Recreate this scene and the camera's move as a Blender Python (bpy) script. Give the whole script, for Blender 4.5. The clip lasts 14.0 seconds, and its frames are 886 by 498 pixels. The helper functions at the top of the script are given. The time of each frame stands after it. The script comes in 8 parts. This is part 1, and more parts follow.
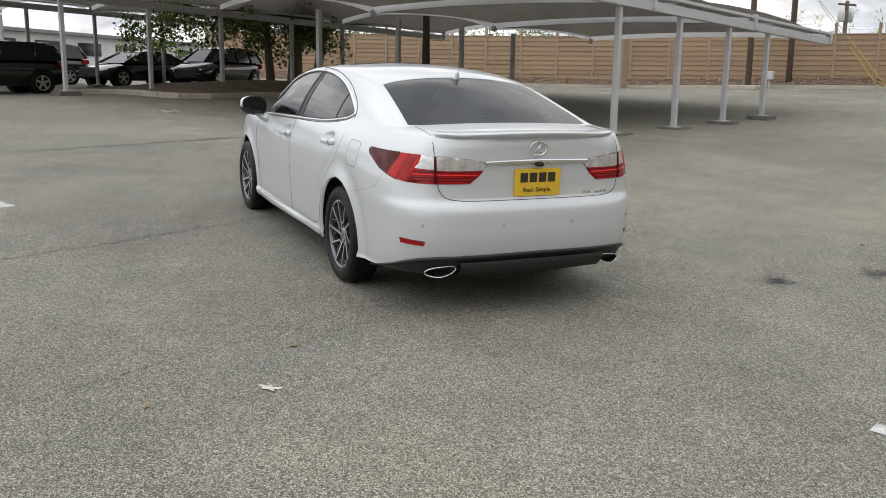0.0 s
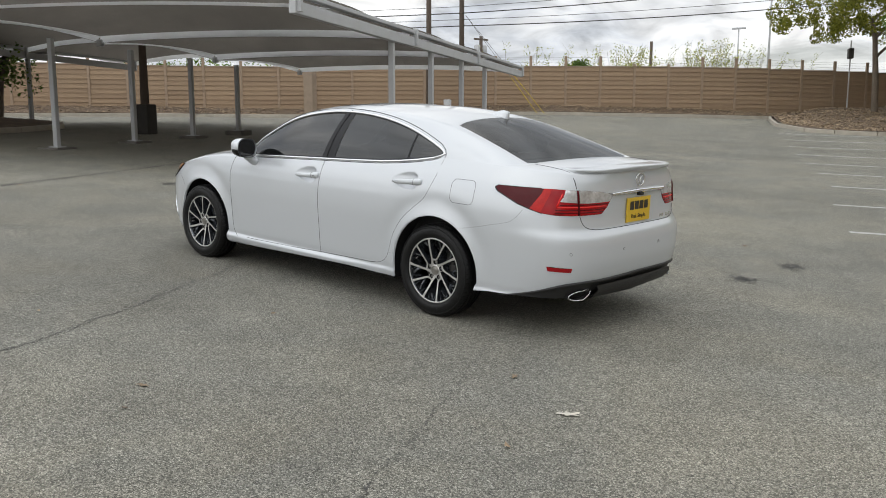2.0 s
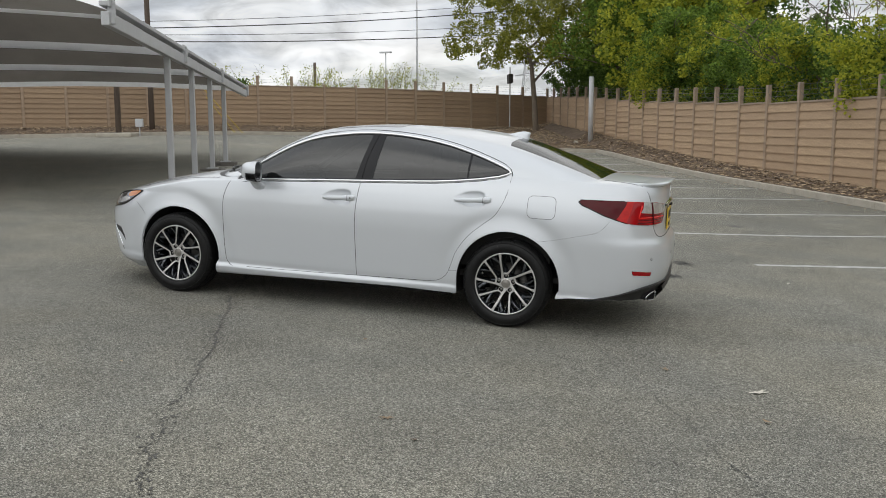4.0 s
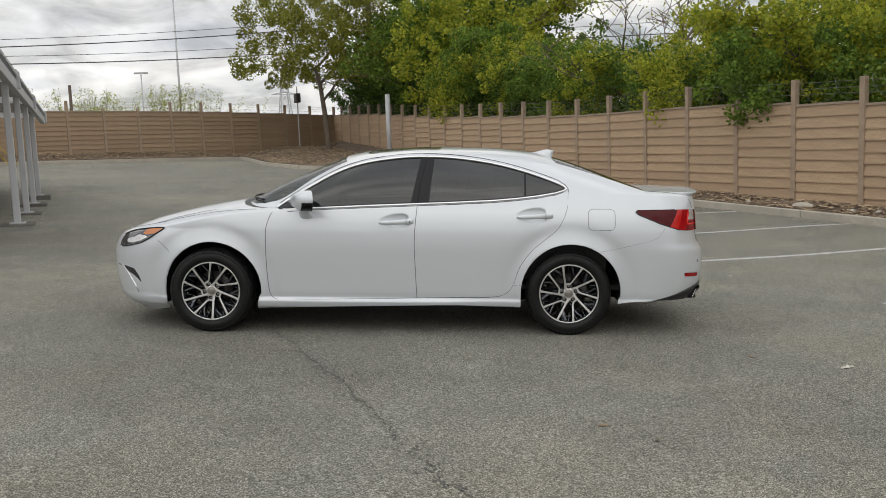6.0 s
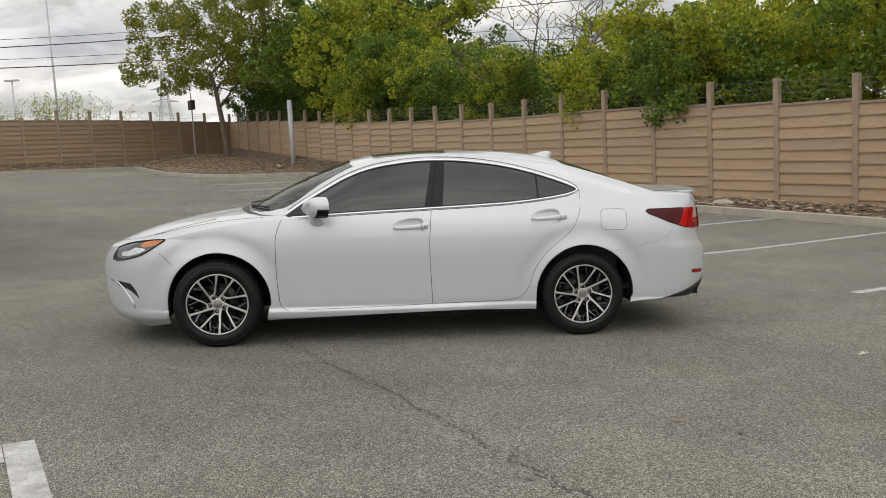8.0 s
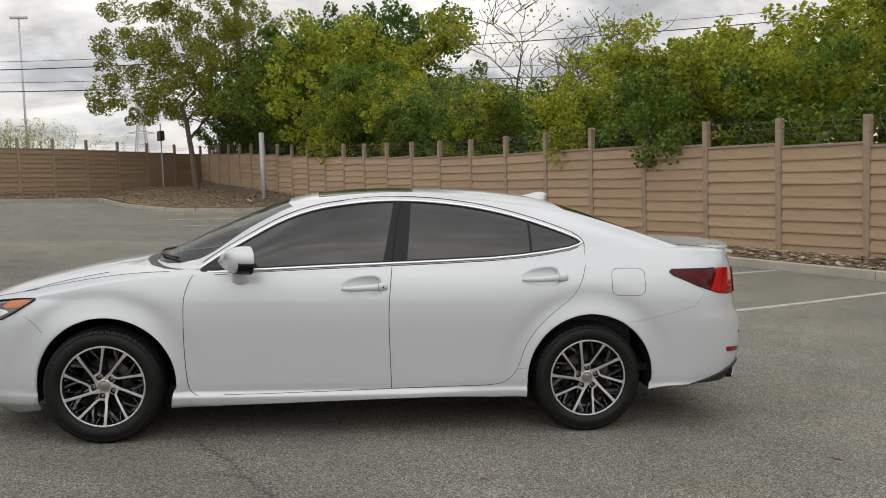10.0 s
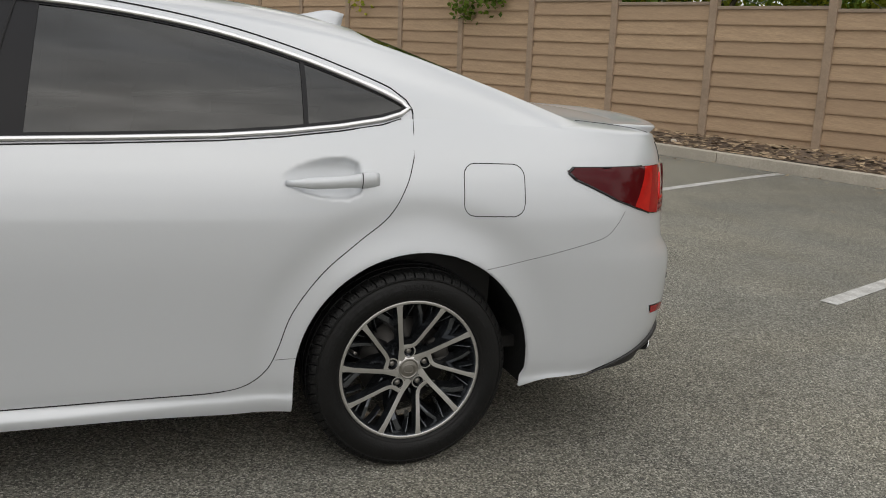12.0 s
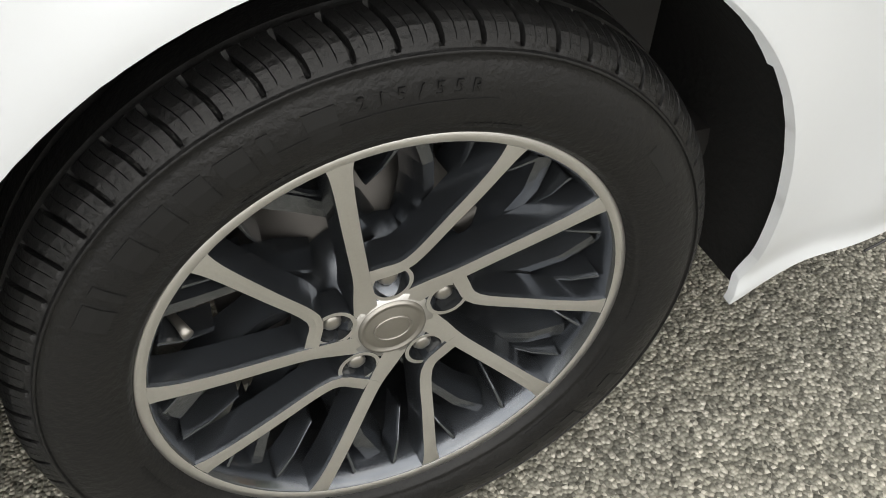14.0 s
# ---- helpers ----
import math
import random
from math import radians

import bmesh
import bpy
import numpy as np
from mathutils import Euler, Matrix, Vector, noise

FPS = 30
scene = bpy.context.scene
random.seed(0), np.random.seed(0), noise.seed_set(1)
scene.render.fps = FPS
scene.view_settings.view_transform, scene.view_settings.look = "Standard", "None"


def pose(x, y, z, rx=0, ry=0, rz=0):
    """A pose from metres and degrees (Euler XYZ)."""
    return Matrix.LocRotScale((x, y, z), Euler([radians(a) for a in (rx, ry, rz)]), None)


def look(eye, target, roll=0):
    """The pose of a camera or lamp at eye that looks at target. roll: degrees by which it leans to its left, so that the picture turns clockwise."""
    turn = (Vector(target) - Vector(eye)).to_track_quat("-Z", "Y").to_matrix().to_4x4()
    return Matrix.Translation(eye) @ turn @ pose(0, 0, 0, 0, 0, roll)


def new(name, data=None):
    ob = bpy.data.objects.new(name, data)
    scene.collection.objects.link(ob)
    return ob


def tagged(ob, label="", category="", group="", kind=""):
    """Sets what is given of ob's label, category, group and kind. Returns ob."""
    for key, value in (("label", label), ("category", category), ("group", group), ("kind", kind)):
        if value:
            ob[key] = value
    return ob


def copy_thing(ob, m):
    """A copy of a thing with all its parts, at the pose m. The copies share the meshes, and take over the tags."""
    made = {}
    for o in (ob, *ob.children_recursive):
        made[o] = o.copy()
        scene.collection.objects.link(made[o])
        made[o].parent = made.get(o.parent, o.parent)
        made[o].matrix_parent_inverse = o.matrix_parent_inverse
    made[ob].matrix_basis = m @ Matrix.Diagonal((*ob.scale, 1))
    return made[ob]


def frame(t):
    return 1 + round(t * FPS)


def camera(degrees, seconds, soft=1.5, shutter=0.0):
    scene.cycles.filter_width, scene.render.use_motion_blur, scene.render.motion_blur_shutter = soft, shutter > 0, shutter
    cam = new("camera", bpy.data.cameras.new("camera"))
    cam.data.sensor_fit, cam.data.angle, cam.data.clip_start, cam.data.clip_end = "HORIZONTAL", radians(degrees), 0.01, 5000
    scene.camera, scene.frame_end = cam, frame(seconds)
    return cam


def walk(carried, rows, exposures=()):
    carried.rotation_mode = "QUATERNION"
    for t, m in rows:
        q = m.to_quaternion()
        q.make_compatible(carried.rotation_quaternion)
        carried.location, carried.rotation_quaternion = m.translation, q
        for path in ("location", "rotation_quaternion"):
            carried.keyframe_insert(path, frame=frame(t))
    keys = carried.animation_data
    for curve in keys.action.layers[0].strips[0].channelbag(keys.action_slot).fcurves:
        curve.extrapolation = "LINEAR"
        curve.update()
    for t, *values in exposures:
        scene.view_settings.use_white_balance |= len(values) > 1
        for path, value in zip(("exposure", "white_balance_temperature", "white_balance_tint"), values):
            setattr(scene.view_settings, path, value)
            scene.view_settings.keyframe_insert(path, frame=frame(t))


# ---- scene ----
cam = camera(53.6, 14.0, soft=0.95)
PATH = [
    (0, (-5.61, 2.746, 1.602), (-3.848, 1.915, 1.151), 1.9),
    (0.5, (-5.343, 3.481, 1.595), (-3.69, 2.452, 1.141), 2.1),
    (1, (-4.963, 4.176, 1.603), (-3.442, 2.955, 1.158), 2.3),
    (1.5, (-4.532, 4.844, 1.613), (-3.129, 3.476, 1.215), 2.1),
    (2, (-4.004, 5.411, 1.602), (-2.717, 3.924, 1.238), 1.9),
    (2.5, (-3.443, 5.937, 1.59), (-2.295, 4.337, 1.239), 2.0),
    (3, (-2.821, 6.375, 1.571), (-1.823, 4.672, 1.251), 1.9),
    (3.5, (-2.185, 6.774, 1.538), (-1.386, 4.967, 1.231), 2.0),
    (3.7, (-1.913, 6.914, 1.529), (-1.199, 5.071, 1.225), 2.1),
    (5.8, (0.721, 7.667, 1.461), (0.815, 5.684, 1.22), 0.6),
    (6, (0.786, 7.655, 1.503), (0.844, 5.671, 1.26), 0.2),
    (6.5, (1.201, 7.622, 1.498), (1.147, 5.637, 1.257), -0.2),
    (7, (1.487, 7.546, 1.491), (1.355, 5.563, 1.267), -0.5),
    (7.5, (1.667, 7.542, 1.509), (1.461, 5.565, 1.288), -0.7),
    (8, (1.772, 7.535, 1.488), (1.573, 5.558, 1.256), -0.7),
    (8.2, (1.787, 7.491, 1.479), (1.604, 5.514, 1.238), -0.6),
    (10.5, (1.427, 5.322, 1.482), (1.101, 3.353, 1.354), 1.9),
    (11, (1.287, 4.659, 1.412), (0.718, 2.756, 1.181), 5.3),
    (11.5, (1.045, 4.019, 1.397), (0.378, 2.154, 1.120), 4.7),
    (12, (0.861, 3.367, 1.328), (0.170, 1.544, 0.884), 4.1),
    (12.5, (0.680, 2.724, 1.266), (0.002, 0.944, 0.656), 3.2),
    (13, (0.549, 2.181, 1.205), (-0.202, 0.522, 0.377), 3.6),
    (13.5, (0.318, 1.701, 1.094), (-0.412, 0.215, -0.029), 3.5),
    (14, (0.184, 1.372, 0.944), (-0.414, 0.054, -0.436), 3.6),
]
# the lot rises towards the car's nose by this angle; the path is given on the car's own plane
SLOPE = 2.4
LEVEL = pose(0, 0, 0, 0, -SLOPE, 0)
# stops, kelvin and tint of the clip's own camera
EXPOSURE = [(0, 0.02, 6700, 10), (3.0, -0.22, 6600, 8), (6.0, -0.31, 6800, 9), (8.2, -0.28, 6950, 10), (10.5, -0.35, 6900, 10), (11.0, -0.36, 7000, 10), (11.5, -0.36, 7050, 11),
            (12.0, -0.41, 6950, 10), (12.5, -0.48, 6950, 10), (13.0, -0.41, 7000, 9), (13.5, 0.12, 7000, 9), (14, 0.86, 7050, 9)]
walk(cam, [(t, LEVEL @ look(eye, target, roll)) for t, eye, target, roll in PATH], EXPOSURE)


# ---- sky and sun: bright broken overcast ----
world = bpy.data.worlds.new("overcast_sky")
scene.world = world
world.use_nodes = True
wn, wl = world.node_tree.nodes, world.node_tree.links
wn.clear()
w_out = wn.new("ShaderNodeOutputWorld")
w_bg = wn.new("ShaderNodeBackground")
w_sky = wn.new("ShaderNodeTexSky")
w_sky.sky_type = "NISHITA"
w_sky.sun_disc = False
SUN_UP, SUN_ROUND = 60.0, 22.0
w_sky.sun_elevation, w_sky.sun_rotation = radians(SUN_UP), radians(SUN_ROUND)
w_sky.air_density, w_sky.dust_density = 1.0, 1.5
w_gain = wn.new("ShaderNodeVectorMath")
w_gain.operation = "SCALE"
w_gain.inputs["Scale"].default_value = 0.07
wl.new(w_sky.outputs[0], w_gain.inputs[0])
w_co = wn.new("ShaderNodeTexCoord")
w_sep = wn.new("ShaderNodeSeparateXYZ")
wl.new(w_co.outputs["Generated"], w_sep.inputs[0])
# a flat cloud deck: direction divided by its height
w_h = wn.new("ShaderNodeMath")
w_h.operation = "MAXIMUM"
wl.new(w_sep.outputs["Z"], w_h.inputs[0])
w_h.inputs[1].default_value = 0.0
w_h2 = wn.new("ShaderNodeMath")
w_h2.operation = "ADD"
wl.new(w_h.outputs[0], w_h2.inputs[0])
w_h2.inputs[1].default_value = 0.28
w_div = wn.new("ShaderNodeVectorMath")
w_div.operation = "DIVIDE"
w_cmb = wn.new("ShaderNodeCombineXYZ")
for k in range(3):
    wl.new(w_h2.outputs[0], w_cmb.inputs[k])
wl.new(w_co.outputs["Generated"], w_div.inputs[0])
wl.new(w_cmb.outputs[0], w_div.inputs[1])


def cloud_noise(scale, detail, rough, warp):
    n = wn.new("ShaderNodeTexNoise")
    n.inputs["Scale"].default_value = scale
    n.inputs["Detail"].default_value = detail
    n.inputs["Roughness"].default_value = rough
    n.inputs["Distortion"].default_value = warp
    wl.new(w_div.outputs[0], n.inputs["Vector"])
    return n


c_big, c_small = cloud_noise(0.55, 8, 0.55, 0.5), cloud_noise(1.9, 5, 0.46, 0.25)
r_cover = wn.new("ShaderNodeValToRGB")
r_cover.color_ramp.elements[0].position, r_cover.color_ramp.elements[1].position = 0.30, 0.42
wl.new(c_big.outputs[0], r_cover.inputs[0])
r_tone = wn.new("ShaderNodeValToRGB")
r_tone.color_ramp.elements[0].position, r_tone.color_ramp.elements[1].position = 0.38, 0.58
r_tone.color_ramp.elements[0].color = (0.62, 0.66, 0.73, 1)
r_tone.color_ramp.elements[1].color = (1.12, 1.13, 1.15, 1)
wl.new(c_small.outputs[0], r_tone.inputs[0])
# finer ragged streaks within the cloud deck
c_fine = cloud_noise(4.2, 6, 0.58, 0.8)
w_rag = wn.new("ShaderNodeMapRange")
for k, value in ((1, 0.36), (2, 0.64), (3, 0.76), (4, 1.22)):
    w_rag.inputs[k].default_value = value
wl.new(c_fine.outputs[0], w_rag.inputs[0])
w_tone = wn.new("ShaderNodeVectorMath")
w_tone.operation = "SCALE"
wl.new(r_tone.outputs[0], w_tone.inputs[0])
wl.new(w_rag.outputs[0], w_tone.inputs["Scale"])
w_mix = wn.new("ShaderNodeMix")
w_mix.data_type = "RGBA"
wl.new(r_cover.outputs[0], w_mix.inputs[0])
wl.new(w_gain.outputs[0], w_mix.inputs[6])
wl.new(w_tone.outputs[0], w_mix.inputs[7])
# an overcast sky is brighter overhead than near the horizon
w_top = wn.new("ShaderNodeMapRange")
for k, value in ((1, 0.0), (2, 0.8), (3, 0.93), (4, 1.10)):
    w_top.inputs[k].default_value = value
wl.new(w_sep.outputs["Z"], w_top.inputs[0])
w_mul = wn.new("ShaderNodeVectorMath")
w_mul.operation = "SCALE"
wl.new(w_mix.outputs[2], w_mul.inputs[0])
wl.new(w_top.outputs[0], w_mul.inputs["Scale"])
# the veiled sun brightens the cloud round it
w_dot = wn.new("ShaderNodeVectorMath")
w_dot.operation = "DOT_PRODUCT"
wl.new(w_co.outputs["Generated"], w_dot.inputs[0])
w_dot.inputs[1].default_value = (math.sin(radians(SUN_ROUND)) * math.cos(radians(SUN_UP)), math.cos(radians(SUN_ROUND)) * math.cos(radians(SUN_UP)), math.sin(radians(SUN_UP)))
w_veil = wn.new("ShaderNodeMapRange")
w_veil.interpolation_type = "SMOOTHERSTEP"
for k, value in ((1, 0.1), (2, 1.0), (3, 0.97), (4, 1.40)):
    w_veil.inputs[k].default_value = value
wl.new(w_dot.outputs["Value"], w_veil.inputs[0])
w_lit = wn.new("ShaderNodeVectorMath")
w_lit.operation = "SCALE"
wl.new(w_mul.outputs[0], w_lit.inputs[0])
wl.new(w_veil.outputs[0], w_lit.inputs["Scale"])
wl.new(w_lit.outputs[0], w_bg.inputs[0])
w_bg.inputs[1].default_value = 1.13
wl.new(w_bg.outputs[0], w_out.inputs[0])

sun = new("sun", bpy.data.lights.new("sun", "SUN"))
sun.data.energy, sun.data.angle, sun.data.color = 0.62, radians(100), (1.0, 0.985, 0.96)
a = radians(SUN_ROUND)
sun.matrix_world = look((0, 0, 30), (-math.sin(a) * 30 / math.tan(radians(SUN_UP)), -math.cos(a) * 30 / math.tan(radians(SUN_UP)), 0))

# ---- materials ----


def mat(name, color=(0.5, 0.5, 0.5), rough=0.5, metal=0.0, vary=0.0, scale=8.0, bump=0.0, bump_scale=60.0, fine=0.0, coat=0.0, island=0.0, obj_vary=0.0, dark=None, rough_vary=0.0, stretch=None, spec=None):
    """A surface with two scales of variation: broad stains (vary, scale) and grain (fine, bump)."""
    m = bpy.data.materials.new(name)
    m.use_nodes = True
    n, l = m.node_tree.nodes, m.node_tree.links
    b = n["Principled BSDF"]
    b.inputs["Roughness"].default_value, b.inputs["Metallic"].default_value = rough, metal
    b.inputs["Coat Weight"].default_value, b.inputs["Coat Roughness"].default_value = coat, 0.03
    if spec is not None:
        b.inputs["Specular IOR Level"].default_value = spec
    co = n.new("ShaderNodeTexCoord")
    vec = co.outputs["Object"]
    if stretch:
        mp = n.new("ShaderNodeMapping")
        mp.inputs["Scale"].default_value = stretch
        l.new(vec, mp.inputs[0])
        vec = mp.outputs[0]

    def noise_at(s, detail=5, r=0.6):
        t = n.new("ShaderNodeTexNoise")
        t.inputs["Scale"].default_value, t.inputs["Detail"].default_value, t.inputs["Roughness"].default_value = s, detail, r
        l.new(vec, t.inputs["Vector"])
        return t.outputs[0]

    def blend(fac, x, y, kind="MIX"):
        t = n.new("ShaderNodeMix")
        t.data_type, t.blend_type = "RGBA", kind
        for sock, v in ((0, fac), (6, x), (7, y)):
            if isinstance(v, (int, float)):
                t.inputs[sock].default_value = v
            elif isinstance(v, tuple):
                t.inputs[sock].default_value = (*v[:3], 1)
            else:
                l.new(v, t.inputs[sock])
        return t.outputs[2]

    def spread(value, lo, hi, a=0.0, z=1.0):
        t = n.new("ShaderNodeMapRange")
        t.inputs[1].default_value, t.inputs[2].default_value, t.inputs[3].default_value, t.inputs[4].default_value = lo, hi, a, z
        l.new(value, t.inputs[0])
        return t.outputs[0]

    c = tuple(color)
    d = dark or tuple(v * 0.55 for v in color)
    if vary:
        c = blend(spread(noise_at(scale), 0.35, 0.7, 0, vary), c, d)
    if fine:
        c = blend(spread(noise_at(bump_scale, 3), 0.3, 0.7, 0, fine), c, d)
    if island:
        g = n.new("ShaderNodeNewGeometry")
        c = blend(spread(g.outputs["Random Per Island"], 0, 1, 0, island), c, d)
    if obj_vary:
        o = n.new("ShaderNodeObjectInfo")
        c = blend(spread(o.outputs["Random"], 0, 1, 0, obj_vary), c, d)
    if isinstance(c, tuple):
        b.inputs["Base Color"].default_value = (*c[:3], 1)
    else:
        l.new(c, b.inputs["Base Color"])
    if rough_vary:
        l.new(spread(noise_at(scale * 1.7), 0.3, 0.7, max(0.02, rough - rough_vary), min(1, rough + rough_vary)), b.inputs["Roughness"])
    if bump:
        t = n.new("ShaderNodeBump")
        t.inputs["Strength"].default_value, t.inputs["Distance"].default_value = bump, 0.01
        l.new(noise_at(bump_scale, 4), t.inputs["Height"])
        l.new(t.outputs[0], b.inputs["Normal"])
    return m


def asphalt_material():
    """Worn grey asphalt: exposed light and dark chippings, broad stains, tyre-polished patches."""
    m = bpy.data.materials.new("worn_asphalt")
    m.use_nodes = True
    n, l = m.node_tree.nodes, m.node_tree.links
    b = n["Principled BSDF"]
    b.inputs["Roughness"].default_value = 0.9
    b.inputs["Specular IOR Level"].default_value = 0.3
    co = n.new("ShaderNodeTexCoord")

    def noise_at(s, detail, r, warp=0.0):
        t = n.new("ShaderNodeTexNoise")
        t.inputs["Scale"].default_value, t.inputs["Detail"].default_value, t.inputs["Roughness"].default_value, t.inputs["Distortion"].default_value = s, detail, r, warp
        l.new(co.outputs["Object"], t.inputs["Vector"])
        return t.outputs[0]

    def ramp(value, *stops):
        t = n.new("ShaderNodeValToRGB")
        e = t.color_ramp.elements
        while len(e) < len(stops):
            e.new(0.5)
        for k, (p, c) in enumerate(stops):
            e[k].position, e[k].color = p, (*c, 1)
        l.new(value, t.inputs[0])
        return t.outputs[0]

    def blend(kind, fac, x, y):
        t = n.new("ShaderNodeMix")
        t.data_type, t.blend_type = "RGBA", kind
        t.inputs[0].default_value = fac
        l.new(x, t.inputs[6]), l.new(y, t.inputs[7])
        return t.outputs[2]

    stone = n.new("ShaderNodeTexVoronoi")
    stone.inputs["Scale"].default_value, stone.inputs["Randomness"].default_value = 172, 1.0
    l.new(co.outputs["Object"], stone.inputs["Vector"])
    gray = n.new("ShaderNodeSeparateColor")
    l.new(stone.outputs["Color"], gray.inputs[0])
    chips = ramp(gray.outputs[0], (0.0, (0.083, 0.082, 0.072)), (0.35, (0.178, 0.175, 0.152)), (0.7, (0.293, 0.287, 0.250)), (0.93, (0.43, 0.418, 0.372)), (1.0, (0.56, 0.54, 0.49)))
    gap = ramp(stone.outputs["Distance"], (0.35, (1, 1, 1)), (0.75, (0.56, 0.55, 0.54)))
    c = blend("MULTIPLY", 0.8, chips, gap)
    broad = ramp(noise_at(0.16, 6, 0.6, 0.6), (0.32, (0.84, 0.835, 0.825)), (0.5, (1.03, 1.03, 1.02)), (0.68, (1.20, 1.185, 1.15)))
    c = blend("MULTIPLY", 1.0, c, broad)
    mid = ramp(noise_at(1.7, 5, 0.65), (0.3, (0.86, 0.86, 0.86)), (0.7, (1.10, 1.10, 1.10)))
    c = blend("MULTIPLY", 1.0, c, mid)
    grain = ramp(noise_at(38, 3, 0.7), (0.3, (0.80, 0.80, 0.80)), (0.5, (1.0, 1.0, 0.995)), (0.7, (1.24, 1.23, 1.20)))
    c = blend("MULTIPLY", 0.65, c, grain)
    swirl = ramp(noise_at(0.55, 3, 0.55, 1.4), (0.38, (0.95, 0.955, 0.96)), (0.62, (1.06, 1.04, 1.0)))
    c = blend("MULTIPLY", 1.0, c, swirl)
    spots = ramp(noise_at(5.5, 2, 0.5), (0.70, (1, 1, 1)), (0.79, (0.72, 0.71, 0.70)))
    c = blend("MULTIPLY", 0.8, c, spots)
    l.new(c, b.inputs["Base Color"])
    t = n.new("ShaderNodeBump")
    t.inputs["Strength"].default_value, t.inputs["Distance"].default_value = 0.7, 0.006
    t.invert = True
    l.new(stone.outputs["Distance"], t.inputs["Height"])
    l.new(t.outputs[0], b.inputs["Normal"])
    return m


def leaf_material(name, light, dark, shine=0.6):
    """Leaves that differ one from another and let some light through."""
    m = mat(name, light, shine, island=1.0, dark=dark, spec=0.25)
    n, l = m.node_tree.nodes, m.node_tree.links
    b = n["Principled BSDF"]
    src = b.inputs["Base Color"].links[0].from_socket
    tr = n.new("ShaderNodeBsdfTranslucent")
    l.new(src, tr.inputs[0])
    mx = n.new("ShaderNodeMixShader")
    mx.inputs[0].default_value = 0.48
    l.new(b.outputs[0], mx.inputs[1]), l.new(tr.outputs[0], mx.inputs[2])
    l.new(mx.outputs[0], n["Material Output"].inputs[0])
    return m


def glass_material(name, tint, dense, mirror_level):
    """Dark privacy glass: glossy outside, part of the light goes through."""
    m = bpy.data.materials.new(name)
    m.use_nodes = True
    n, l = m.node_tree.nodes, m.node_tree.links
    b = n["Principled BSDF"]
    b.inputs["Base Color"].default_value = (0.008, 0.009, 0.009, 1)
    b.inputs["Roughness"].default_value = 0.02
    b.inputs["IOR"].default_value = 1.52
    # both faces of the pane mirror
    b.inputs["Specular IOR Level"].default_value = mirror_level
    tr = n.new("ShaderNodeBsdfTransparent")
    tr.inputs[0].default_value = (*tint, 1)
    mx = n.new("ShaderNodeMixShader")
    mx.inputs[0].default_value = dense
    l.new(tr.outputs[0], mx.inputs[1]), l.new(b.outputs[0], mx.inputs[2])
    l.new(mx.outputs[0], n["Material Output"].inputs[0])
    return m


ASPHALT = asphalt_material()
LINE = mat("road_paint", (0.72, 0.72, 0.70), 0.8, vary=0.7, scale=9, fine=0.6, bump=0.3, bump_scale=90, dark=(0.22, 0.21, 0.20))
CONCRETE = mat("weathered_concrete", (0.52, 0.475, 0.40), 0.9, vary=0.6, scale=3, fine=0.5, bump=0.4, bump_scale=45)
FOOTING = mat("grimy_concrete", (0.20, 0.185, 0.165), 0.95, vary=0.7, scale=5, fine=0.6, bump=0.6, bump_scale=40, dark=(0.08, 0.075, 0.07))
CRACK = mat("tar_crack", (0.135, 0.130, 0.120), 0.95, vary=0.7, scale=40, fine=0.6, dark=(0.06, 0.058, 0.054))
OILSTAIN = mat("oil_stain", (0.05, 0.048, 0.044), 0.7, vary=0.8, scale=14, fine=0.7, bump=0.3, bump_scale=120, dark=(0.13, 0.127, 0.115))
MULCH = mat("leaf_litter_soil", (0.25, 0.185, 0.13), 0.95, vary=0.8, scale=2.5, fine=0.9, bump=1.0, bump_scale=28, dark=(0.075, 0.052, 0.038))
PALELEAF = mat("pale_dry_leaf", (0.62, 0.58, 0.50), 0.8, vary=0.4, scale=30)
DEADLEAF = mat("dead_leaves", (0.52, 0.39, 0.25), 0.85, island=1.0, dark=(0.10, 0.065, 0.04))
FENCE = mat("tan_fence_board", (0.55, 0.395, 0.25), 0.85, vary=0.75, scale=1.6, fine=0.7, bump=0.6, bump_scale=14, obj_vary=0.6, dark=(0.33, 0.23, 0.15), stretch=(1, 1, 7))
# boards of the far fence: same grain, a darker brown than FENCE
FENCEDARK = mat("darker_brown_fence_board", (0.43, 0.31, 0.20), 0.88, vary=0.75, scale=1.6, fine=0.7, bump=0.6, bump_scale=14, obj_vary=0.6, dark=(0.25, 0.175, 0.115), stretch=(1, 1, 7))
FPOST = mat("fence_post", (0.40, 0.30, 0.215), 0.85, vary=0.6, scale=3, fine=0.4, bump=0.4, bump_scale=30)
FCAP = mat("fence_cap", (0.35, 0.27, 0.20), 0.85, vary=0.5, scale=3, fine=0.3)
WIRE = mat("galvanised_wire", (0.16, 0.155, 0.15), 0.6, 0.3, vary=0.3, scale=20)
STEEL = mat("grey_painted_steel", (0.50, 0.51, 0.53), 0.5, 0.0, vary=0.35, scale=2.5, fine=0.25, bump=0.1, bump_scale=40, dark=(0.36, 0.35, 0.34))
STEELDK = mat("dark_steel", (0.06, 0.055, 0.05), 0.7, 0.2, vary=0.5, scale=4)


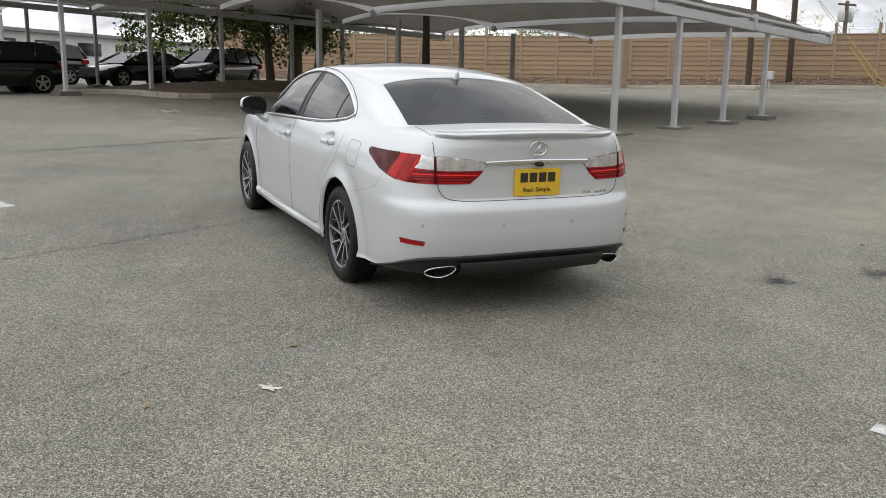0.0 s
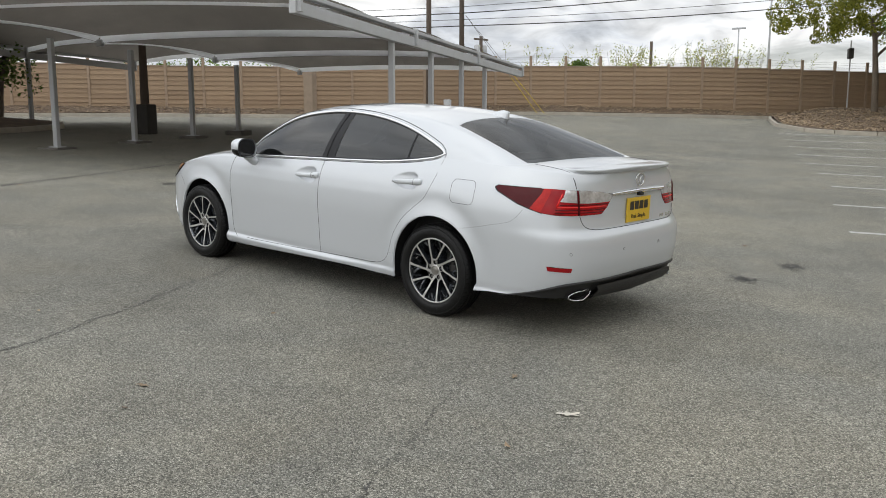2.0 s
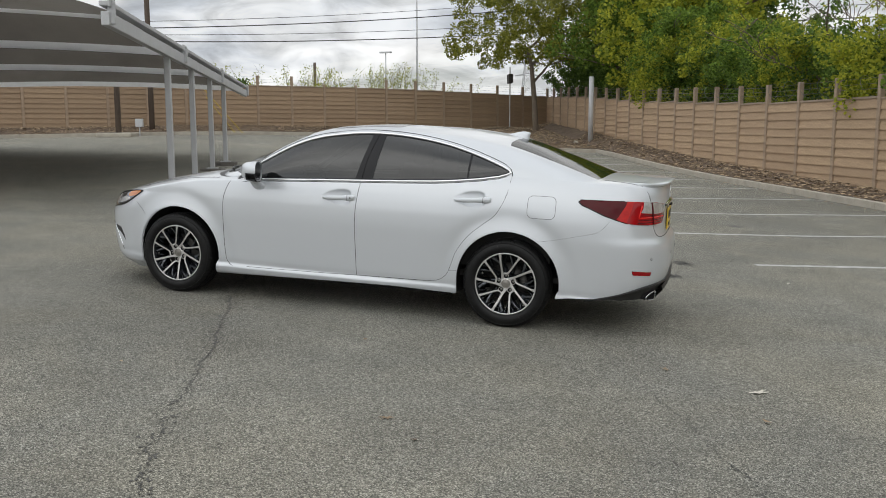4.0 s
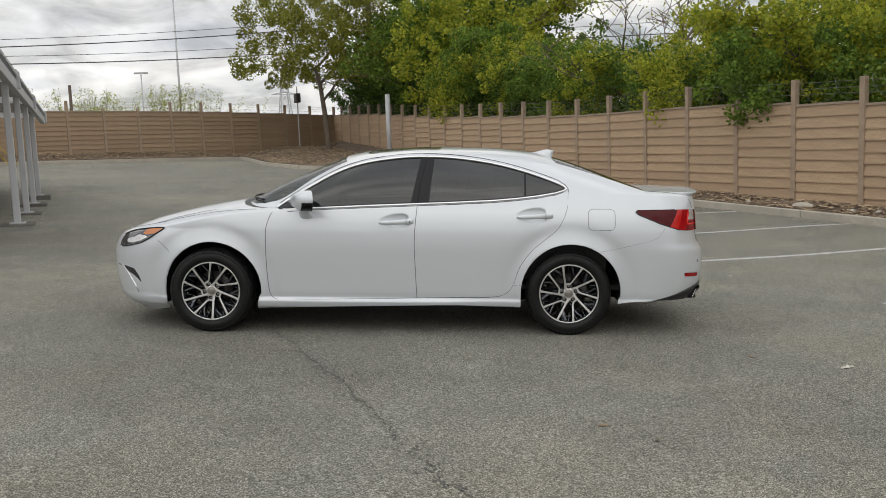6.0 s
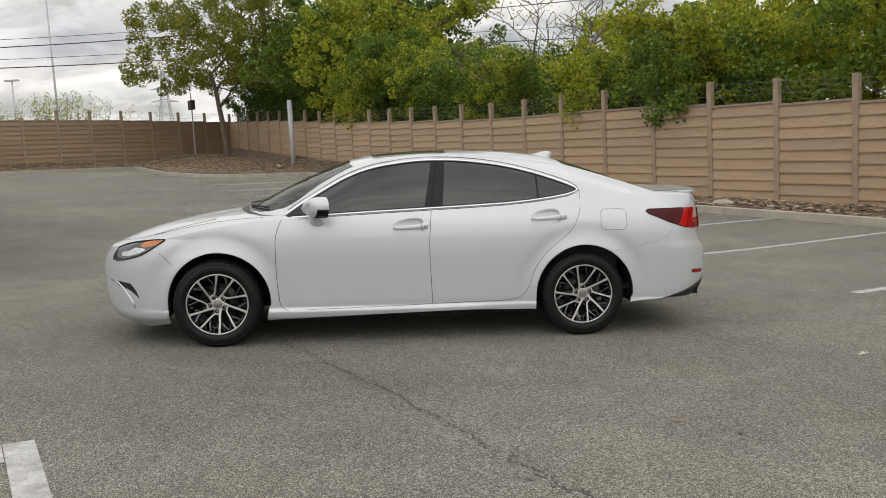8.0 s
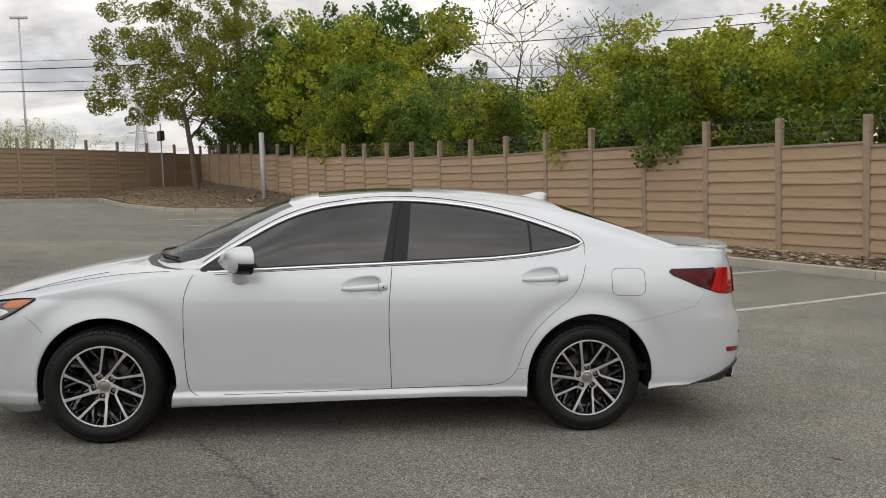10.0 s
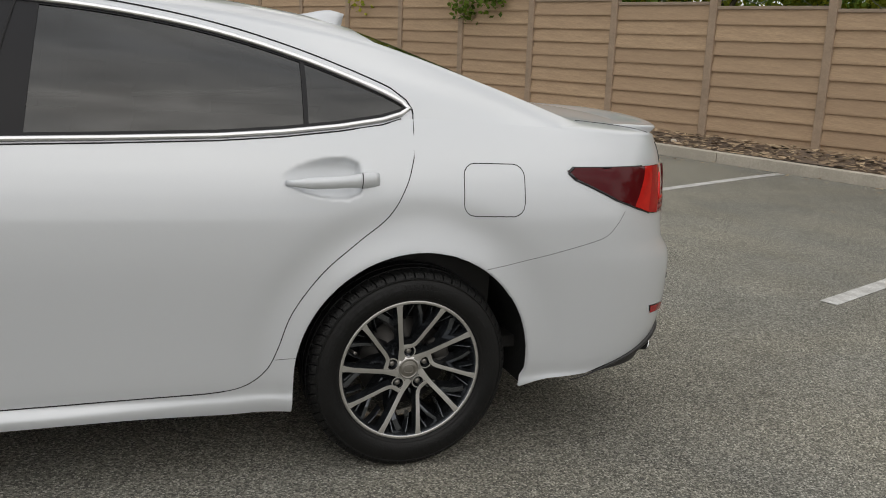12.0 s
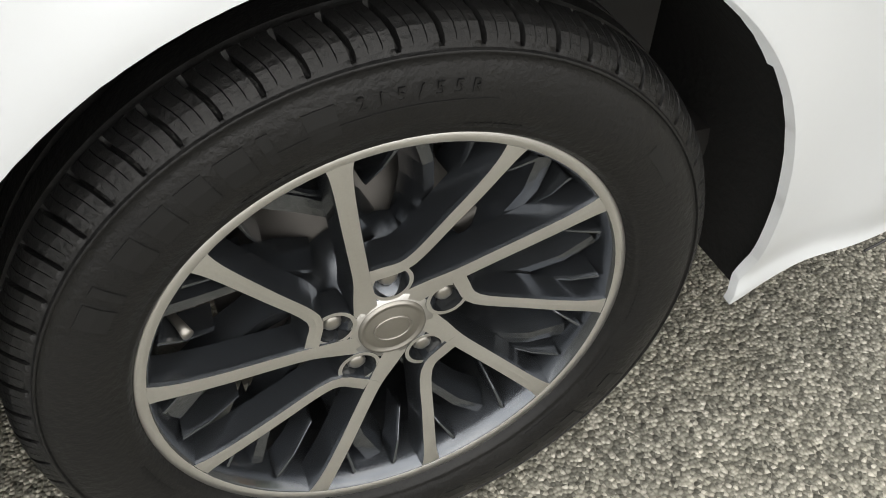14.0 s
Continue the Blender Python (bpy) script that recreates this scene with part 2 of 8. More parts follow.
def thin_cloth(m, share):
    """Lets part of the light through, as woven cloth does."""
    n, l = m.node_tree.nodes, m.node_tree.links
    b = n["Principled BSDF"]
    tr = n.new("ShaderNodeBsdfTranslucent")
    l.new(b.inputs["Base Color"].links[0].from_socket, tr.inputs[0])
    mx = n.new("ShaderNodeMixShader")
    mx.inputs[0].default_value = share
    l.new(b.outputs[0], mx.inputs[1]), l.new(tr.outputs[0], mx.inputs[2])
    l.new(mx.outputs[0], n["Material Output"].inputs[0])
    return m


FABRIC = mat("brown_shade_cloth", (0.26, 0.235, 0.205), 0.95, vary=0.4, scale=0.8, fine=0.25, bump=0.15, bump_scale=200)
BAND = mat("pale_edge_webbing", (0.92, 0.92, 0.92), 0.8, vary=0.15, scale=3)
PALECLOTH = mat("pale_shade_cloth", (0.78, 0.77, 0.75), 0.95, vary=0.3, scale=0.8, fine=0.2, bump=0.15, bump_scale=200)
thin_cloth(FABRIC, 0.44)
thin_cloth(PALECLOTH, 0.6)
thin_cloth(BAND, 0.85)
BARK = mat("tree_bark", (0.19, 0.15, 0.115), 0.95, vary=0.7, scale=6, fine=0.6, bump=1.0, bump_scale=22, stretch=(1, 1, 0.3))
POLEWOOD = mat("creosote_pole", (0.13, 0.10, 0.08), 0.9, vary=0.6, scale=4, fine=0.4, bump=0.4, bump_scale=30, stretch=(1, 1, 0.15))
LEAF_Y = leaf_material("yellow_green_leaves", (0.50, 0.50, 0.055), (0.16, 0.22, 0.028))
LEAF_C = leaf_material("olive_yellow_leaves", (0.34, 0.34, 0.05), (0.10, 0.12, 0.02))
LEAF_G = leaf_material("green_leaves", (0.23, 0.34, 0.055), (0.06, 0.11, 0.018))
LEAF_D = leaf_material("dark_green_leaves", (0.15, 0.235, 0.045), (0.045, 0.085, 0.018))
LEAF_O = leaf_material("oak_leaves", (0.19, 0.26, 0.06), (0.05, 0.08, 0.025))
YELLOW = mat("yellow_plastic", (0.55, 0.40, 0.03), 0.5, vary=0.3, scale=6)
FARROOF = mat("far_grey_roof", (0.22, 0.23, 0.24), 0.7, vary=0.4, scale=0.5)
FARWALL = mat("far_pale_wall", (0.72, 0.73, 0.74), 0.85, vary=0.4, scale=0.6)

# ---- helpers of the build ----
RISE = math.tan(radians(SLOPE))


def ss(x, a, b):
    t = min(1.0, max(0.0, (x - a) / (b - a)))
    return t * t * (3 - 2 * t)


def lot(u, v):
    """Plan of the lot: u along the parking rows, v across them."""
    return 0.40 * u + 0.9165 * v, -0.9165 * u + 0.40 * v


def rise(x):
    """The fall of the whole lot, easing out to level far away."""
    return RISE * (50 * math.tanh(x / 50))


def pave(u, v):
    """Height of the paved ground."""
    x, y = lot(u, v)
    return rise(x) + 0.55 * ss(u, 16, 42) * (1 - ss(v, 6, 22)) + 0.06 * ss(-v, 4.5, 9) - 0.24 * ss(v, 18.5, 26) * (1 - ss(u, 22, 30))


def spot(u, v, up=0.0):
    x, y = lot(u, v)
    return Vector((x, y, pave(u, v) + up))


LOT_TURN = math.degrees(math.atan2(-0.9165, 0.40))


def part(name, bm, material, parent=None, label="", smooth=False, m=None):
    me = bpy.data.meshes.new(name)
    bm.normal_update()
    bm.to_mesh(me)
    bm.free()
    if smooth:
        me.polygons.foreach_set("use_smooth", [True] * len(me.polygons))
    for one in material if isinstance(material, (list, tuple)) else [material]:
        me.materials.append(one)
    ob = new(name, me)
    if parent is not None:
        ob.parent = parent
    if m is not None:
        ob.matrix_basis = m
    if label:
        tagged(ob, label)
    return ob


def piece(name, mesh, parent, m):
    ob = new(name, mesh)
    ob.parent = parent
    ob.matrix_basis = m
    return ob


def mesh_of(name, bm, material, smooth=False):
    me = bpy.data.meshes.new(name)
    bm.normal_update()
    bm.to_mesh(me)
    bm.free()
    if smooth:
        me.polygons.foreach_set("use_smooth", [True] * len(me.polygons))
    me.materials.append(material)
    return me


def box(bm, sx, sy, sz, m=None, bevel=0.0):
    r = bmesh.ops.create_cube(bm, size=1.0)
    bmesh.ops.scale(bm, vec=(sx, sy, sz), verts=r["verts"])
    vs = r["verts"]
    if bevel:
        es = list({e for v in vs for e in v.link_edges})
        rb = bmesh.ops.bevel(bm, geom=es, offset=bevel, segments=2, profile=0.5, affect="EDGES")
        vs = list({v for f in rb["faces"] for v in f.verts} | {v for v in vs if v.is_valid})
    if m is not None:
        bmesh.ops.transform(bm, matrix=m, verts=vs)
    return vs


def tube(bm, pts, radius, sides=8, closed=False, ends=True, flat=1.0):
    """A pipe along pts; radius a number or one for each point."""
    pts = [Vector(p) for p in pts]
    n = len(pts)
    rad = radius if isinstance(radius, (list, tuple)) else [radius] * n
    rings, ref = [], None
    for k, p in enumerate(pts):
        a = pts[(k - 1) % n] if closed or k else p
        b = pts[(k + 1) % n] if closed or k < n - 1 else p
        d = (b - a).normalized() if (b - a).length > 1e-9 else Vector((0, 0, 1))
        if ref is None:
            ref = Vector((0, 0, 1)) if abs(d.z) < 0.9 else Vector((1, 0, 0))
        s = d.cross(ref)
        s = s.normalized() if s.length > 1e-6 else d.orthogonal().normalized()
        up = s.cross(d)
        ref = up
        rings.append([bm.verts.new(p + rad[k] * (math.cos(q) * s + flat * math.sin(q) * up)) for q in [2 * math.pi * i / sides for i in range(sides)]])
    for k in range(n if closed else n - 1):
        r0, r1 = rings[k], rings[(k + 1) % n]
        for i in range(sides):
            bm.faces.new((r0[i], r0[(i + 1) % sides], r1[(i + 1) % sides], r1[i]))
    if ends and not closed:
        bm.faces.new(rings[0][::-1]), bm.faces.new(rings[-1])


def grid(bm, rows):
    """A sheet through rows of points."""
    vs = [[bm.verts.new(p) for p in row] for row in rows]
    for a, b in zip(vs, vs[1:]):
        for k in range(len(a) - 1):
            bm.faces.new((a[k], a[k + 1], b[k + 1], b[k]))
    return vs


def thing(name, at, turn=0.0, **tags):
    ob = new(name)
    ob.empty_display_size = 0.2
    ob.matrix_basis = pose(*at, 0, 0, turn)
    return tagged(ob, **tags)


# ---- ground ----
def axis(fine_lo, fine_hi, step, far):
    inner = [fine_lo + step * k for k in range(int((fine_hi - fine_lo) / step) + 1)]
    d, lo, hi = step, [], []
    a, b = fine_lo, inner[-1]
    while a > -far or b < far:
        d *= 1.5
        a, b = a - d, b + d
        lo.append(a), hi.append(b)
    return lo[::-1] + inner + hi


gb = bmesh.new()
grid(gb, [[spot(u, v) for v in axis(-11, 36, 1.0, 1400)] for u in axis(-20, 50, 1.0, 1400)])
bmesh.ops.reverse_faces(gb, faces=gb.faces[:])
ground = part("ground", gb, ASPHALT, smooth=True)
tagged(ground, "worn grey asphalt of a parking lot", "ground", kind="structure")


def ribbon(name, pts, width, material, up=0.004, **tags):
    """A thin strip that lies on the ground."""
    fine = []
    for (u0, v0), (u1, v1) in zip(pts, pts[1:]):
        n = max(1, int(math.hypot(u1 - u0, v1 - v0) / 0.5))
        fine += [(u0 + (u1 - u0) * k / n, v0 + (v1 - v0) * k / n) for k in range(n)]
    fine.append(pts[-1])
    bm = bmesh.new()
    rows = []
    for k, (u, v) in enumerate(fine):
        a, b = fine[max(0, k - 1)], fine[min(len(fine) - 1, k + 1)]
        du, dv = b[0] - a[0], b[1] - a[1]
        q = math.hypot(du, dv) or 1
        rows.append([spot(u - dv / q * s * width / 2, v + du / q * s * width / 2, up) for s in (-1, 1)])
    grid(bm, rows)
    bmesh.ops.recalc_face_normals(bm, faces=bm.faces[:])
    if bm.faces[0].normal.z < 0:
        bmesh.ops.reverse_faces(bm, faces=bm.faces[:])
    ob = part(name, bm, material)
    return tagged(ob, **tags)


STALLS = [-9.6, -6.65, -3.7, -0.72, 2.36, 5.15, 8.12, 11.25, 14.25, 17.25, 20.2, 23.2, 26.1, 29.0]
for u in STALLS:
    start = -3.1 - 0.45 * ss(u, 6, 12)
    ribbon("parking_line", [(u, start), (u, -8.85)], 0.11, LINE, label="worn white parking stall line on asphalt", category="road marking", group="parking lines", kind="structure")
# the end of a painted line across the aisle: two strokes that meet in a corner
ribbon("parking_line", [(-1.31, 4.41), (-6.2, 4.41)], 0.15, LINE, label="worn white painted line on asphalt", category="road marking", group="parking lines", kind="structure")
ribbon("parking_line", [(-1.46, 4.49), (-1.46, 9.6)], 0.28, LINE, label="broad worn white painted line on asphalt", category="road marking", group="parking lines", kind="structure")

# joints and cracks in the asphalt: a broken line of pits with crumbled edges
def crack(pts, width, spread, seed):
    rng = random.Random(seed)
    verts, faces = [], []
    off = 0.0
    for (u0, v0), (u1, v1) in zip(pts, pts[1:]):
        run = math.hypot(u1 - u0, v1 - v0)
        du, dv = (u1 - u0) / run, (v1 - v0) / run
        d = 0.0
        while d < run:
            off = 0.93 * off + rng.gauss(0, 0.006)
            patch = 0.5 + 0.5 * math.sin(1.9 * (d + u0) + seed) * math.sin(0.7 * d + v0)
            for _ in range(1 + int(3.4 * patch * spread / 0.05)):
                side = off + rng.gauss(0, 1) * spread * (0.15 if rng.random() < 0.5 else 0.9)
                size = width * rng.uniform(0.3, 1.0)
                long = size * rng.uniform(0.8, 2.6)
                a, k = rng.gauss(0, 0.6), len(verts)
                m = rng.choice((5, 6))
                ring = [2 * math.pi * (i + rng.uniform(-0.3, 0.3)) / m for i in range(m)]
                for w in ring:
                    p, q = long * math.cos(w) * rng.uniform(0.6, 1), size * math.sin(w) * rng.uniform(0.6, 1)
                    p, q = p * math.cos(a) - q * math.sin(a), p * math.sin(a) + q * math.cos(a)
                    verts.append(spot(u0 + du * (d + p) - dv * (side + q), v0 + dv * (d + p) + du * (side + q), 0.003))
                faces.append(tuple(range(k, k + m)))
            d += 0.016
    me = bpy.data.meshes.new("crack")
    me.from_pydata(verts, [], faces)
    me.materials.append(CRACK)
    bm = bmesh.new()
    bm.from_mesh(me)
    bm.normal_update()
    bmesh.ops.reverse_faces(bm, faces=[f for f in bm.faces if f.normal.z < 0])
    bm.to_mesh(me)
    bm.free()
    return tagged(new("crack", me), "dark crumbled joint crack in the asphalt", "crack", group="asphalt cracks", kind="structure")


for n, (pts, width, spread) in enumerate((
        ([(-6.0, -0.30), (-3.3, -0.25), (-2.0, -0.22), (-1.3, -0.19)], 0.008, 0.015),
        ([(-10.0, 2.28), (-3.4, 2.36), (-1.5, 2.38), (0.1, 2.45), (6.5, 2.5)], 0.011, 0.038),
        ([(-6.0, 8.2), (0.1, 8.23), (3.8, 8.28), (11.0, 8.3)], 0.022, 0.05),
        ([(2.5, -3.0), (9.0, -3.1), (17.0, -2.9)], 0.005, 0.03))):
    crack(pts, width, spread, 90 + n)


def stain(u, v, a, b, seed):
    """A small oily blot: many dark specks that thin out towards its rim."""
    rng = random.Random(seed)
    verts, faces = [], []
    for _ in range(170):
        p, q, r = u + a * 0.5 * rng.gauss(0, 1), v + b * 0.5 * rng.gauss(0, 1), rng.uniform(0.006, 0.02)
        k = len(verts)
        turn = rng.uniform(0, 6.3)
        verts += [spot(p + r * rng.uniform(0.5, 1.2) * math.cos(turn + w), q + r * rng.uniform(0.5, 1.2) * math.sin(turn + w), 0.003) for w in (0, 1.05, 2.1, 3.14, 4.2, 5.25)]
        faces.append(tuple(range(k, k + 6)))
    me = bpy.data.meshes.new("stain")
    me.from_pydata(verts, [], faces)
    me.materials.append(OILSTAIN)
    return tagged(new("stain", me), "small dark oil stain on the asphalt", "stain", group="asphalt stains", kind="structure")


for n, (u, v, a, b) in enumerate(((1.55, -1.79, 0.14, 0.11), (2.40, -2.25, 0.16, 0.12), (6.2, -4.6, 0.2, 0.12), (11.5, -5.5, 0.25, 0.15), (5.0, 6.5, 0.16, 0.1), (14.0, 9.0, 0.2, 0.12), (12.0, 7.5, 0.15, 0.1))):
    stain(u, v, a, b, 60 + n)

# ---- kerb along the fence row: cast lengths with joints ----
kerb_e = thing("kerb", (0, 0, 0), label="weathered concrete kerb between asphalt and planting bed", category="kerb", kind="structure")


def kerb_length(a, b):
    """One cast length from a to b in the plan, with a rounded nose."""
    bm = bmesh.new()
    pa, pb = spot(*a), spot(*b)
    d = (pb - pa)
    n = max(2, int(d.length / 0.5))
    side = Vector((-d.y, d.x, 0)).normalized()
    prof = [(-0.075, -0.05), (-0.075, 0.10), (-0.06, 0.135), (-0.03, 0.15), (0.06, 0.15), (0.075, 0.14), (0.075, -0.05)]
    rows = []
    for k in range(n + 1):
        t = 0.006 / d.length + (1 - 0.012 / d.length) * k / n
        u, v = a[0] + (b[0] - a[0]) * t, a[1] + (b[1] - a[1]) * t
        p = spot(u, v)
        rows.append([p + side * s + Vector((0, 0, z)) for s, z in prof])
    vs = grid(bm, rows)
    bm.faces.new(vs[0]), bm.faces.new(vs[-1][::-1])
    bmesh.ops.recalc_face_normals(bm, faces=bm.faces[:])
    return part("kerb_stone", bm, CONCRETE, kerb_e)


KERB_V = -9.0
u = -18.0
while u < 27.0:
    kerb_length((u, KERB_V), (u + 3.05, KERB_V))
    u += 3.05
NOSE = [(u, KERB_V), (29.4, -8.8), (29.5, -7.0), (29.95, -5.6), (30.6, -4.6), (33.3, -3.68), (36.8, -3.62), (40.25, -3.7)]
for a, b in zip(NOSE, NOSE[1:]):
    kerb_length(a, b)
# the kerb in front of the far fence
BACK0, BACK1 = (45.5, -10.2), (31.0, 22.9)
bd = Vector((BACK1[0] - BACK0[0], BACK1[1] - BACK0[1])).normalized()


def back(s, off=0.0):
    """Along the far fence, s metres from the corner; off towards the lot."""
    return BACK0[0] + bd.x * s - off * bd.y, BACK0[1] + bd.y * s + off * bd.x


s = 8.0
while s < 60:
    kerb_length(back(s, 2.2), back(s + 3.0, 2.2))
    s += 3.0


# ---- planting beds ----
def bed(name, rows, label, seed):
    bm = bmesh.new()
    rng = random.Random(seed)
    grid(bm, [[p + Vector((0, 0, rng.uniform(-0.03, 0.04))) for p in row] for row in rows])
    bmesh.ops.recalc_face_normals(bm, faces=bm.faces[:])
    if bm.faces[0].normal.z < 0:
        bmesh.ops.reverse_faces(bm, faces=bm.faces[:])
    return tagged(part(name, bm, MULCH, smooth=True), label, "planting bed", kind="structure")


BED_W = [(0.0, 2.1), (70.0, 2.1)]


def bed_width(s):
    for (a, w0), (b, w1) in zip(BED_W, BED_W[1:]):
        if s <= b:
            return w0 + (w1 - w0) * (s - a) / (b - a)
    return 2.1


def mound(u, v):
    """Extra height of the bed over the paving: it climbs to the fences and most of all into the far corner."""
    du, dv = u - BACK0[0], v - BACK0[1]
    along, off = du * bd.x + dv * bd.y, -du * bd.y + dv * bd.x
    corner = 0.45 * (1 - ss(along, 6, 15)) * (1 - ss(off, 0.5, 12.5)) * (1 - ss(v, -6.8, -3.8))
    return 0.13 + (0.10 + 0.015 * max(0, u - 9) * (1 - 0.6 * ss(u, 33, 40))) * ss(-v, 9.0, 10.2) + corner + 0.24 * (1 - ss(off, 0.0, 2.2)) * ss(along, 3, 12)


bed("planting_bed", [[spot(-18 + 0.45 * k, v, mound(-18 + 0.45 * k, v)) for v in (-9.06, -9.3, -9.6, -9.9, -10.2, -10.6, -11.2)] for k in range(142)], "bare soil bed strewn with dead leaves along the fence", 3)
# the broad corner bed inside the rounded kerb
INNER = ((-9.08, 29.56), (-8.4, 29.58), (-7.0, 29.62), (-5.6, 30.1), (-4.9, 30.55), (-4.55, 30.9), (-4.3, 31.8), (-4.0, 32.9), (-3.8, 34.5))
rows = []
for v, u0 in INNER:
    u1 = BACK0[0] + (v - BACK0[1]) * bd.x / bd.y - 2.05 / bd.y
    rows.append([spot(u0 + (u1 - u0) * j / 20, v, mound(u0 + (u1 - u0) * j / 20, v)) for j in range(21)])
bed("planting_bed", rows, "bare soil mound strewn with dead leaves in the fence corner", 8)
rows = []
for s in [0.0, 0.8, 1.6, 2.4, 3.2, 4.0, 4.8, 5.6, 6.0, 6.4, 6.9, 7.4, 8.2, 9.2] + [10.5 + 1.6 * k for k in range(32)]:
    width = bed_width(s)
    rows.append([spot(*back(s, o), mound(*back(s, o))) for o in [(width - 0.09) * (1 - j / 14) - 0.5 * (j == 14) for j in range(15)]])
bed("planting_bed", rows, "bare soil bed strewn with dead leaves along the far fence", 4)


def litter(name, spots, size, label, seed):
    """Fallen leaves: small curled quads, one loose scatter."""
    rng = random.Random(seed)
    verts, faces = [], []
    for p in spots:
        q, w = rng.uniform(0, 6.3), size * rng.uniform(0.5, 1.3)
        c, sn, h = math.cos(q), math.sin(q), w * rng.uniform(0.0, 0.5)
        k = len(verts)
        tilt = rng.uniform(-0.4, 0.4) * w
        verts += [(p.x + w * c, p.y + w * sn, p.z + h), (p.x - 0.5 * w * sn, p.y + 0.5 * w * c, p.z + max(0, tilt)), (p.x - w * c, p.y - w * sn, p.z + h * 0.6), (p.x + 0.5 * w * sn, p.y - 0.5 * w * c, p.z + max(0, -tilt))]
        faces.append((k, k + 1, k + 2, k + 3))
    me = bpy.data.meshes.new(name)
    me.from_pydata(verts, [], faces)
    me.materials.append(DEADLEAF)
    return tagged(new(name, me), label, "leaf litter", kind="stuff")


rng = random.Random(11)
spots = []
for k in range(9000):
    u, v = rng.uniform(-8, 35), -9.1 - 1.05 * rng.random()
    spots.append(spot(u, v, mound(u, v) + 0.02))
for k in range(20000):
    s = 60 * rng.random() ** 1.6
    o = rng.uniform(0.1, bed_width(s) - 0.1)
    u, v = back(s, o)
    spots.append(spot(u, v, mound(u, v) + 0.03))
for k in range(9000):
    v = rng.uniform(-9.2, -3.9)
    u = rng.uniform(29.8 + 2.6 * ss(v, -6, -3.9), 42.0 - 0.43 * (v + 9))
    spots.append(spot(u, v, mound(u, v) + 0.03))
litter("leaf_litter", spots, 0.058, "dry brown fallen leaves in the planting beds", 5)
spots = [spot(rng.uniform(-6, 30), -8.9 + abs(rng.gauss(0, 0.35)), 0.006) for _ in range(500)]
spots += [spot(rng.uniform(-7, 20), rng.uniform(-8, 12), 0.006) for _ in range(60)]
litter("leaf_litter", spots, 0.03, "few small dry leaves lying on the asphalt", 6)


# ---- fences: lapped boards between posts ----
def board_mesh(length, high, wood):
    bm = bmesh.new()
    prof = [(-0.022, 0.0), (0.034, 0.002), (0.035, 0.022), (0.020, high / 2), (0.006, high - 0.008), (-0.022, high - 0.004)]
    vs = grid(bm, [[(x, y, z) for y, z in prof + prof[:1]] for x in (-length / 2, length / 2)])
    bmesh.ops.remove_doubles(bm, verts=bm.verts[:], dist=1e-5)
    bm.verts.ensure_lookup_table()
    for x in (-length / 2, length / 2):
        bm.faces.new([v for v in bm.verts if abs(v.co.x - x) < 1e-6])
    bmesh.ops.recalc_face_normals(bm, faces=bm.faces[:])
    return mesh_of("board", bm, wood)


PANEL, BOARDS, BOARD_H = 1.79, 9, 0.221
# two tones of one board: tan for the side fence, darker for the far one
tan_board, dark_board = board_mesh(PANEL - 0.09, BOARD_H + 0.022, FENCE), board_mesh(PANEL - 0.09, BOARD_H + 0.022, FENCEDARK)
bm = bmesh.new()
box(bm, PANEL - 0.08, 0.07, 0.05, bevel=0.008)
cap_mesh = mesh_of("cap_rail", bm, FCAP)


def post_mesh(high):
    bm = bmesh.new()
    box(bm, 0.125, 0.125, high, pose(0, 0, high / 2), bevel=0.012)
    return mesh_of("post", bm, FPOST)


tall_post, short_post = post_mesh(2.92), post_mesh(2.55)


def fence(at, foot, count, label, short, face):
    """A run of panels; at(k) gives the plan place of post k, foot its ground height."""
    e = thing("fence", (0, 0, 0), label=label, category="fence", kind="structure")
    for k in range(count + 1):
        a = Vector((*lot(*at(k)), 0))
        b = Vector((*lot(*at(k + 1)), 0))
        d = b - a
        turn = math.degrees(math.atan2(d.y, d.x)) + (180 if face < 0 else 0)
        z0 = foot(k)
        piece("post", short_post if k in short else tall_post, e, pose(a.x, a.y, z0 - 0.35, 0, 0, turn))
        if k == count:
            break
        mid = (a + b) / 2
        z1 = foot(k + 0.5)
        # where the soil dips the lowest boards reach down to it
        for j in range(-2 if face > 0 else 0, BOARDS):
            piece("board", dark_board if face > 0 else tan_board, e, pose(mid.x, mid.y, z1 + 0.02 + j * (BOARD_H + 0.003) + random.uniform(-0.008, 0.008), random.uniform(-0.9, 0.9), random.uniform(-0.25, 0.25), turn + random.uniform(-0.25, 0.25)))
        piece("cap_rail", cap_mesh, e, pose(mid.x, mid.y, z1 + 0.045 + BOARDS * (BOARD_H + 0.003), 0, 0, turn))
    return e


FENCE_V = -10.2
U_CORNER = 45.5


def foot_side(k):
    u = U_CORNER - PANEL * k
    x, y = lot(u, FENCE_V)
    return rise(x) + 0.20 + 0.020 * max(0, u - 3) - 0.20 * ss(u, 10, 18) * (1 - ss(u, 27, 38)) - 0.05


def foot_back(k):
    u, v = back(PANEL * k)
    x, y = lot(u, v)
    return rise(x) + 0.20 + 0.020 * 42.5 * (1 - ss(PANEL * k, 6, 40) * 0.86) - 0.05


fence(lambda k: (U_CORNER - PANEL * k, FENCE_V), foot_side, 33, "tan lapped-board fence with tall posts along the parking row", {0, 20, 25, 28}, -1)
fence(lambda k: back(PANEL * k), foot_back, 30, "tan lapped-board fence with tall posts at the far end of the lot", {7, 8}, 1)


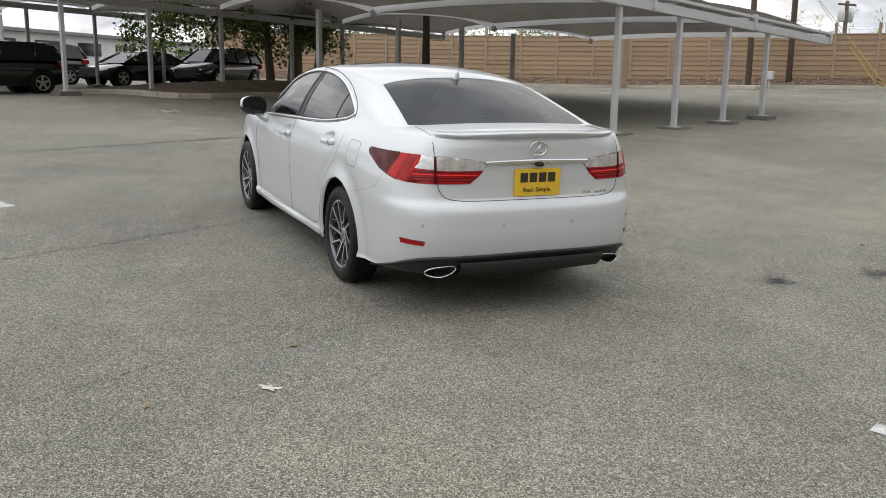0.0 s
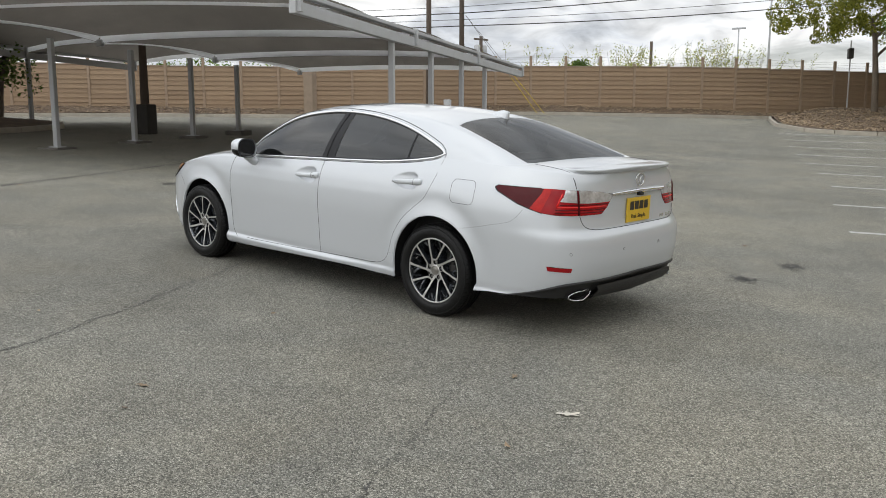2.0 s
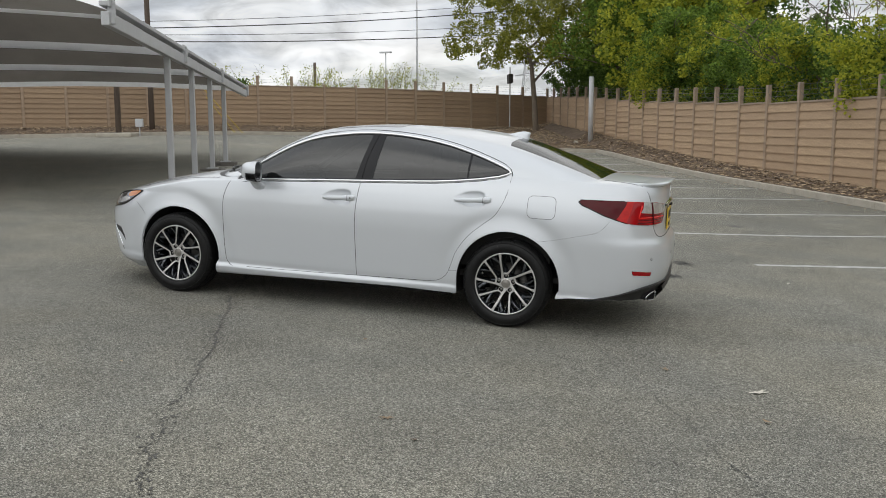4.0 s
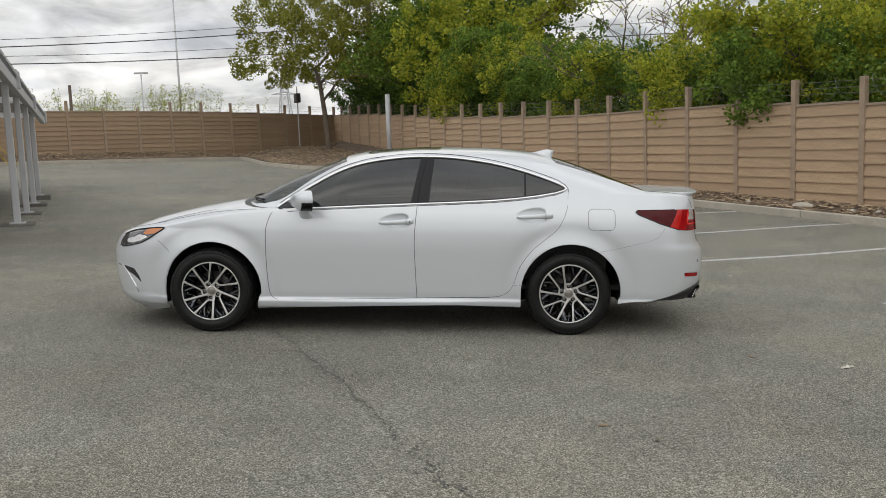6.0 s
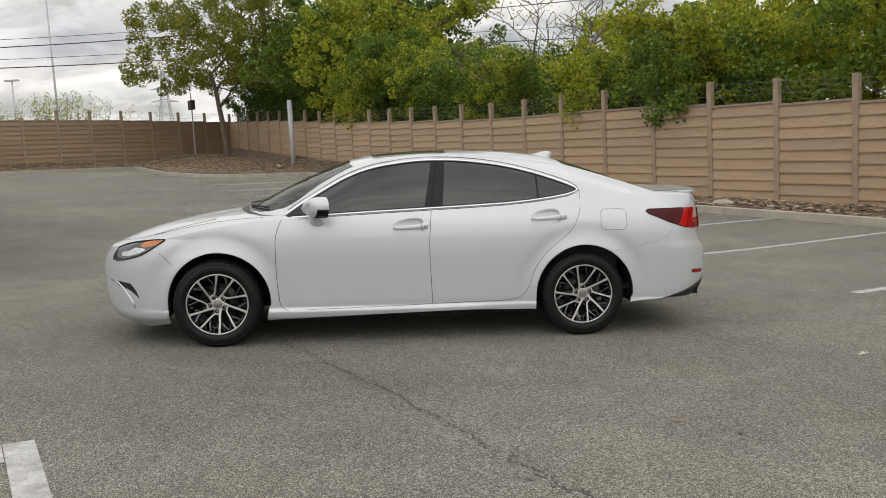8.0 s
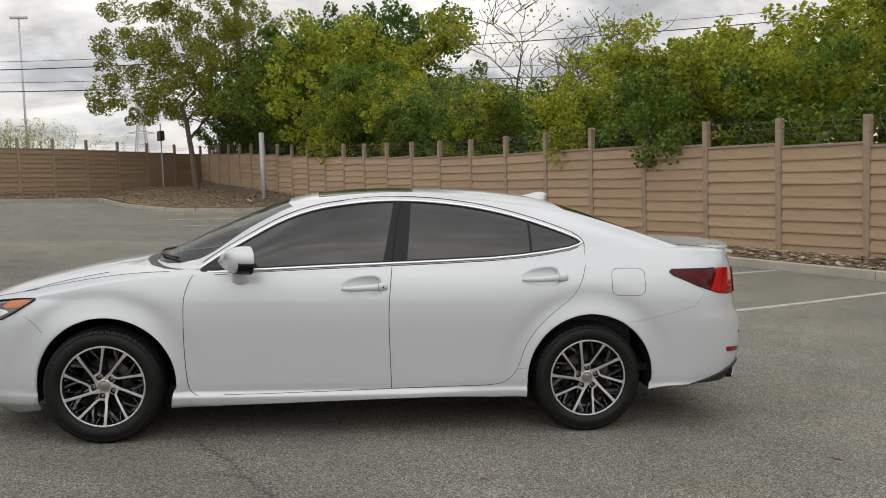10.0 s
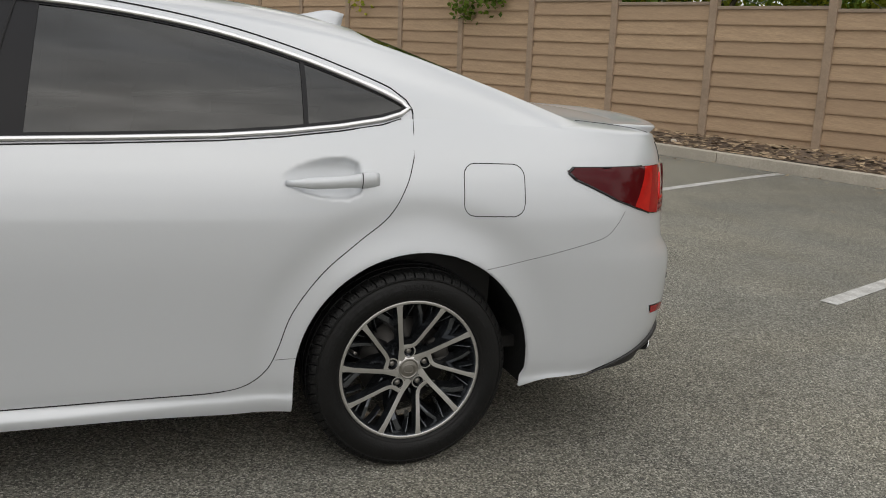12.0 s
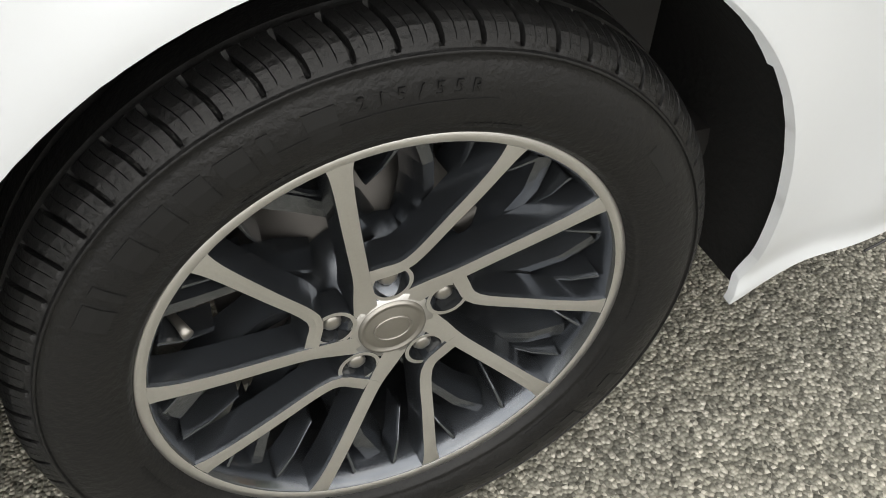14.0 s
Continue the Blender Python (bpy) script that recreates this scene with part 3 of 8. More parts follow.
def fence_wire(at, foot, count, label, coils):
    bm = bmesh.new()
    for h in (2.25, 2.38, 2.50):
        tube(bm, [Vector((*lot(*at(k)), foot(k) + h + random.uniform(-0.02, 0.02))) for k in range(count + 1)], 0.004, 4)
    if coils:
        pts = []
        for k in range(count * 28):
            q = k / 28
            c = Vector((*lot(*at(q)), foot(q) + 2.36))
            a = 2 * math.pi * k / 14
            r = 0.25 + 0.03 * math.sin(k * 0.37)
            along = Vector(lot(*at(q + 0.5))).to_3d() - Vector(lot(*at(q))).to_3d()
            side = Vector((-along.y, along.x, 0)).normalized()
            pts.append(c + side * (r * math.cos(a)) + Vector((0, 0, r * math.sin(a))))
        tube(bm, pts, 0.0045, 3)
    return tagged(part("razor_wire", bm, WIRE), label, "fence wire")


fence_wire(lambda k: (U_CORNER - PANEL * k, FENCE_V), foot_side, 33, "coils of razor wire on the fence top", True)
fence_wire(lambda k: back(PANEL * k), foot_back, 30, "strands of barbed wire between the fence posts", False)


def rock(u, v, size, seed):
    """A broken piece of concrete lying in the bed."""
    rng = random.Random(seed)
    bm = bmesh.new()
    bmesh.ops.create_icosphere(bm, subdivisions=2, radius=1.0)
    for w in bm.verts:
        w.co *= rng.uniform(0.82, 1.12)
        w.co.x *= size[0]
        w.co.y *= size[1]
        w.co.z = max(-0.3, w.co.z) * size[2]
    x, y = lot(u, v)
    return tagged(part("rock", bm, CONCRETE, m=pose(x, y, pave(u, v) + mound(u, v) + 0.02, 0, 0, LOT_TURN)), "pale piece of broken concrete among dead leaves", "rock", group="rocks")


for n, (u, v, size) in enumerate(((6.9, -9.45, (0.30, 0.10, 0.09)), (5.6, -9.4, (0.07, 0.05, 0.05)), (5.1, -9.5, (0.06, 0.06, 0.05)), (4.3, -9.35, (0.05, 0.04, 0.04)), (8.4, -9.4, (0.06, 0.05, 0.04)), (33.3, -8.9, (0.16, 0.12, 0.10)), (33.9, -9.0, (0.12, 0.1, 0.08)))):
    rock(u, v, size, 300 + n)


def fallen_leaf(u, v, size, turn, material, label):
    """One lobed dry leaf, curled up at its rim."""
    bm = bmesh.new()
    ring = []
    for k in range(20):
        a = 2 * math.pi * k / 20
        r = size * (0.34 + 0.16 * math.cos(5 * a + 0.6)) * (1.25 if abs(math.cos(a)) > 0.7 else 0.9)
        ring.append(bm.verts.new((1.35 * r * math.cos(a), r * math.sin(a), 0.006 + 0.10 * r * abs(math.sin(2 * a)))))
    mid = bm.verts.new((0, 0, 0.006))
    for a, b in zip(ring, ring[1:] + ring[:1]):
        bm.faces.new((a, b, mid))
    tube(bm, [(0, 0, 0.007), (-0.5 * size, 0.05 * size, 0.012), (-0.85 * size, 0.12 * size, 0.008)], 0.0012, 4)
    p = spot(u, v)
    return tagged(part("leaf", bm, material, m=pose(p.x, p.y, p.z, 0, -SLOPE, turn)), label, "leaf", group="fallen leaves")


fallen_leaf(-2.37, -0.89, 0.085, 40, PALELEAF, "pale dry oak leaf lying on the asphalt")
fallen_leaf(-1.90, -0.50, 0.055, 120, DEADLEAF, "small brown curled leaf lying on the asphalt")
fallen_leaf(-2.82, 1.29, 0.055, 200, DEADLEAF, "small brown curled leaf lying on the asphalt")
fallen_leaf(1.2, -2.9, 0.06, 80, PALELEAF, "pale dry oak leaf lying on the asphalt")


# ---- shade canopies ----
def eave(u, v):
    """Height of the canopy frames over the plane of the lot."""
    x, y = lot(u, v)
    row = 2.87 if v < 8 else 2.70
    return rise(x) + row - 0.040 * (u - 6.2) + 0.012 * max(0, v - 13)


BAYS = [6.2, 11.7, 16.8, 22.3]


def canopy(u0, u1, v0, v1, arch, label, sides=(0, 1, 2, 3), fabric=None):
    """One bay of stretched cloth: a low hipped sail in a frame, with pale webbing round its edge."""
    e = thing("shade_canopy", (0, 0, 0), label=label, category="canopy", group="shade canopies")

    def at(a, b):
        u, v = u0 + (u1 - u0) * a, v0 + (v1 - v0) * b
        z = (1 - a) * ((1 - b) * eave(u0, v0) + b * eave(u0, v1)) + a * ((1 - b) * eave(u1, v0) + b * eave(u1, v1))
        edge_v, edge_u = arch * 4 * b * (1 - b), 0.10 * 4 * a * (1 - a)
        z += edge_v * (1 - 4 * a * (1 - a)) + edge_u * (1 - 4 * b * (1 - b)) + (arch * 0.5 + 0.85) * (math.sin(math.pi * a) * math.sin(math.pi * b)) ** 0.7
        # each bay tips up towards its far edge, so that a pale valance shows over the next one
        return Vector((*lot(u, v), z + 0.16 * a - 0.08))

    n = 18
    bm = bmesh.new()
    grid(bm, [[at(i / n, j / n) for j in range(n + 1)] for i in range(n + 1)])
    bmesh.ops.solidify(bm, geom=bm.faces[:], thickness=0.01)
    bmesh.ops.recalc_face_normals(bm, faces=bm.faces[:])
    part("cloth", bm, fabric or FABRIC, e, smooth=True)
    for side in sides:
        bm = bmesh.new()
        line = [at(*((0.0, k / n), (1.0, k / n), (k / n, 0.0), (k / n, 1.0))[side]) for k in range(n + 1)]
        rows = []
        for p in line:
            rows.append([p + Vector((0, 0, 0.015)), p + Vector((0, 0, -0.15 if side == 1 else -0.04))])
        grid(bm, rows)
        bmesh.ops.solidify(bm, geom=bm.faces[:], thickness=0.008)
        bmesh.ops.recalc_face_normals(bm, faces=bm.faces[:])
        part("webbing", bm, BAND, e)
    bm = bmesh.new()
    p = at(1, 1)
    box(bm, 0.14, 0.14, 0.16, pose(p.x, p.y, p.z - 0.16, 0, 0, LOT_TURN), bevel=0.02)
    part("corner_bracket", bm, STEEL, e)
    return e


for v0, v1, arch in ((5.0, 12.98, 0.10), (13.02, 20.0, 0.42), (20.4, 28.0, 0.42)):
    for u0, u1 in zip(BAYS, BAYS[1:]):
        # neighbours share the webbing between them
        canopy(u0, u1, v0, v1, arch, "brown stretched shade cloth with pale edges over parking stalls", (0, 1, 2, 3) if u0 == BAYS[0] else (1, 2, 3))
for u0, u1 in ((-4.6, 0.8), (0.8, 6.1)):
    for v0, v1 in ((20.4, 28.0),):
        canopy(u0, u1, v0, v1, 0.42, "pale stretched shade cloth over parked cars", (0, 1, 2, 3) if u0 < 0 else (2, 3), PALECLOTH)


for u0, u1 in ((-9.6, -4.6), (-4.6, 0.8), (0.8, 6.1), (6.2, 11.7)):
    canopy(u0, u1, 28.4, 36.0, 0.42, "pale stretched shade cloth over the far parking row", (0, 1, 2, 3) if u0 < -9 else (1, 2, 3), PALECLOTH)


def beam(u0, u1, v, label):
    """Two grey rails one over the other, with brackets at the bay joints."""
    e = thing("steel_beam", (0, 0, 0), label=label, category="beam", group="canopy beams")
    for dz, h, w, name in ((-0.12, 0.20, 0.12, "lower_rail"), (0.09, 0.07, 0.16, "upper_rail")):
        bm = bmesh.new()
        a, b = Vector((*lot(u0, v), eave(u0, v) + dz)), Vector((*lot(u1, v), eave(u1, v) + dz))
        d = b - a
        m = Matrix.Translation((a + b) / 2) @ d.to_track_quat("X", "Z").to_matrix().to_4x4()
        box(bm, d.length, w, h, m, bevel=0.012)
        part(name, bm, STEEL, e)
    for u in BAYS:
        if u0 - 0.1 <= u <= u1 + 0.1:
            bm = bmesh.new()
            p = Vector((*lot(u, v - 0.07), eave(u, v)))
            box(bm, 0.09, 0.1, 0.32, pose(p.x, p.y, p.z - 0.03, 0, 0, LOT_TURN), bevel=0.01)
            box(bm, 0.3, 0.03, 0.12, pose(p.x, p.y, p.z + 0.1, 0, 0, LOT_TURN), bevel=0.008)
            part("joint_bracket", bm, STEEL, e)
    return e


beam(6.1, 22.4, 4.93, "light grey double steel rail along the canopy front")
for v in (19.95, 28.1):
    beam(6.1 if v < 15 else -4.7, 22.4, v, "light grey double steel rail under the shade cloth")


def canopy_post(u, v, block):
    x, y = lot(u, v)
    z = pave(u, v)
    high = eave(u, v) - 0.2 - z
    e = thing("canopy_post", (x, y, z), LOT_TURN, label="grey square steel canopy post on a low concrete footing", category="post", group="canopy posts")
    bm = bmesh.new()
    box(bm, 0.115, 0.115, high, pose(0, 0, high / 2), bevel=0.015)
    part("post", bm, STEEL, e)
    bm = bmesh.new()
    box(bm, 0.26, 0.26, 0.02, pose(0, 0, block + 0.01), bevel=0.004)
    part("base_plate", bm, STEEL, e)
    bm = bmesh.new()
    box(bm, 0.62, 0.55, block + 0.06, pose(0, 0, block / 2 - 0.03), bevel=0.02)
    part("footing", bm, FOOTING, e)


for u, b in ((10.6, 0.03), (13.15, 0.03), (15.65, 0.06), (18.0, 0.10)):
    canopy_post(u, 5.0, b)
for u, b in ((9.35, 0.03), (12.05, 0.04), (14.6, 0.07), (17.0, 0.13)):
    canopy_post(u, 12.4, b)
for u in (-4.6, 0.8, 6.1, 11.7):
    canopy_post(u, 36.0, 0.12)
for v in (19.95, 28.0):
    for u in (1.4, 4.0, 6.7, 9.3, 11.8, 14.6, 16.9):
        canopy_post(u, v, 0.12)


def dark_pole(u, v, high, block, label):
    x, y = lot(u, v)
    e = thing("utility_pole", (x, y, pave(u, v)), LOT_TURN, label=label, category="pole")
    bm = bmesh.new()
    tube(bm, [(0, 0, 0), (0, 0, high / 2), (0, 0, high)], [0.13, 0.12, 0.10], 12)
    part("shaft", bm, POLEWOOD, e, smooth=True)
    if block:
        bm = bmesh.new()
        box(bm, 0.46, 0.46, block + 0.05, pose(0, 0, block / 2 - 0.025), bevel=0.03)
        part("plinth", bm, STEELDK, e)
    return e


dark_pole(15.4, 14.5, 2.6, 0.85, "dark post on a tall dark plinth under the canopy")
dark_pole(33.0, 11.7, 9.0, 0, "dark wooden utility pole in front of the fence")
dark_pole(35.0, 10.7, 10.5, 0, "tall wooden utility pole with wires beside the fence")

# broad grey column at the fence, under the canopy's far end
x, y = lot(31.0, 16.85)
bm = bmesh.new()
box(bm, 0.46, 0.46, 2.3, pose(0, 0, 1.1), bevel=0.03)
tagged(part("column", bm, FCAP, m=pose(x, y, pave(31.0, 16.85), 0, 0, LOT_TURN)), "broad brown-grey masonry column before the fence", "column")
# steel bollard pole in the bed near the corner
x, y = lot(33.0, -9.5)
e = thing("steel_pole", (x, y, pave(33.0, -9.5)), label="plain galvanised steel pole in the planting bed", category="pole")
bm = bmesh.new()
tube(bm, [(0, 0, 0), (0, 0, 3.25)], 0.115, 14)
part("shaft", bm, STEEL, e, smooth=True)
# small sign on a post by the far fence
su, sv = back(3.3, 0.9)
x, y = lot(su, sv)
e = thing("sign_post", (x, y, pave(su, sv)), LOT_TURN, label="thin post with a small dark box near the fence corner", category="sign")
bm = bmesh.new()
tube(bm, [(0, 0, 0), (0, 0, 4.0)], 0.035, 8)
part("shaft", bm, STEEL, e)
bm = bmesh.new()
box(bm, 0.72, 0.25, 0.52, pose(0, 0, 3.35), bevel=0.04)
part("box", bm, STEELDK, e)


def light_mast(x, y, z, high, label):
    e = thing("light_mast", (x, y, z), label=label, category="street lamp")
    bm = bmesh.new()
    tube(bm, [(0, 0, 0), (0, 0, high)], [0.14, 0.07], 8)
    part("shaft", bm, STEEL, e, smooth=True)
    bm = bmesh.new()
    box(bm, 1.6, 0.35, 0.2, pose(0, 0, high), bevel=0.03)
    part("lamp_head", bm, STEEL, e)


def far(t_dir, dist, up):
    """A far place by compass angle (degrees from +x) and distance."""
    return 0 + dist * math.cos(radians(t_dir)), 4 + dist * math.sin(radians(t_dir)), up


def far_from(eye, ang, dist):
    return eye[0] + dist * math.cos(radians(ang)), eye[1] + dist * math.sin(radians(ang))


for eye, ang, dist, high in (((1.2, 7.6), -72.2, 95, 17.0), ((-2.8, 6.4), -67.8, 110, 9.6)):
    x, y = far_from(eye, ang, dist)
    light_mast(x, y, rise(x), high, "tall far light mast beyond the fence")
# a plain far pole with thin wires, and a lattice tower
x, y = far_from((-2.8, 6.4), -63.0, 80)
e = thing("utility_pole", (x, y, rise(x)), label="far plain wooden pole beyond the fence", category="pole")
bm = bmesh.new()
tube(bm, [(0, 0, 0), (0, 0, 6.2)], [0.16, 0.13], 8)
part("shaft", bm, POLEWOOD, e, smooth=True)


x, y = far_from((-5.61, 2.75), -48.7, 70)
top = LEVEL @ Vector((x, y, 5.6))
e = thing("utility_pole", (top.x, top.y, rise(top.x) - 0.3), label="far wooden pole with two grey transformer cans", category="pole")
high = top.z - rise(top.x) + 0.3
bm = bmesh.new()
tube(bm, [(0, 0, 0), (0, 0, high)], [0.17, 0.13], 8)
part("shaft", bm, POLEWOOD, e, smooth=True)
bm = bmesh.new()
box(bm, 0.12, 1.7, 0.14, pose(0, 0, high - 0.25), bevel=0.02)
part("cross_arm", bm, POLEWOOD, e)
for side in (-0.42, 0.42):
    bm = bmesh.new()
    tube(bm, [(0.05, side, high - 1.45), (0.05, side, high - 1.40), (0.05, side, high - 0.75), (0.05, side, high - 0.68)], [0.20, 0.25, 0.25, 0.16], 12)
    part("transformer_can", bm, STEEL, e, smooth=True)


def lattice_tower(x, y, z, high):
    """A power pylon: four legs drawn together, cross braces and three pairs of arms."""
    e = thing("pylon", (x, y, z), 25, label="far grey steel lattice power pylon", category="pylon")

    def half(h):
        return 0.10 * high * (1 - h / high) ** 1.2 + 0.3
    levels = [high * k / 9 for k in range(10)]
    for sx, sy in ((1, 1), (1, -1), (-1, 1), (-1, -1)):
        bm = bmesh.new()
        tube(bm, [(sx * half(h), sy * half(h), h) for h in levels], 0.09, 4)
        part("leg", bm, STEEL, e)
    bm = bmesh.new()
    for h0, h1 in zip(levels, levels[1:]):
        a, b = half(h0), half(h1)
        for s1, s2 in ((1, -1), (-1, 1)):
            tube(bm, [(s1 * a, a, h0), (s2 * b, b, h1)], 0.05, 3)
            tube(bm, [(a, s1 * a, h0), (b, s2 * b, h1)], 0.05, 3)
            tube(bm, [(s1 * a, -a, h0), (s2 * b, -b, h1)], 0.05, 3)
            tube(bm, [(-a, s1 * a, h0), (-b, s2 * b, h1)], 0.05, 3)
    part("bracing", bm, STEEL, e)
    for f in (0.66, 0.80, 0.94):
        bm = bmesh.new()
        w = high * (0.16 if f < 0.9 else 0.12)
        tube(bm, [(-w, 0, high * f), (0, 0, high * f + 0.5), (w, 0, high * f)], [0.06, 0.14, 0.06], 4)
        tube(bm, [(-w, 0, high * f), (w, 0, high * f)], 0.07, 4)
        part("cross_arm", bm, STEEL, e)


x, y = far_from((1.67, 7.54), -78.6, 190)
lattice_tower(x, y, rise(x), 17.5)

# low far building with a grey roof
x, y = far_from((-4.5, 4.8), -54.1, 95)
e = thing("far_building", (x, y, rise(x)), -54 + 90, label="low pale far building with a grey sloping roof", category="building")
bm = bmesh.new()
box(bm, 6.6, 5.0, 3.2, pose(0, 0, 1.6), bevel=0.03)
part("wall", bm, FARWALL, e)
bm = bmesh.new()
grid(bm, [[Vector((sx * 3.8, sy * 3.0, 3.2 if sy else 4.3)) for sy in (-1, 0, 1)] for sx in (-1, 1)])
bmesh.ops.solidify(bm, geom=bm.faces[:], thickness=0.15)
part("roof", bm, FARROOF, e)
for k in range(4):
    bm = bmesh.new()
    box(bm, 0.9, 0.1, 1.1, pose(-2.4 + 1.6 * k, -2.52, 1.9), bevel=0.02)
    part("window", bm, STEELDK, e)


# ---- overhead wires ----
def wire(a, b, sag, r=0.03):
    pts = []
    for k in range(25):
        t = k / 24
        p = Vector(a).lerp(Vector(b), t)
        pts.append(p - Vector((0, 0, sag * 4 * t * (1 - t))))
    bm = bmesh.new()
    tube(bm, pts, r, 4)
    return tagged(part("overhead_wire", bm, STEELDK), "thin dark overhead power line", "power line", group="overhead wires")


# the wires run from the pole over the corner trees, and on to the other side
px, py = lot(35.0, 10.7)
# a second pole stands behind the corner trees
qx, qy = 6.3, -44.4
e = thing("utility_pole", (qx, qy, rise(qx) - 0.3), label="tall wooden utility pole behind the corner trees", category="pole")
bm = bmesh.new()
tube(bm, [(0, 0, 0), (0, 0, 7), (0, 0, 14.5)], [0.19, 0.17, 0.13], 12)
part("shaft", bm, POLEWOOD, e, smooth=True)
bm = bmesh.new()
box(bm, 2.2, 0.12, 0.14, pose(0, 0.16, 13.2, 0, 0, 40), bevel=0.015)
part("cross_arm", bm, POLEWOOD, e)
for h0, h1, h2, r in ((5.4, 8.8, 12.4, 0.012), (5.1, 8.4, 11.8, 0.023), (4.8, 7.5, 9.6, 0.012), (4.5, 7.0, 8.7, 0.023)):
    wire(LEVEL @ Vector((px, py, h0)), LEVEL @ Vector((qx, qy, h1)), 0.25, r)
    wire(LEVEL @ Vector((qx, qy, h1)), LEVEL @ Vector((-46.0, -26.5, h2)), 0.5, r)
    wire(LEVEL @ Vector((px, py, h0)), (px + 55, py + 24, h0 + 3.5), 0.8, r)
# guy wires with yellow guards
for n, dv in enumerate((0.0, 0.35)):
    e = thing("guy_wire", (0, 0, 0), label="guy wire with a thin yellow plastic guard before the fence", category="guy wire", group="guy wires")
    a, b = spot(35.0, 6.6 + dv, 0.1), LEVEL @ Vector((px, py, 5.0))
    bm = bmesh.new()
    tube(bm, [a, b], 0.010, 5)
    part("cable", bm, WIRE, e)
    bm = bmesh.new()
    tube(bm, [a, a.lerp(b, 0.46 - 0.1 * n)], 0.015, 8)
    part("guard", bm, YELLOW, e)
# low concrete pad and a small meter box at the foot of the dark pole
x, y = lot(33.0, 11.7)
bm = bmesh.new()
box(bm, 1.9, 1.5, 0.2, pose(0, 0, 0.06), bevel=0.04)
tagged(part("concrete_pad", bm, CONCRETE, m=pose(x, y, pave(33.0, 11.7), 0, 0, LOT_TURN)), "low concrete pad round the foot of a pole", "pad")
x, y = lot(33.2, 10.85)
e = thing("meter_box", (x, y, pave(33.2, 10.85)), LOT_TURN, label="small grey metal box on a stub beside the pole", category="meter box")
bm = bmesh.new()
tube(bm, [(0, 0, 0), (0, 0, 0.45)], 0.03, 8)
part("stub", bm, STEEL, e)
bm = bmesh.new()
box(bm, 0.22, 0.32, 0.36, pose(0, 0, 0.58), bevel=0.02)
part("box", bm, STEEL, e)


# ---- trees ----
def limb_tree(bm, base, top, radius, rng, spread, levels, tips, lean=0.15):
    """A tapered trunk that forks into limbs; their ends are collected in tips."""
    def grow(p, d, length, r, lv):
        pts, rad = [p.copy()], [r]
        n = 5
        q = p.copy()
        for k in range(n):
            d = (d + Vector((rng.uniform(-1, 1), rng.uniform(-1, 1), rng.uniform(-0.4, 0.7))) * lean).normalized()
            q = q + d * length / n
            pts.append(q.copy())
            rad.append(max(0.009, r * (1 - 0.42 * (k + 1) / n)))
            if lv < levels and k >= 2:
                tips.append((q.copy(), lv))
        tube(bm, pts, rad, max(4, 9 - 2 * lv), ends=False)
        tips.append((q, lv))
        if lv < levels:
            for _ in range(rng.choice((3, 4)) if lv == 0 else rng.choice((2, 3))):
                a, tilt = rng.uniform(0, 6.3), rng.uniform(0.45, 1.0) * spread
                side = Vector((math.cos(a), math.sin(a), 0))
                grow(pts[rng.choice((3, 4, 5))], (d * 0.6 + side * tilt + Vector((0, 0, 0.15))).normalized(), length * rng.uniform(0.55, 0.8), rad[-1] * 0.8, lv + 1)
    grow(Vector(base), Vector((0, 0, 1)), (top - base[2]) * 0.42, radius, 0)


def leaf_cloud(clumps, per, size, rng, droop=0.2):
    """Many small leaves gathered in uneven clumps."""
    verts, faces = [], []
    for c, r in clumps:
        for _ in range(per):
            while True:
                o = Vector((rng.uniform(-1, 1), rng.uniform(-1, 1), rng.uniform(-1, 1)))
                if 0.05 < o.length < 1:
                    break
            p = c + o * o.length ** -0.35 * r
            a, b = rng.uniform(0, 6.3), rng.uniform(-0.9, 0.9) - droop
            d = Vector((math.cos(a) * math.cos(b), math.sin(a) * math.cos(b), math.sin(b)))
            s = d.orthogonal().normalized()
            s = (s * math.cos(q := rng.uniform(0, 6.3)) + d.cross(s) * math.sin(q)) * 0.42
            w = size * rng.uniform(0.6, 1.35)
            k = len(verts)
            verts += [p - d * w * 0.5, p + s * w, p + d * w * 0.6, p - s * w]
            faces.append((k, k + 1, k + 2, k + 3))
    return verts, faces


def tree(name, at, high, radius, leaf, seed, label, wide=1.0, per=70, size=0.13, low=0.30, levels=3, clump=0.55, extra=0, thin=1.0):
    rng = random.Random(seed)
    e = thing(name, at, label=label, category="tree")
    tips = []
    bm = bmesh.new()
    limb_tree(bm, Vector((0, 0, -0.2)), high, radius, rng, wide, levels, tips)
    part("trunk", bm, BARK, e, smooth=True)
    clumps = []
    for p, lv in tips:
        if p.z > high * low and lv >= 1 and rng.random() < thin:
            clumps.append((p + Vector((rng.uniform(-1, 1), rng.uniform(-1, 1), rng.uniform(-0.5, 0.8))) * 0.3, clump * rng.uniform(0.6, 1.3)))
    for _ in range(extra):
        a, q = rng.uniform(0, 6.3), rng.random() ** 0.5
        z = rng.uniform(low, 0.84)
        w = high * 0.36 * wide * (1 - abs(z - 0.55) * 1.2)
        clumps.append((Vector((math.cos(a) * q * w, math.sin(a) * q * w, z * high)), clump * rng.uniform(0.6, 1.2)))
    verts, faces = leaf_cloud(clumps, per, size, rng)
    me = bpy.data.meshes.new("crown")
    me.from_pydata(verts, [], faces)
    me.materials.append(leaf)
    c = new("crown", me)
    c.parent = e
    return e


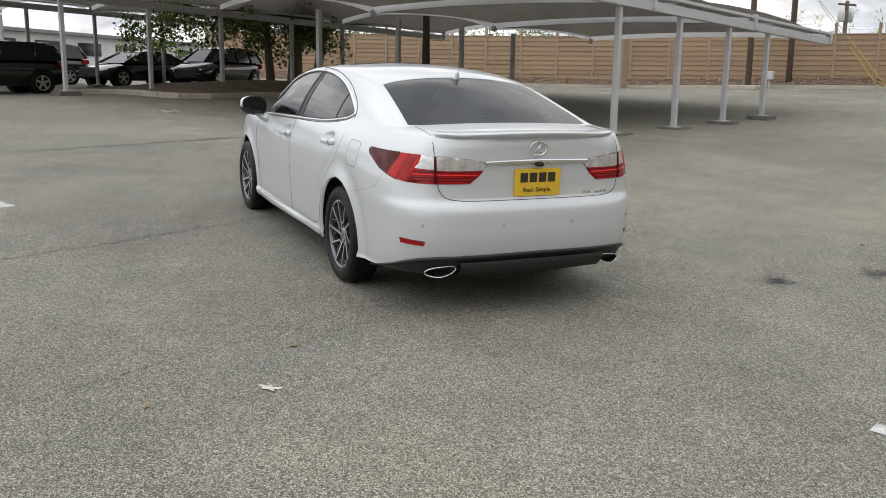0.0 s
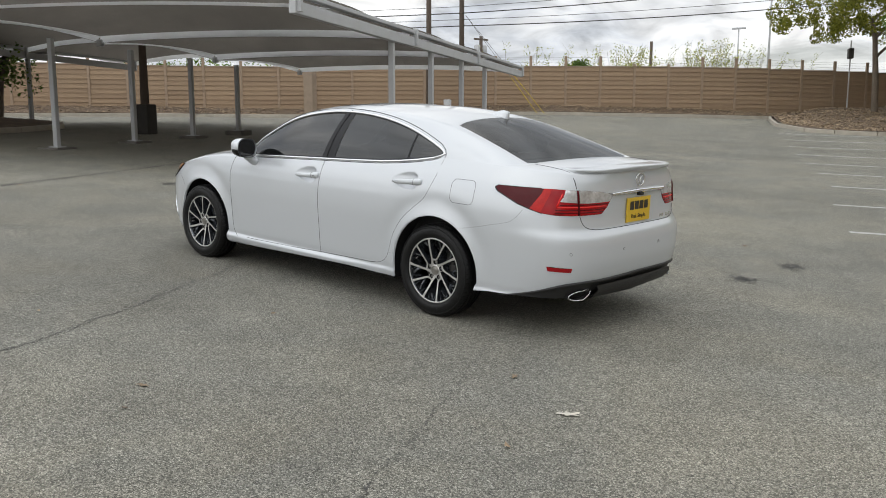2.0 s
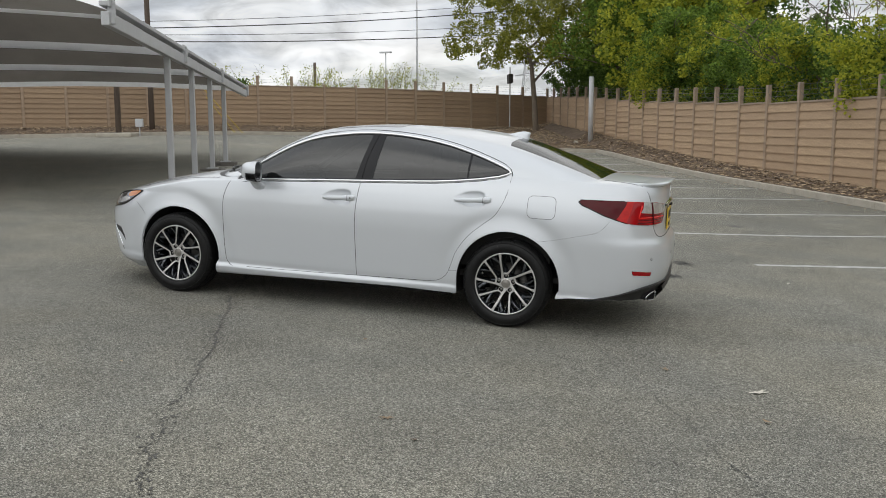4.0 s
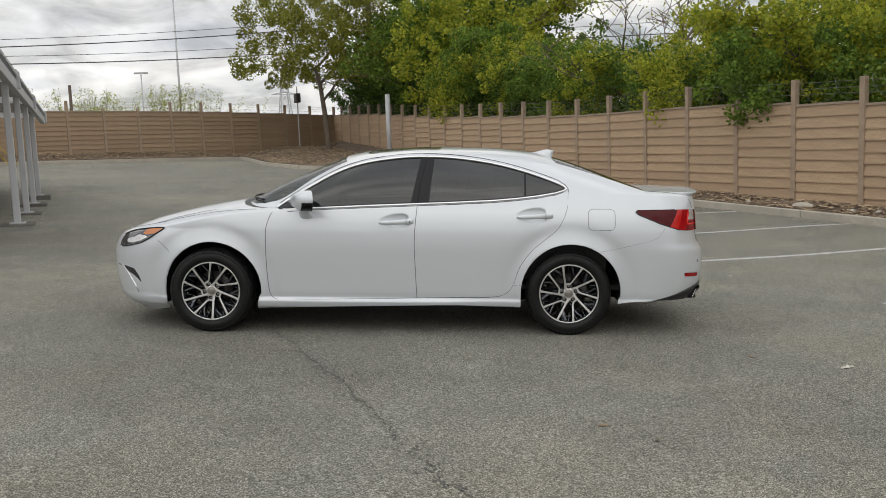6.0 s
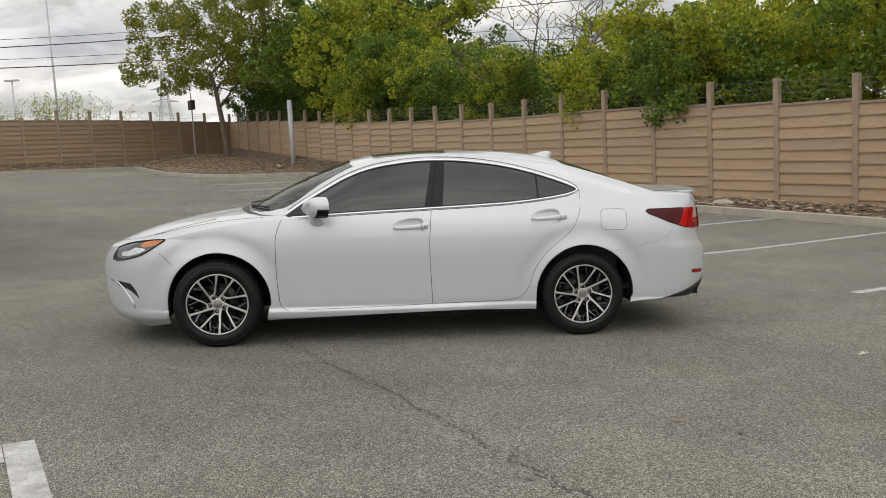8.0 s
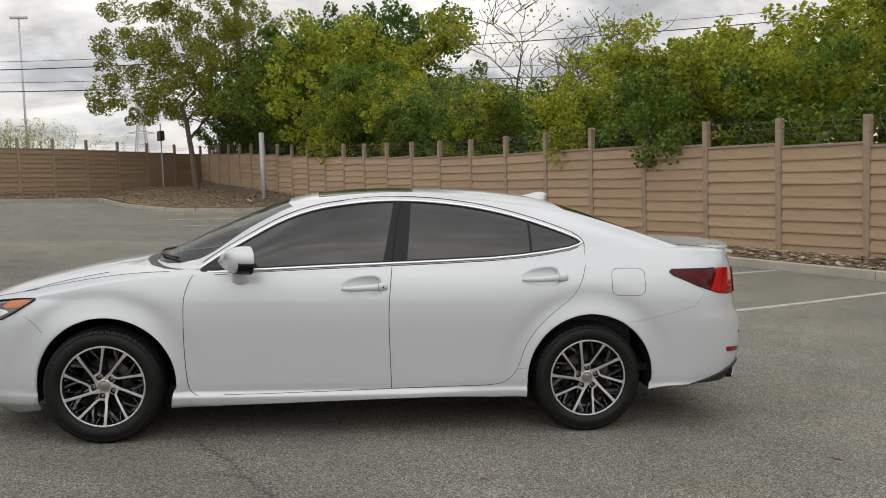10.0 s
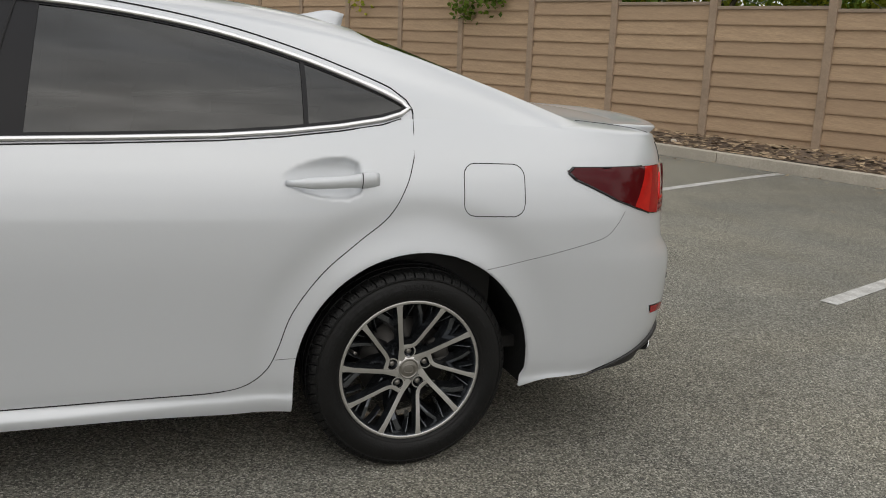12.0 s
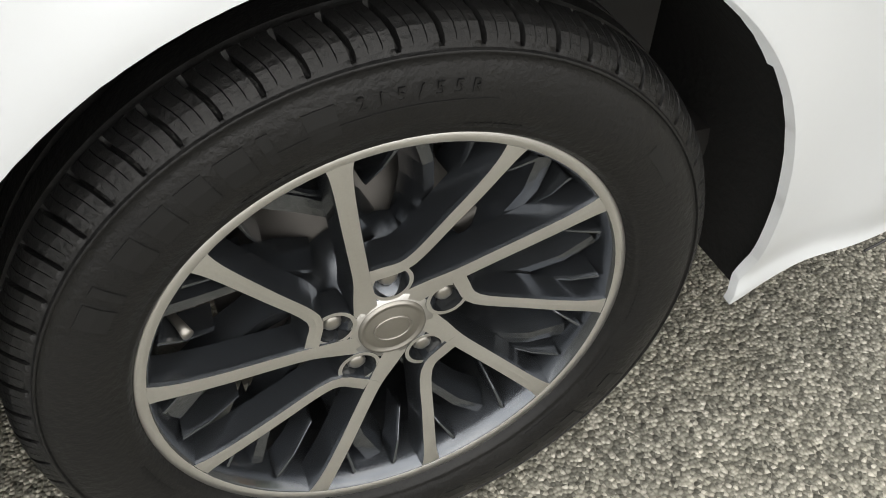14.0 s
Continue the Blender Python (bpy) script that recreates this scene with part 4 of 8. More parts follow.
def bed_spot(u, v, up=0.0):
    x, y = lot(u, v)
    return x, y, rise(x) + 0.2 + 0.02 * max(0, u - 3) + up


# the single tree in the corner bed
x, y, z = bed_spot(39.8, -8.35)
tree("corner_tree", (x, y, z + 0.15), 11.2, 0.17, LEAF_C, 26, "young broadleaf tree with yellowing crown in the corner bed", wide=1.48, per=190, size=0.100, low=0.32, clump=0.44, extra=260)

# the belt of trees behind the side fence: a few kinds, repeated with turns and sizes
kinds = [
    tree("tree", (0, -80, 0), 7.0, 0.13, LEAF_Y, 31, "yellow-green leafy tree behind the fence", wide=1.1, per=72, size=0.112, low=0.10, extra=210, clump=0.33),
    tree("tree", (0, -80, 0), 7.2, 0.15, LEAF_G, 32, "green leafy tree behind the fence", wide=1.1, per=72, size=0.112, low=0.10, extra=210, clump=0.33),
    tree("tree", (0, -80, 0), 7.6, 0.16, LEAF_D, 33, "dense dark green tree behind the fence", wide=1.1, per=72, size=0.112, low=0.08, extra=210, clump=0.33),
    tree("tree", (0, -80, 0), 6.4, 0.11, LEAF_Y, 34, "thin tree with bare twigs and yellowing leaves behind the fence", wide=1.15, per=5, size=0.06, low=0.15, levels=5, clump=0.4, thin=0.3),
]
order = [(45.2, -12.6, 2, 0.80), (43, -13.5, 2, 1.15), (38.5, -13.2, 2, 1.22), (34.5, -13.0, 1, 1.36), (31.0, -12.6, 0, 1.34), (27.5, -12.2, 1, 0.92), (24.5, -12.6, 0, 0.84), (21.5, -12.6, 1, 0.76), (18.6, -12.2, 0, 0.68), (16.2, -13.0, 3, 1.25),
         (13.7, -12.4, 0, 0.70), (11.2, -12.6, 1, 0.66), (8.6, -12.6, 0, 0.84), (5.9, -13.6, 0, 0.92), (3.0, -13.6, 0, 0.78), (0.4, -14.0, 1, 0.82), (-2.5, -13.8, 1, 0.78), (-6, -13.2, 2, 0.95), (-10, -13.0, 1, 1.0), (-14.5, -13.4, 2, 1.0),
         (40, -18, 1, 1.45), (34, -17.5, 2, 1.5), (26, -18, 3, 1.1), (21.5, -18.5, 3, 1.15), (11.5, -17, 3, 0.95), (18, -17, 0, 0.95), (14.2, -17.6, 1, 0.92), (9, -17, 0, 0.95), (5, -18.5, 1, 1.0), (1.5, -18, 0, 0.98), (-2, -18.5, 1, 1.0), (-9, -19, 1, 1.1)]
used = [False] * 4
for n, (u, v, k, sc) in enumerate(order):
    x, y, z = bed_spot(u, v, -0.1)
    m = pose(x, y, z, 0, 0, (n * 67) % 360) @ Matrix.Scale(sc, 4)
    if used[k]:
        ob = copy_thing(kinds[k], Matrix.Identity(4))
        ob.matrix_basis = m
    else:
        kinds[k].matrix_basis = m
        used[k] = True

def growth(name, clumps, per, size, leaf, rng, label):
    verts, faces = leaf_cloud(clumps, per, size, rng)
    me = bpy.data.meshes.new(name)
    me.from_pydata(verts, [], faces)
    me.materials.append(leaf)
    return tagged(new(name, me), label, "shrubs", kind="stuff")


# low growth that closes the view under the crowns
rng = random.Random(77)
clumps = []
for k in range(1000):
    u, v = rng.uniform(-16, 46), rng.uniform(-13.5, -10.9)
    x, y, z = bed_spot(u, v)
    clumps.append((Vector((x, y, z + rng.uniform(1.5, 3.7))), rng.uniform(0.3, 0.55)))
dense = [c for c in clumps if 0.40 * c[0].x - 0.9165 * c[0].y > 8.0]
growth("undergrowth", dense, 80, 0.10, LEAF_D, rng, "dark green undergrowth behind the fence")
growth("undergrowth", [c for c in clumps if c not in dense][::2], 80, 0.10, LEAF_G, rng, "light green undergrowth behind the fence")
# lighter shrubs close behind the boards, some hanging over them
for n, (u0, u1, v, count, leaf, low, high) in enumerate(((26.4, 29.4, -10.30, 34, LEAF_Y, 1.75, 4.2), (11.9, 13.8, -10.32, 22, LEAF_Y, 1.8, 3.4), (8.6, 10.2, -10.25, 24, LEAF_G, 1.65, 3.6), (14.5, 25.0, -11.2, 60, LEAF_G, 2.0, 3.8), (-8.0, 8.0, -11.0, 70, LEAF_G, 2.0, 4.0), (-8.0, 7.5, -11.2, 36, LEAF_Y, 2.2, 3.9))):
    clumps = []
    for k in range(count):
        u = rng.uniform(u0, u1)
        x, y, z = bed_spot(u, v + rng.gauss(0, 0.22))
        clumps.append((Vector((x, y, z + rng.uniform(low, high))), rng.uniform(0.22, 0.42)))
    growth("shrub", clumps, 100, 0.085, leaf, rng, "yellow-green shrub leaning over the board fence" if leaf is LEAF_Y else "leafy green shrub close behind the board fence")
# thin weeds with bare stalks over the far fence
bm = bmesh.new()
clumps = []
for k in range(150):
    s = rng.choice((rng.gauss(9.5, 1.2), rng.gauss(14.5, 1.3), rng.uniform(4, 26)))
    u, v = back(s, -rng.uniform(0.5, 2.0))
    x, y, z = bed_spot(u, v)
    p = Vector((x, y, z - 0.2))
    d = Vector((rng.uniform(-0.3, 0.3), rng.uniform(-0.3, 0.3), 1))
    high = rng.uniform(2.2, 3.4) + 0.5 * math.exp(-((s - 9.5) / 2) ** 2)
    line = [p, p + d * high * 0.5, p + d * high * 0.85 + Vector((rng.uniform(-0.2, 0.2), rng.uniform(-0.2, 0.2), 0)), p + d * high + Vector((rng.uniform(-0.4, 0.4), rng.uniform(-0.4, 0.4), 0))]
    tube(bm, line, [0.012, 0.010, 0.007, 0.004], 3, ends=False)
    for f in (0.72, 0.85, 0.95):
        clumps.append((p + d * high * f, rng.uniform(0.12, 0.28)))
tagged(part("weed_stalks", bm, BARK), "thin bare weed stalks behind the far fence", "weeds", kind="stuff")
growth("weeds", clumps, 12, 0.07, LEAF_Y, rng, "thin yellowing weeds behind the far fence")

# far woods beyond: low line with a few rounder heads
clumps = []
for k in range(260):
    ang, dist = rng.choice((rng.uniform(-100, 25), rng.uniform(-52, 20))), rng.uniform(85, 130)
    x, y, z = far(ang, dist, 0)
    clumps.append((Vector((x, y, rise(x) + rng.uniform(0.2, 2.6))), rng.uniform(0.9, 1.7)))
for k in range(26):
    x, y = far_from((-4.5, 4.8), -57.3 + rng.gauss(0, 0.4), 90)
    clumps.append((Vector((x, y, rise(x) + rng.uniform(1.2, 4.4))), rng.uniform(0.7, 1.1)))
growth("far_woods", clumps, 150, 0.26, LEAF_D, rng, "low line of far trees beyond the lot")
# brush in full leaf beyond the far fence, under the canopy's edge
clumps = []
for k in range(130):
    s = rng.uniform(27, 62)
    u, v = back(s, -rng.uniform(3.0, 9.0))
    x, y, z = bed_spot(u, v)
    clumps.append((Vector((x, y, z - 1.0 + rng.uniform(0.3, 3.4 + (1.6 if s > 40 else 0.0)))), rng.uniform(0.5, 1.0)))
growth("shrub", clumps, 90, 0.14, LEAF_G, rng, "bright green brush beyond the far board fence")

# ---- island under the canopies, with live oaks ----
ISLE = [(8.7, 24.0), (8.5, 18.2), (8.75, 17.5), (9.5, 17.2), (13.5, 17.3), (16.0, 18.0), (17.6, 19.4), (18.3, 21.0), (18.2, 22.2)]
for a, b in zip(ISLE, ISLE[1:]):
    kerb_length(a, b)
bm = bmesh.new()
mid = (13.4, 21.0)
rows = []
loop = ISLE + [(15.0, 22.6), (11.5, 23.4), (8.7, 24.0)]
for f, h in ((1.0, 0.13), (0.8, 0.22), (0.5, 0.33), (0.2, 0.38), (0.02, 0.38)):
    rows.append([spot(mid[0] + (u - mid[0]) * f, mid[1] + (v - mid[1]) * f, h + 0.02 * math.sin(7 * u + 5 * v)) for u, v in loop])
grid(bm, rows)
bmesh.ops.recalc_face_normals(bm, faces=bm.faces[:])
if sum(f.normal.z for f in bm.faces) < 0:
    bmesh.ops.reverse_faces(bm, faces=bm.faces[:])
tagged(part("planting_bed", bm, MULCH, smooth=True), "mulched soil island with oaks under the canopies", "planting bed", kind="structure")
for n, (u, v, high, r) in enumerate(((16.0, 21.6, 6.2, 0.30), (16.9, 21.4, 5.8, 0.20), (15.2, 21.9, 5.6, 0.18))):
    x, y = lot(u, v)
    tree("oak_tree", (x, y, pave(u, v) + 0.2), high, r, LEAF_O, 41 + n, "spreading live oak with a dark leaning trunk in an island", wide=1.5, per=75, size=0.11, low=0.30, levels=3, clump=0.65)
rng = random.Random(5)
clumps = []
for k in range(90):
    u, v = rng.uniform(9.8, 17.5), rng.uniform(19.8, 22.8)
    x, y = lot(u, v)
    clumps.append((Vector((x, y, pave(u, v) + rng.uniform(1.75, 3.3) - 0.4 * abs(u - 12.5) / 3)), rng.uniform(0.3, 0.6)))
growth("hanging_oak_leaves", clumps, 80, 0.10, LEAF_O, rng, "low hanging dark oak foliage over the island")



from mathutils.bvhtree import BVHTree

# ---- the white saloon car, built on its own plane: x to the nose, origin under the rear axle ----
PAINT = mat("pearl_white_paint", (0.585, 0.608, 0.635), 0.33, 0.24, fine=0.12, bump_scale=900, coat=0.80, dark=(0.545, 0.562, 0.582), vary=0.10, scale=1.5)
BLACKP = mat("black_plastic", (0.013, 0.013, 0.014), 0.5, vary=0.4, scale=6, fine=0.3, bump=0.1, bump_scale=300, dark=(0.022, 0.021, 0.020))
GLOSSBLACK = mat("gloss_black_trim", (0.012, 0.012, 0.013), 0.12, vary=0.2, scale=4)
PILLAR = mat("satin_black_pillar_trim", (0.010, 0.010, 0.012), 0.34, vary=0.3, scale=5, spec=0.25)
LINER = mat("wheel_well_liner", (0.006, 0.006, 0.006), 0.95, vary=0.5, scale=9, bump=0.3, bump_scale=80)
CHROME = mat("chrome", (0.80, 0.81, 0.82), 0.10, 1.0, vary=0.15, scale=7)
SATIN = mat("satin_chrome", (0.86, 0.86, 0.87), 0.30, 1.0, vary=0.15, scale=7)
REDLENS = mat("red_lamp_lens", (0.36, 0.006, 0.010), 0.08, spec=0.35, vary=0.5, scale=14, dark=(0.14, 0.003, 0.005))
REDGUIDE = mat("bright_red_light_guide", (0.70, 0.016, 0.014), 0.15, spec=0.4, vary=0.3, scale=25)
REDGLOW = mat("orange_red_lamp_lens", (0.50, 0.016, 0.012), 0.12, spec=0.3, vary=0.6, scale=22, dark=(0.26, 0.007, 0.009))
REDDARK = mat("dark_red_lamp_lens", (0.075, 0.0035, 0.006), 0.06, spec=0.22, vary=0.3, scale=9)
CLEAR = mat("clear_lamp_lens", (0.82, 0.82, 0.82), 0.08, 0.5, coat=1.0, vary=0.7, scale=16, fine=0.4, bump=0.3, bump_scale=60, dark=(0.36, 0.34, 0.34))
AMBER = mat("amber_lamp_lens", (0.50, 0.14, 0.015), 0.10, coat=1.0, vary=0.3, scale=12)
LAMPDARK = mat("smoked_lamp_glass", (0.10, 0.10, 0.105), 0.06, 0.4, coat=1.0, vary=0.6, scale=18, dark=(0.03, 0.03, 0.03))
PLATE = mat("yellow_plate", (0.74, 0.48, 0.035), 0.45, vary=0.25, scale=10)
PLATEINK = mat("dark_brown_ink", (0.030, 0.024, 0.018), 0.5)
SIDEGLASS = glass_material("tinted_side_glass", (0.30, 0.30, 0.30), 0.92, 0.78)
BACKGLASS = glass_material("tinted_rear_glass", (0.36, 0.40, 0.30), 0.78, 0.50)
FRONTGLASS = glass_material("windscreen_glass", (0.75, 0.78, 0.76), 0.55, 0.78)
CABIN = mat("black_cabin_trim", (0.018, 0.017, 0.016), 0.8, vary=0.4, scale=5)
SEAT = mat("beige_leather", (0.30, 0.25, 0.19), 0.55, vary=0.3, scale=6, fine=0.3, bump=0.2, bump_scale=120)
TYRE = mat("tyre_rubber", (0.0055, 0.0056, 0.0060), 0.40, vary=0.7, scale=7, fine=0.5, bump=0.22, bump_scale=160, spec=0.23, dark=(0.010, 0.0098, 0.0095), rough_vary=0.12)
TYREMARK = mat("raised_tyre_mark", (0.0075, 0.0076, 0.0080), 0.38, vary=0.4, scale=20, spec=0.30)
RIMDARK = mat("dark_grey_rim_paint", (0.110, 0.119, 0.132), 0.25, 0.9, coat=0.6, vary=0.35, scale=14, dark=(0.090, 0.097, 0.108))
HUBCAP = mat("brown_grey_cap", (0.30, 0.285, 0.26), 0.38, 0.9, vary=0.3, scale=30)
RIMFACE = mat("machined_rim_face", (0.66, 0.65, 0.635), 0.40, 1.0, vary=0.25, scale=9, fine=0.25, bump=0.05, bump_scale=400, dark=(0.52, 0.505, 0.48))
STEELBRK = mat("brake_disc_steel", (0.085, 0.08, 0.075), 0.5, 0.8, vary=0.5, scale=12)
RUBBERSEAM = mat("dark_seam", (0.015, 0.015, 0.016), 0.9, vary=0.3, scale=9)

car = thing("car", (0, 0, 0), label="pearl white four-door saloon car with machined alloy wheels", category="car")
car.matrix_basis = LEVEL


def keyed(*keys):
    """A smooth curve through (place, value) keys, without overshoot."""
    xs, ys = [k[0] for k in keys], [k[1] for k in keys]
    n = len(xs)
    d = [(ys[k + 1] - ys[k]) / (xs[k + 1] - xs[k]) for k in range(n - 1)]
    m = [d[0]] + [0 if d[k - 1] * d[k] <= 0 else 2 * d[k - 1] * d[k] / (d[k - 1] + d[k]) for k in range(1, n - 1)] + [d[-1]]

    def at(x):
        if x <= xs[0]:
            return ys[0]
        if x >= xs[-1]:
            return ys[-1]
        k = max(i for i in range(n - 1) if xs[i] <= x)
        h = xs[k + 1] - xs[k]
        t = (x - xs[k]) / h
        return ys[k] * (1 + 2 * t) * (1 - t) ** 2 + m[k] * h * t * (1 - t) ** 2 + ys[k + 1] * t * t * (3 - 2 * t) + m[k + 1] * h * t * t * (t - 1)
    return at


# side section: half width by height
WIDE = keyed((0.14, 0.79), (0.19, 0.850), (0.215, 0.880), (0.262, 0.893), (0.285, 0.888), (0.33, 0.893), (0.45, 0.899), (0.58, 0.906), (0.70, 0.911), (0.80, 0.908), (0.87, 0.899), (0.93, 0.884), (0.99, 0.860), (1.05, 0.828), (1.10, 0.797), (1.16, 0.757))
REAR = keyed((0.18, -0.96), (0.26, -1.04), (0.33, -1.09), (0.42, -1.122), (0.52, -1.136), (0.62, -1.133), (0.675, -1.120), (0.70, -1.100), (0.725, -1.082), (0.80, -1.074), (0.88, -1.074), (0.96, -1.078), (1.02, -1.074), (1.08, -1.06))
NOSE_X = keyed((0.12, 3.585), (0.20, 3.715), (0.30, 3.77), (0.45, 3.795), (0.58, 3.80), (0.66, 3.78), (0.72, 3.74), (0.77, 3.69), (0.82, 3.60))
# height of the shoulder, where the side turns into the deck or meets the glasshouse
SHOULDER = keyed((-1.10, 1.072), (-0.95, 1.085), (-0.70, 1.097), (-0.45, 1.104), (-0.2, 1.110), (0.0, 1.112), (0.25, 1.066), (0.6, 1.030), (1.19, 1.003), (1.99, 0.970), (2.3, 0.962), (2.5, 0.950), (2.82, 0.915), (3.2, 0.850), (3.5, 0.790), (3.70, 0.745), (3.8, 0.735))
BOTTOM = keyed((-1.10, 0.268), (-0.8, 0.275), (-0.55, 0.268), (-0.42, 0.256), (-0.30, 0.24), (0.45, 0.222), (0.9, 0.232), (1.5, 0.222), (2.0, 0.208), (2.43, 0.190), (3.2, 0.17), (3.55, 0.13), (3.75, 0.17))
X_R, X_F = -0.18, 2.60


def flare(x, z):
    """The lips round the wheel arches stand out a little, and soft hollows carry the door handles."""
    out = 0.0
    for cx in (0.0, 2.815):
        r = math.hypot(x - cx, z - 0.33)
        out += 0.011 * math.exp(-((r - 0.380) / 0.040) ** 2) - 0.007 * math.exp(-((r - 0.495) / 0.050) ** 2)
    for hx, hz in ((1.490, 0.889), (0.426, 0.937)):
        # a scoop that deepens backwards and ends in a steep wall
        t = (hx - x) / 0.240
        if 0 < t < 1:
            e = (z - hz) / (0.058 * math.sin(math.pi / 2 * min(1, t / 0.75)) ** 0.62 * (1 - 0.25 * ss(t, 0.8, 1)))
            if abs(e) < 1:
                out -= 0.026 * ss(t, -0.1, 0.75) * (1 - e * e) ** 0.7 * (1 - ss(t, 0.93, 1.0))
    return out


def skin(s, z):
    """A point of the lower body: s from 0 (rear middle) over 1..2 (side) to 3 (front middle)."""
    w = WIDE(z)
    if s < 1:
        # even steps of angle round the rear corner
        a = math.pi / 2 * s
        p = 2 / (4.15 - 0.35 * ss(z, 0.7, 1.0))
        x = X_R - (X_R - REAR(z)) * abs(math.cos(a)) ** p
        y = w * abs(math.sin(a)) ** p
    elif s < 2:
        x, y = X_R + (X_F - X_R) * (s - 1), w
    else:
        a = math.pi / 2 * (3 - s)
        p = 2 / 2.9
        x = X_F + (NOSE_X(z) - X_F) * abs(math.cos(a)) ** p
        y = w * abs(math.sin(a)) ** p
    side = ss(y, 0.6, 0.85)
    # a ledge stands out along the sill and dies away before the rear wheel
    flare_out = 0.013 * (1 - ss(z, 0.250, 0.288)) * ss(x, 0.60, 1.15) * (1 - ss(x, 2.40, 2.46))
    y *= 1 - 0.022 * ss(x, 1.6, 3.0) - 0.006 * ss(-x, -0.6, 0.4)
    return Vector((x, y + (flare(x, z) + flare_out) * side, z))


def side_y(x, z):
    """Half width of the lower body on the door side."""
    return (WIDE(z) * (1 - 0.022 * ss(x, 1.6, 3.0) - 0.006 * ss(-x, -0.6, 0.4))) if X_R < x < X_F else skin_y(x, z)


def skin_y(x, z):
    lo, hi = (0.0, 1.0) if x <= X_R else (2.0, 3.0)
    for _ in range(40):
        m = (lo + hi) / 2
        if skin(m, z).x < x:
            lo = m
        else:
            hi = m
    return skin(lo, z).y




def even(a, b, n):
    """Steps of s that lie evenly along the skin."""
    fine = [a + (b - a) * k / 2000 for k in range(2001)]
    run = [0.0]
    for p, q in zip(fine, fine[1:]):
        run.append(run[-1] + (skin(q, 0.7) - skin(p, 0.7)).length)
    out, k = [], 0
    for i in range(n):
        while run[k] < run[-1] * i / n:
            k += 1
        out.append(fine[k])
    return out


SIDE_X = [X_R]
while SIDE_X[-1] < X_F - 0.021:
    x = SIDE_X[-1]
    SIDE_X.append(x + (0.007 if 0.165 < x < 0.44 or 1.23 < x < 1.50 else 0.02))
SIDE_STEPS = [1 + (x - X_R) / (X_F - X_R) for x in SIDE_X]
S_STEPS = even(0.0, 1.0, 96) + SIDE_STEPS + even(2.0, 3.0, 84) + [3.0]
FRACTIONS = [k / 138 for k in range(24)] + [k / 46 for k in range(8, 35)] + [0.75 + 0.25 * k / 27 for k in range(28)]


def column(s):
    """Heights of the body along one upright line."""
    ref = skin(s, 0.6)
    lo, hi = BOTTOM(ref.x), SHOULDER(ref.x)
    return [skin(s, lo + (hi - lo) * q) for q in FRACTIONS]


cols = [column(s) for s in S_STEPS]
body = bmesh.new()
vs = grid(body, cols)


# decks: bonnet and boot lid, from the shoulder in to the middle line
HOOD_C = keyed((2.0, 1.03), (2.4, 1.022), (2.65, 1.008), (2.97, 0.962), (3.36, 0.875), (3.60, 0.796), (3.70, 0.745), (3.8, 0.70))
BOOT_C = keyed((-1.2, 1.094), (-1.07, 1.100), (-0.95, 1.116), (-0.75, 1.127), (-0.4, 1.140), (0.0, 1.16))


def deck(cols_part, x_mid, crown, names):
    rows = []
    n = 24
    for c in cols_part:
        e = c[-1]
        below = c[-2]
        xm = x_mid(e)
        m = Vector((xm, 0, crown(xm)))
        slope = (e - below).normalized()
        row = []
        for k in range(n + 1):
            t = k / n
            p = e.lerp(m, t)
            p.z = e.z + (m.z - e.z) * (1 - (1 - t) ** 2.4)
            # leave the side tangentially, so that the shoulder is rounded
            p += Vector((0, 0.6 * slope.y, 0.6 * slope.z)) * 0.030 * t * (1 - t) ** 6 * 6
            row.append(p)
        rows.append(row)
    grid(body, rows)


rear_cols = [c for c in cols if c[-1].x < -0.50]
front_cols = [c for c in cols if c[-1].x > 2.02]
x_last = rear_cols[-1][-1].x
xr0 = rear_cols[0][-1].x
deck(rear_cols, lambda e: xr0 + (x_last - xr0) * ((e.x - xr0) / (x_last - xr0)) ** 1.0, BOOT_C, "boot")
xf0, xf1 = front_cols[0][-1].x, front_cols[-1][-1].x
deck(front_cols, lambda e: xf0 + (xf1 - xf0) * ((e.x - xf0) / (xf1 - xf0)), HOOD_C, "hood")
bmesh.ops.remove_doubles(body, verts=body.verts[:], dist=0.0004)
bmesh.ops.dissolve_degenerate(body, edges=body.edges[:], dist=0.0003)

# ---- glasshouse ----
ROOF_C = keyed((-0.78, 1.075), (-0.62, 1.135), (-0.33, 1.245), (0.0, 1.358), (0.10, 1.385), (0.276, 1.418), (0.67, 1.450), (1.1, 1.455), (1.6, 1.424), (1.80, 1.385), (2.0, 1.312), (2.25, 1.205), (2.64, 1.020), (2.7, 1.0))
RAIL_Y = keyed((-0.78, 0.700), (-0.6, 0.680), (-0.2, 0.632), (0.1, 0.612), (0.36, 0.612), (0.72, 0.616), (1.12, 0.625), (1.47, 0.642), (1.74, 0.668), (2.0, 0.708), (2.33, 0.770), (2.42, 0.74), (2.50, 0.66), (2.57, 0.52), (2.62, 0.33), (2.645, 0.12), (2.66, 0.0))
RAIL_Z = keyed((-0.78, 1.068), (-0.6, 1.118), (-0.33, 1.205), (0.0, 1.300), (0.11, 1.325), (0.36, 1.365), (0.72, 1.398), (1.12, 1.408), (1.47, 1.382), (1.74, 1.322), (2.0, 1.195), (2.33, 0.990), (2.45, 0.985), (2.66, 1.0))
G_SIDE, G_TOP = 16, 18


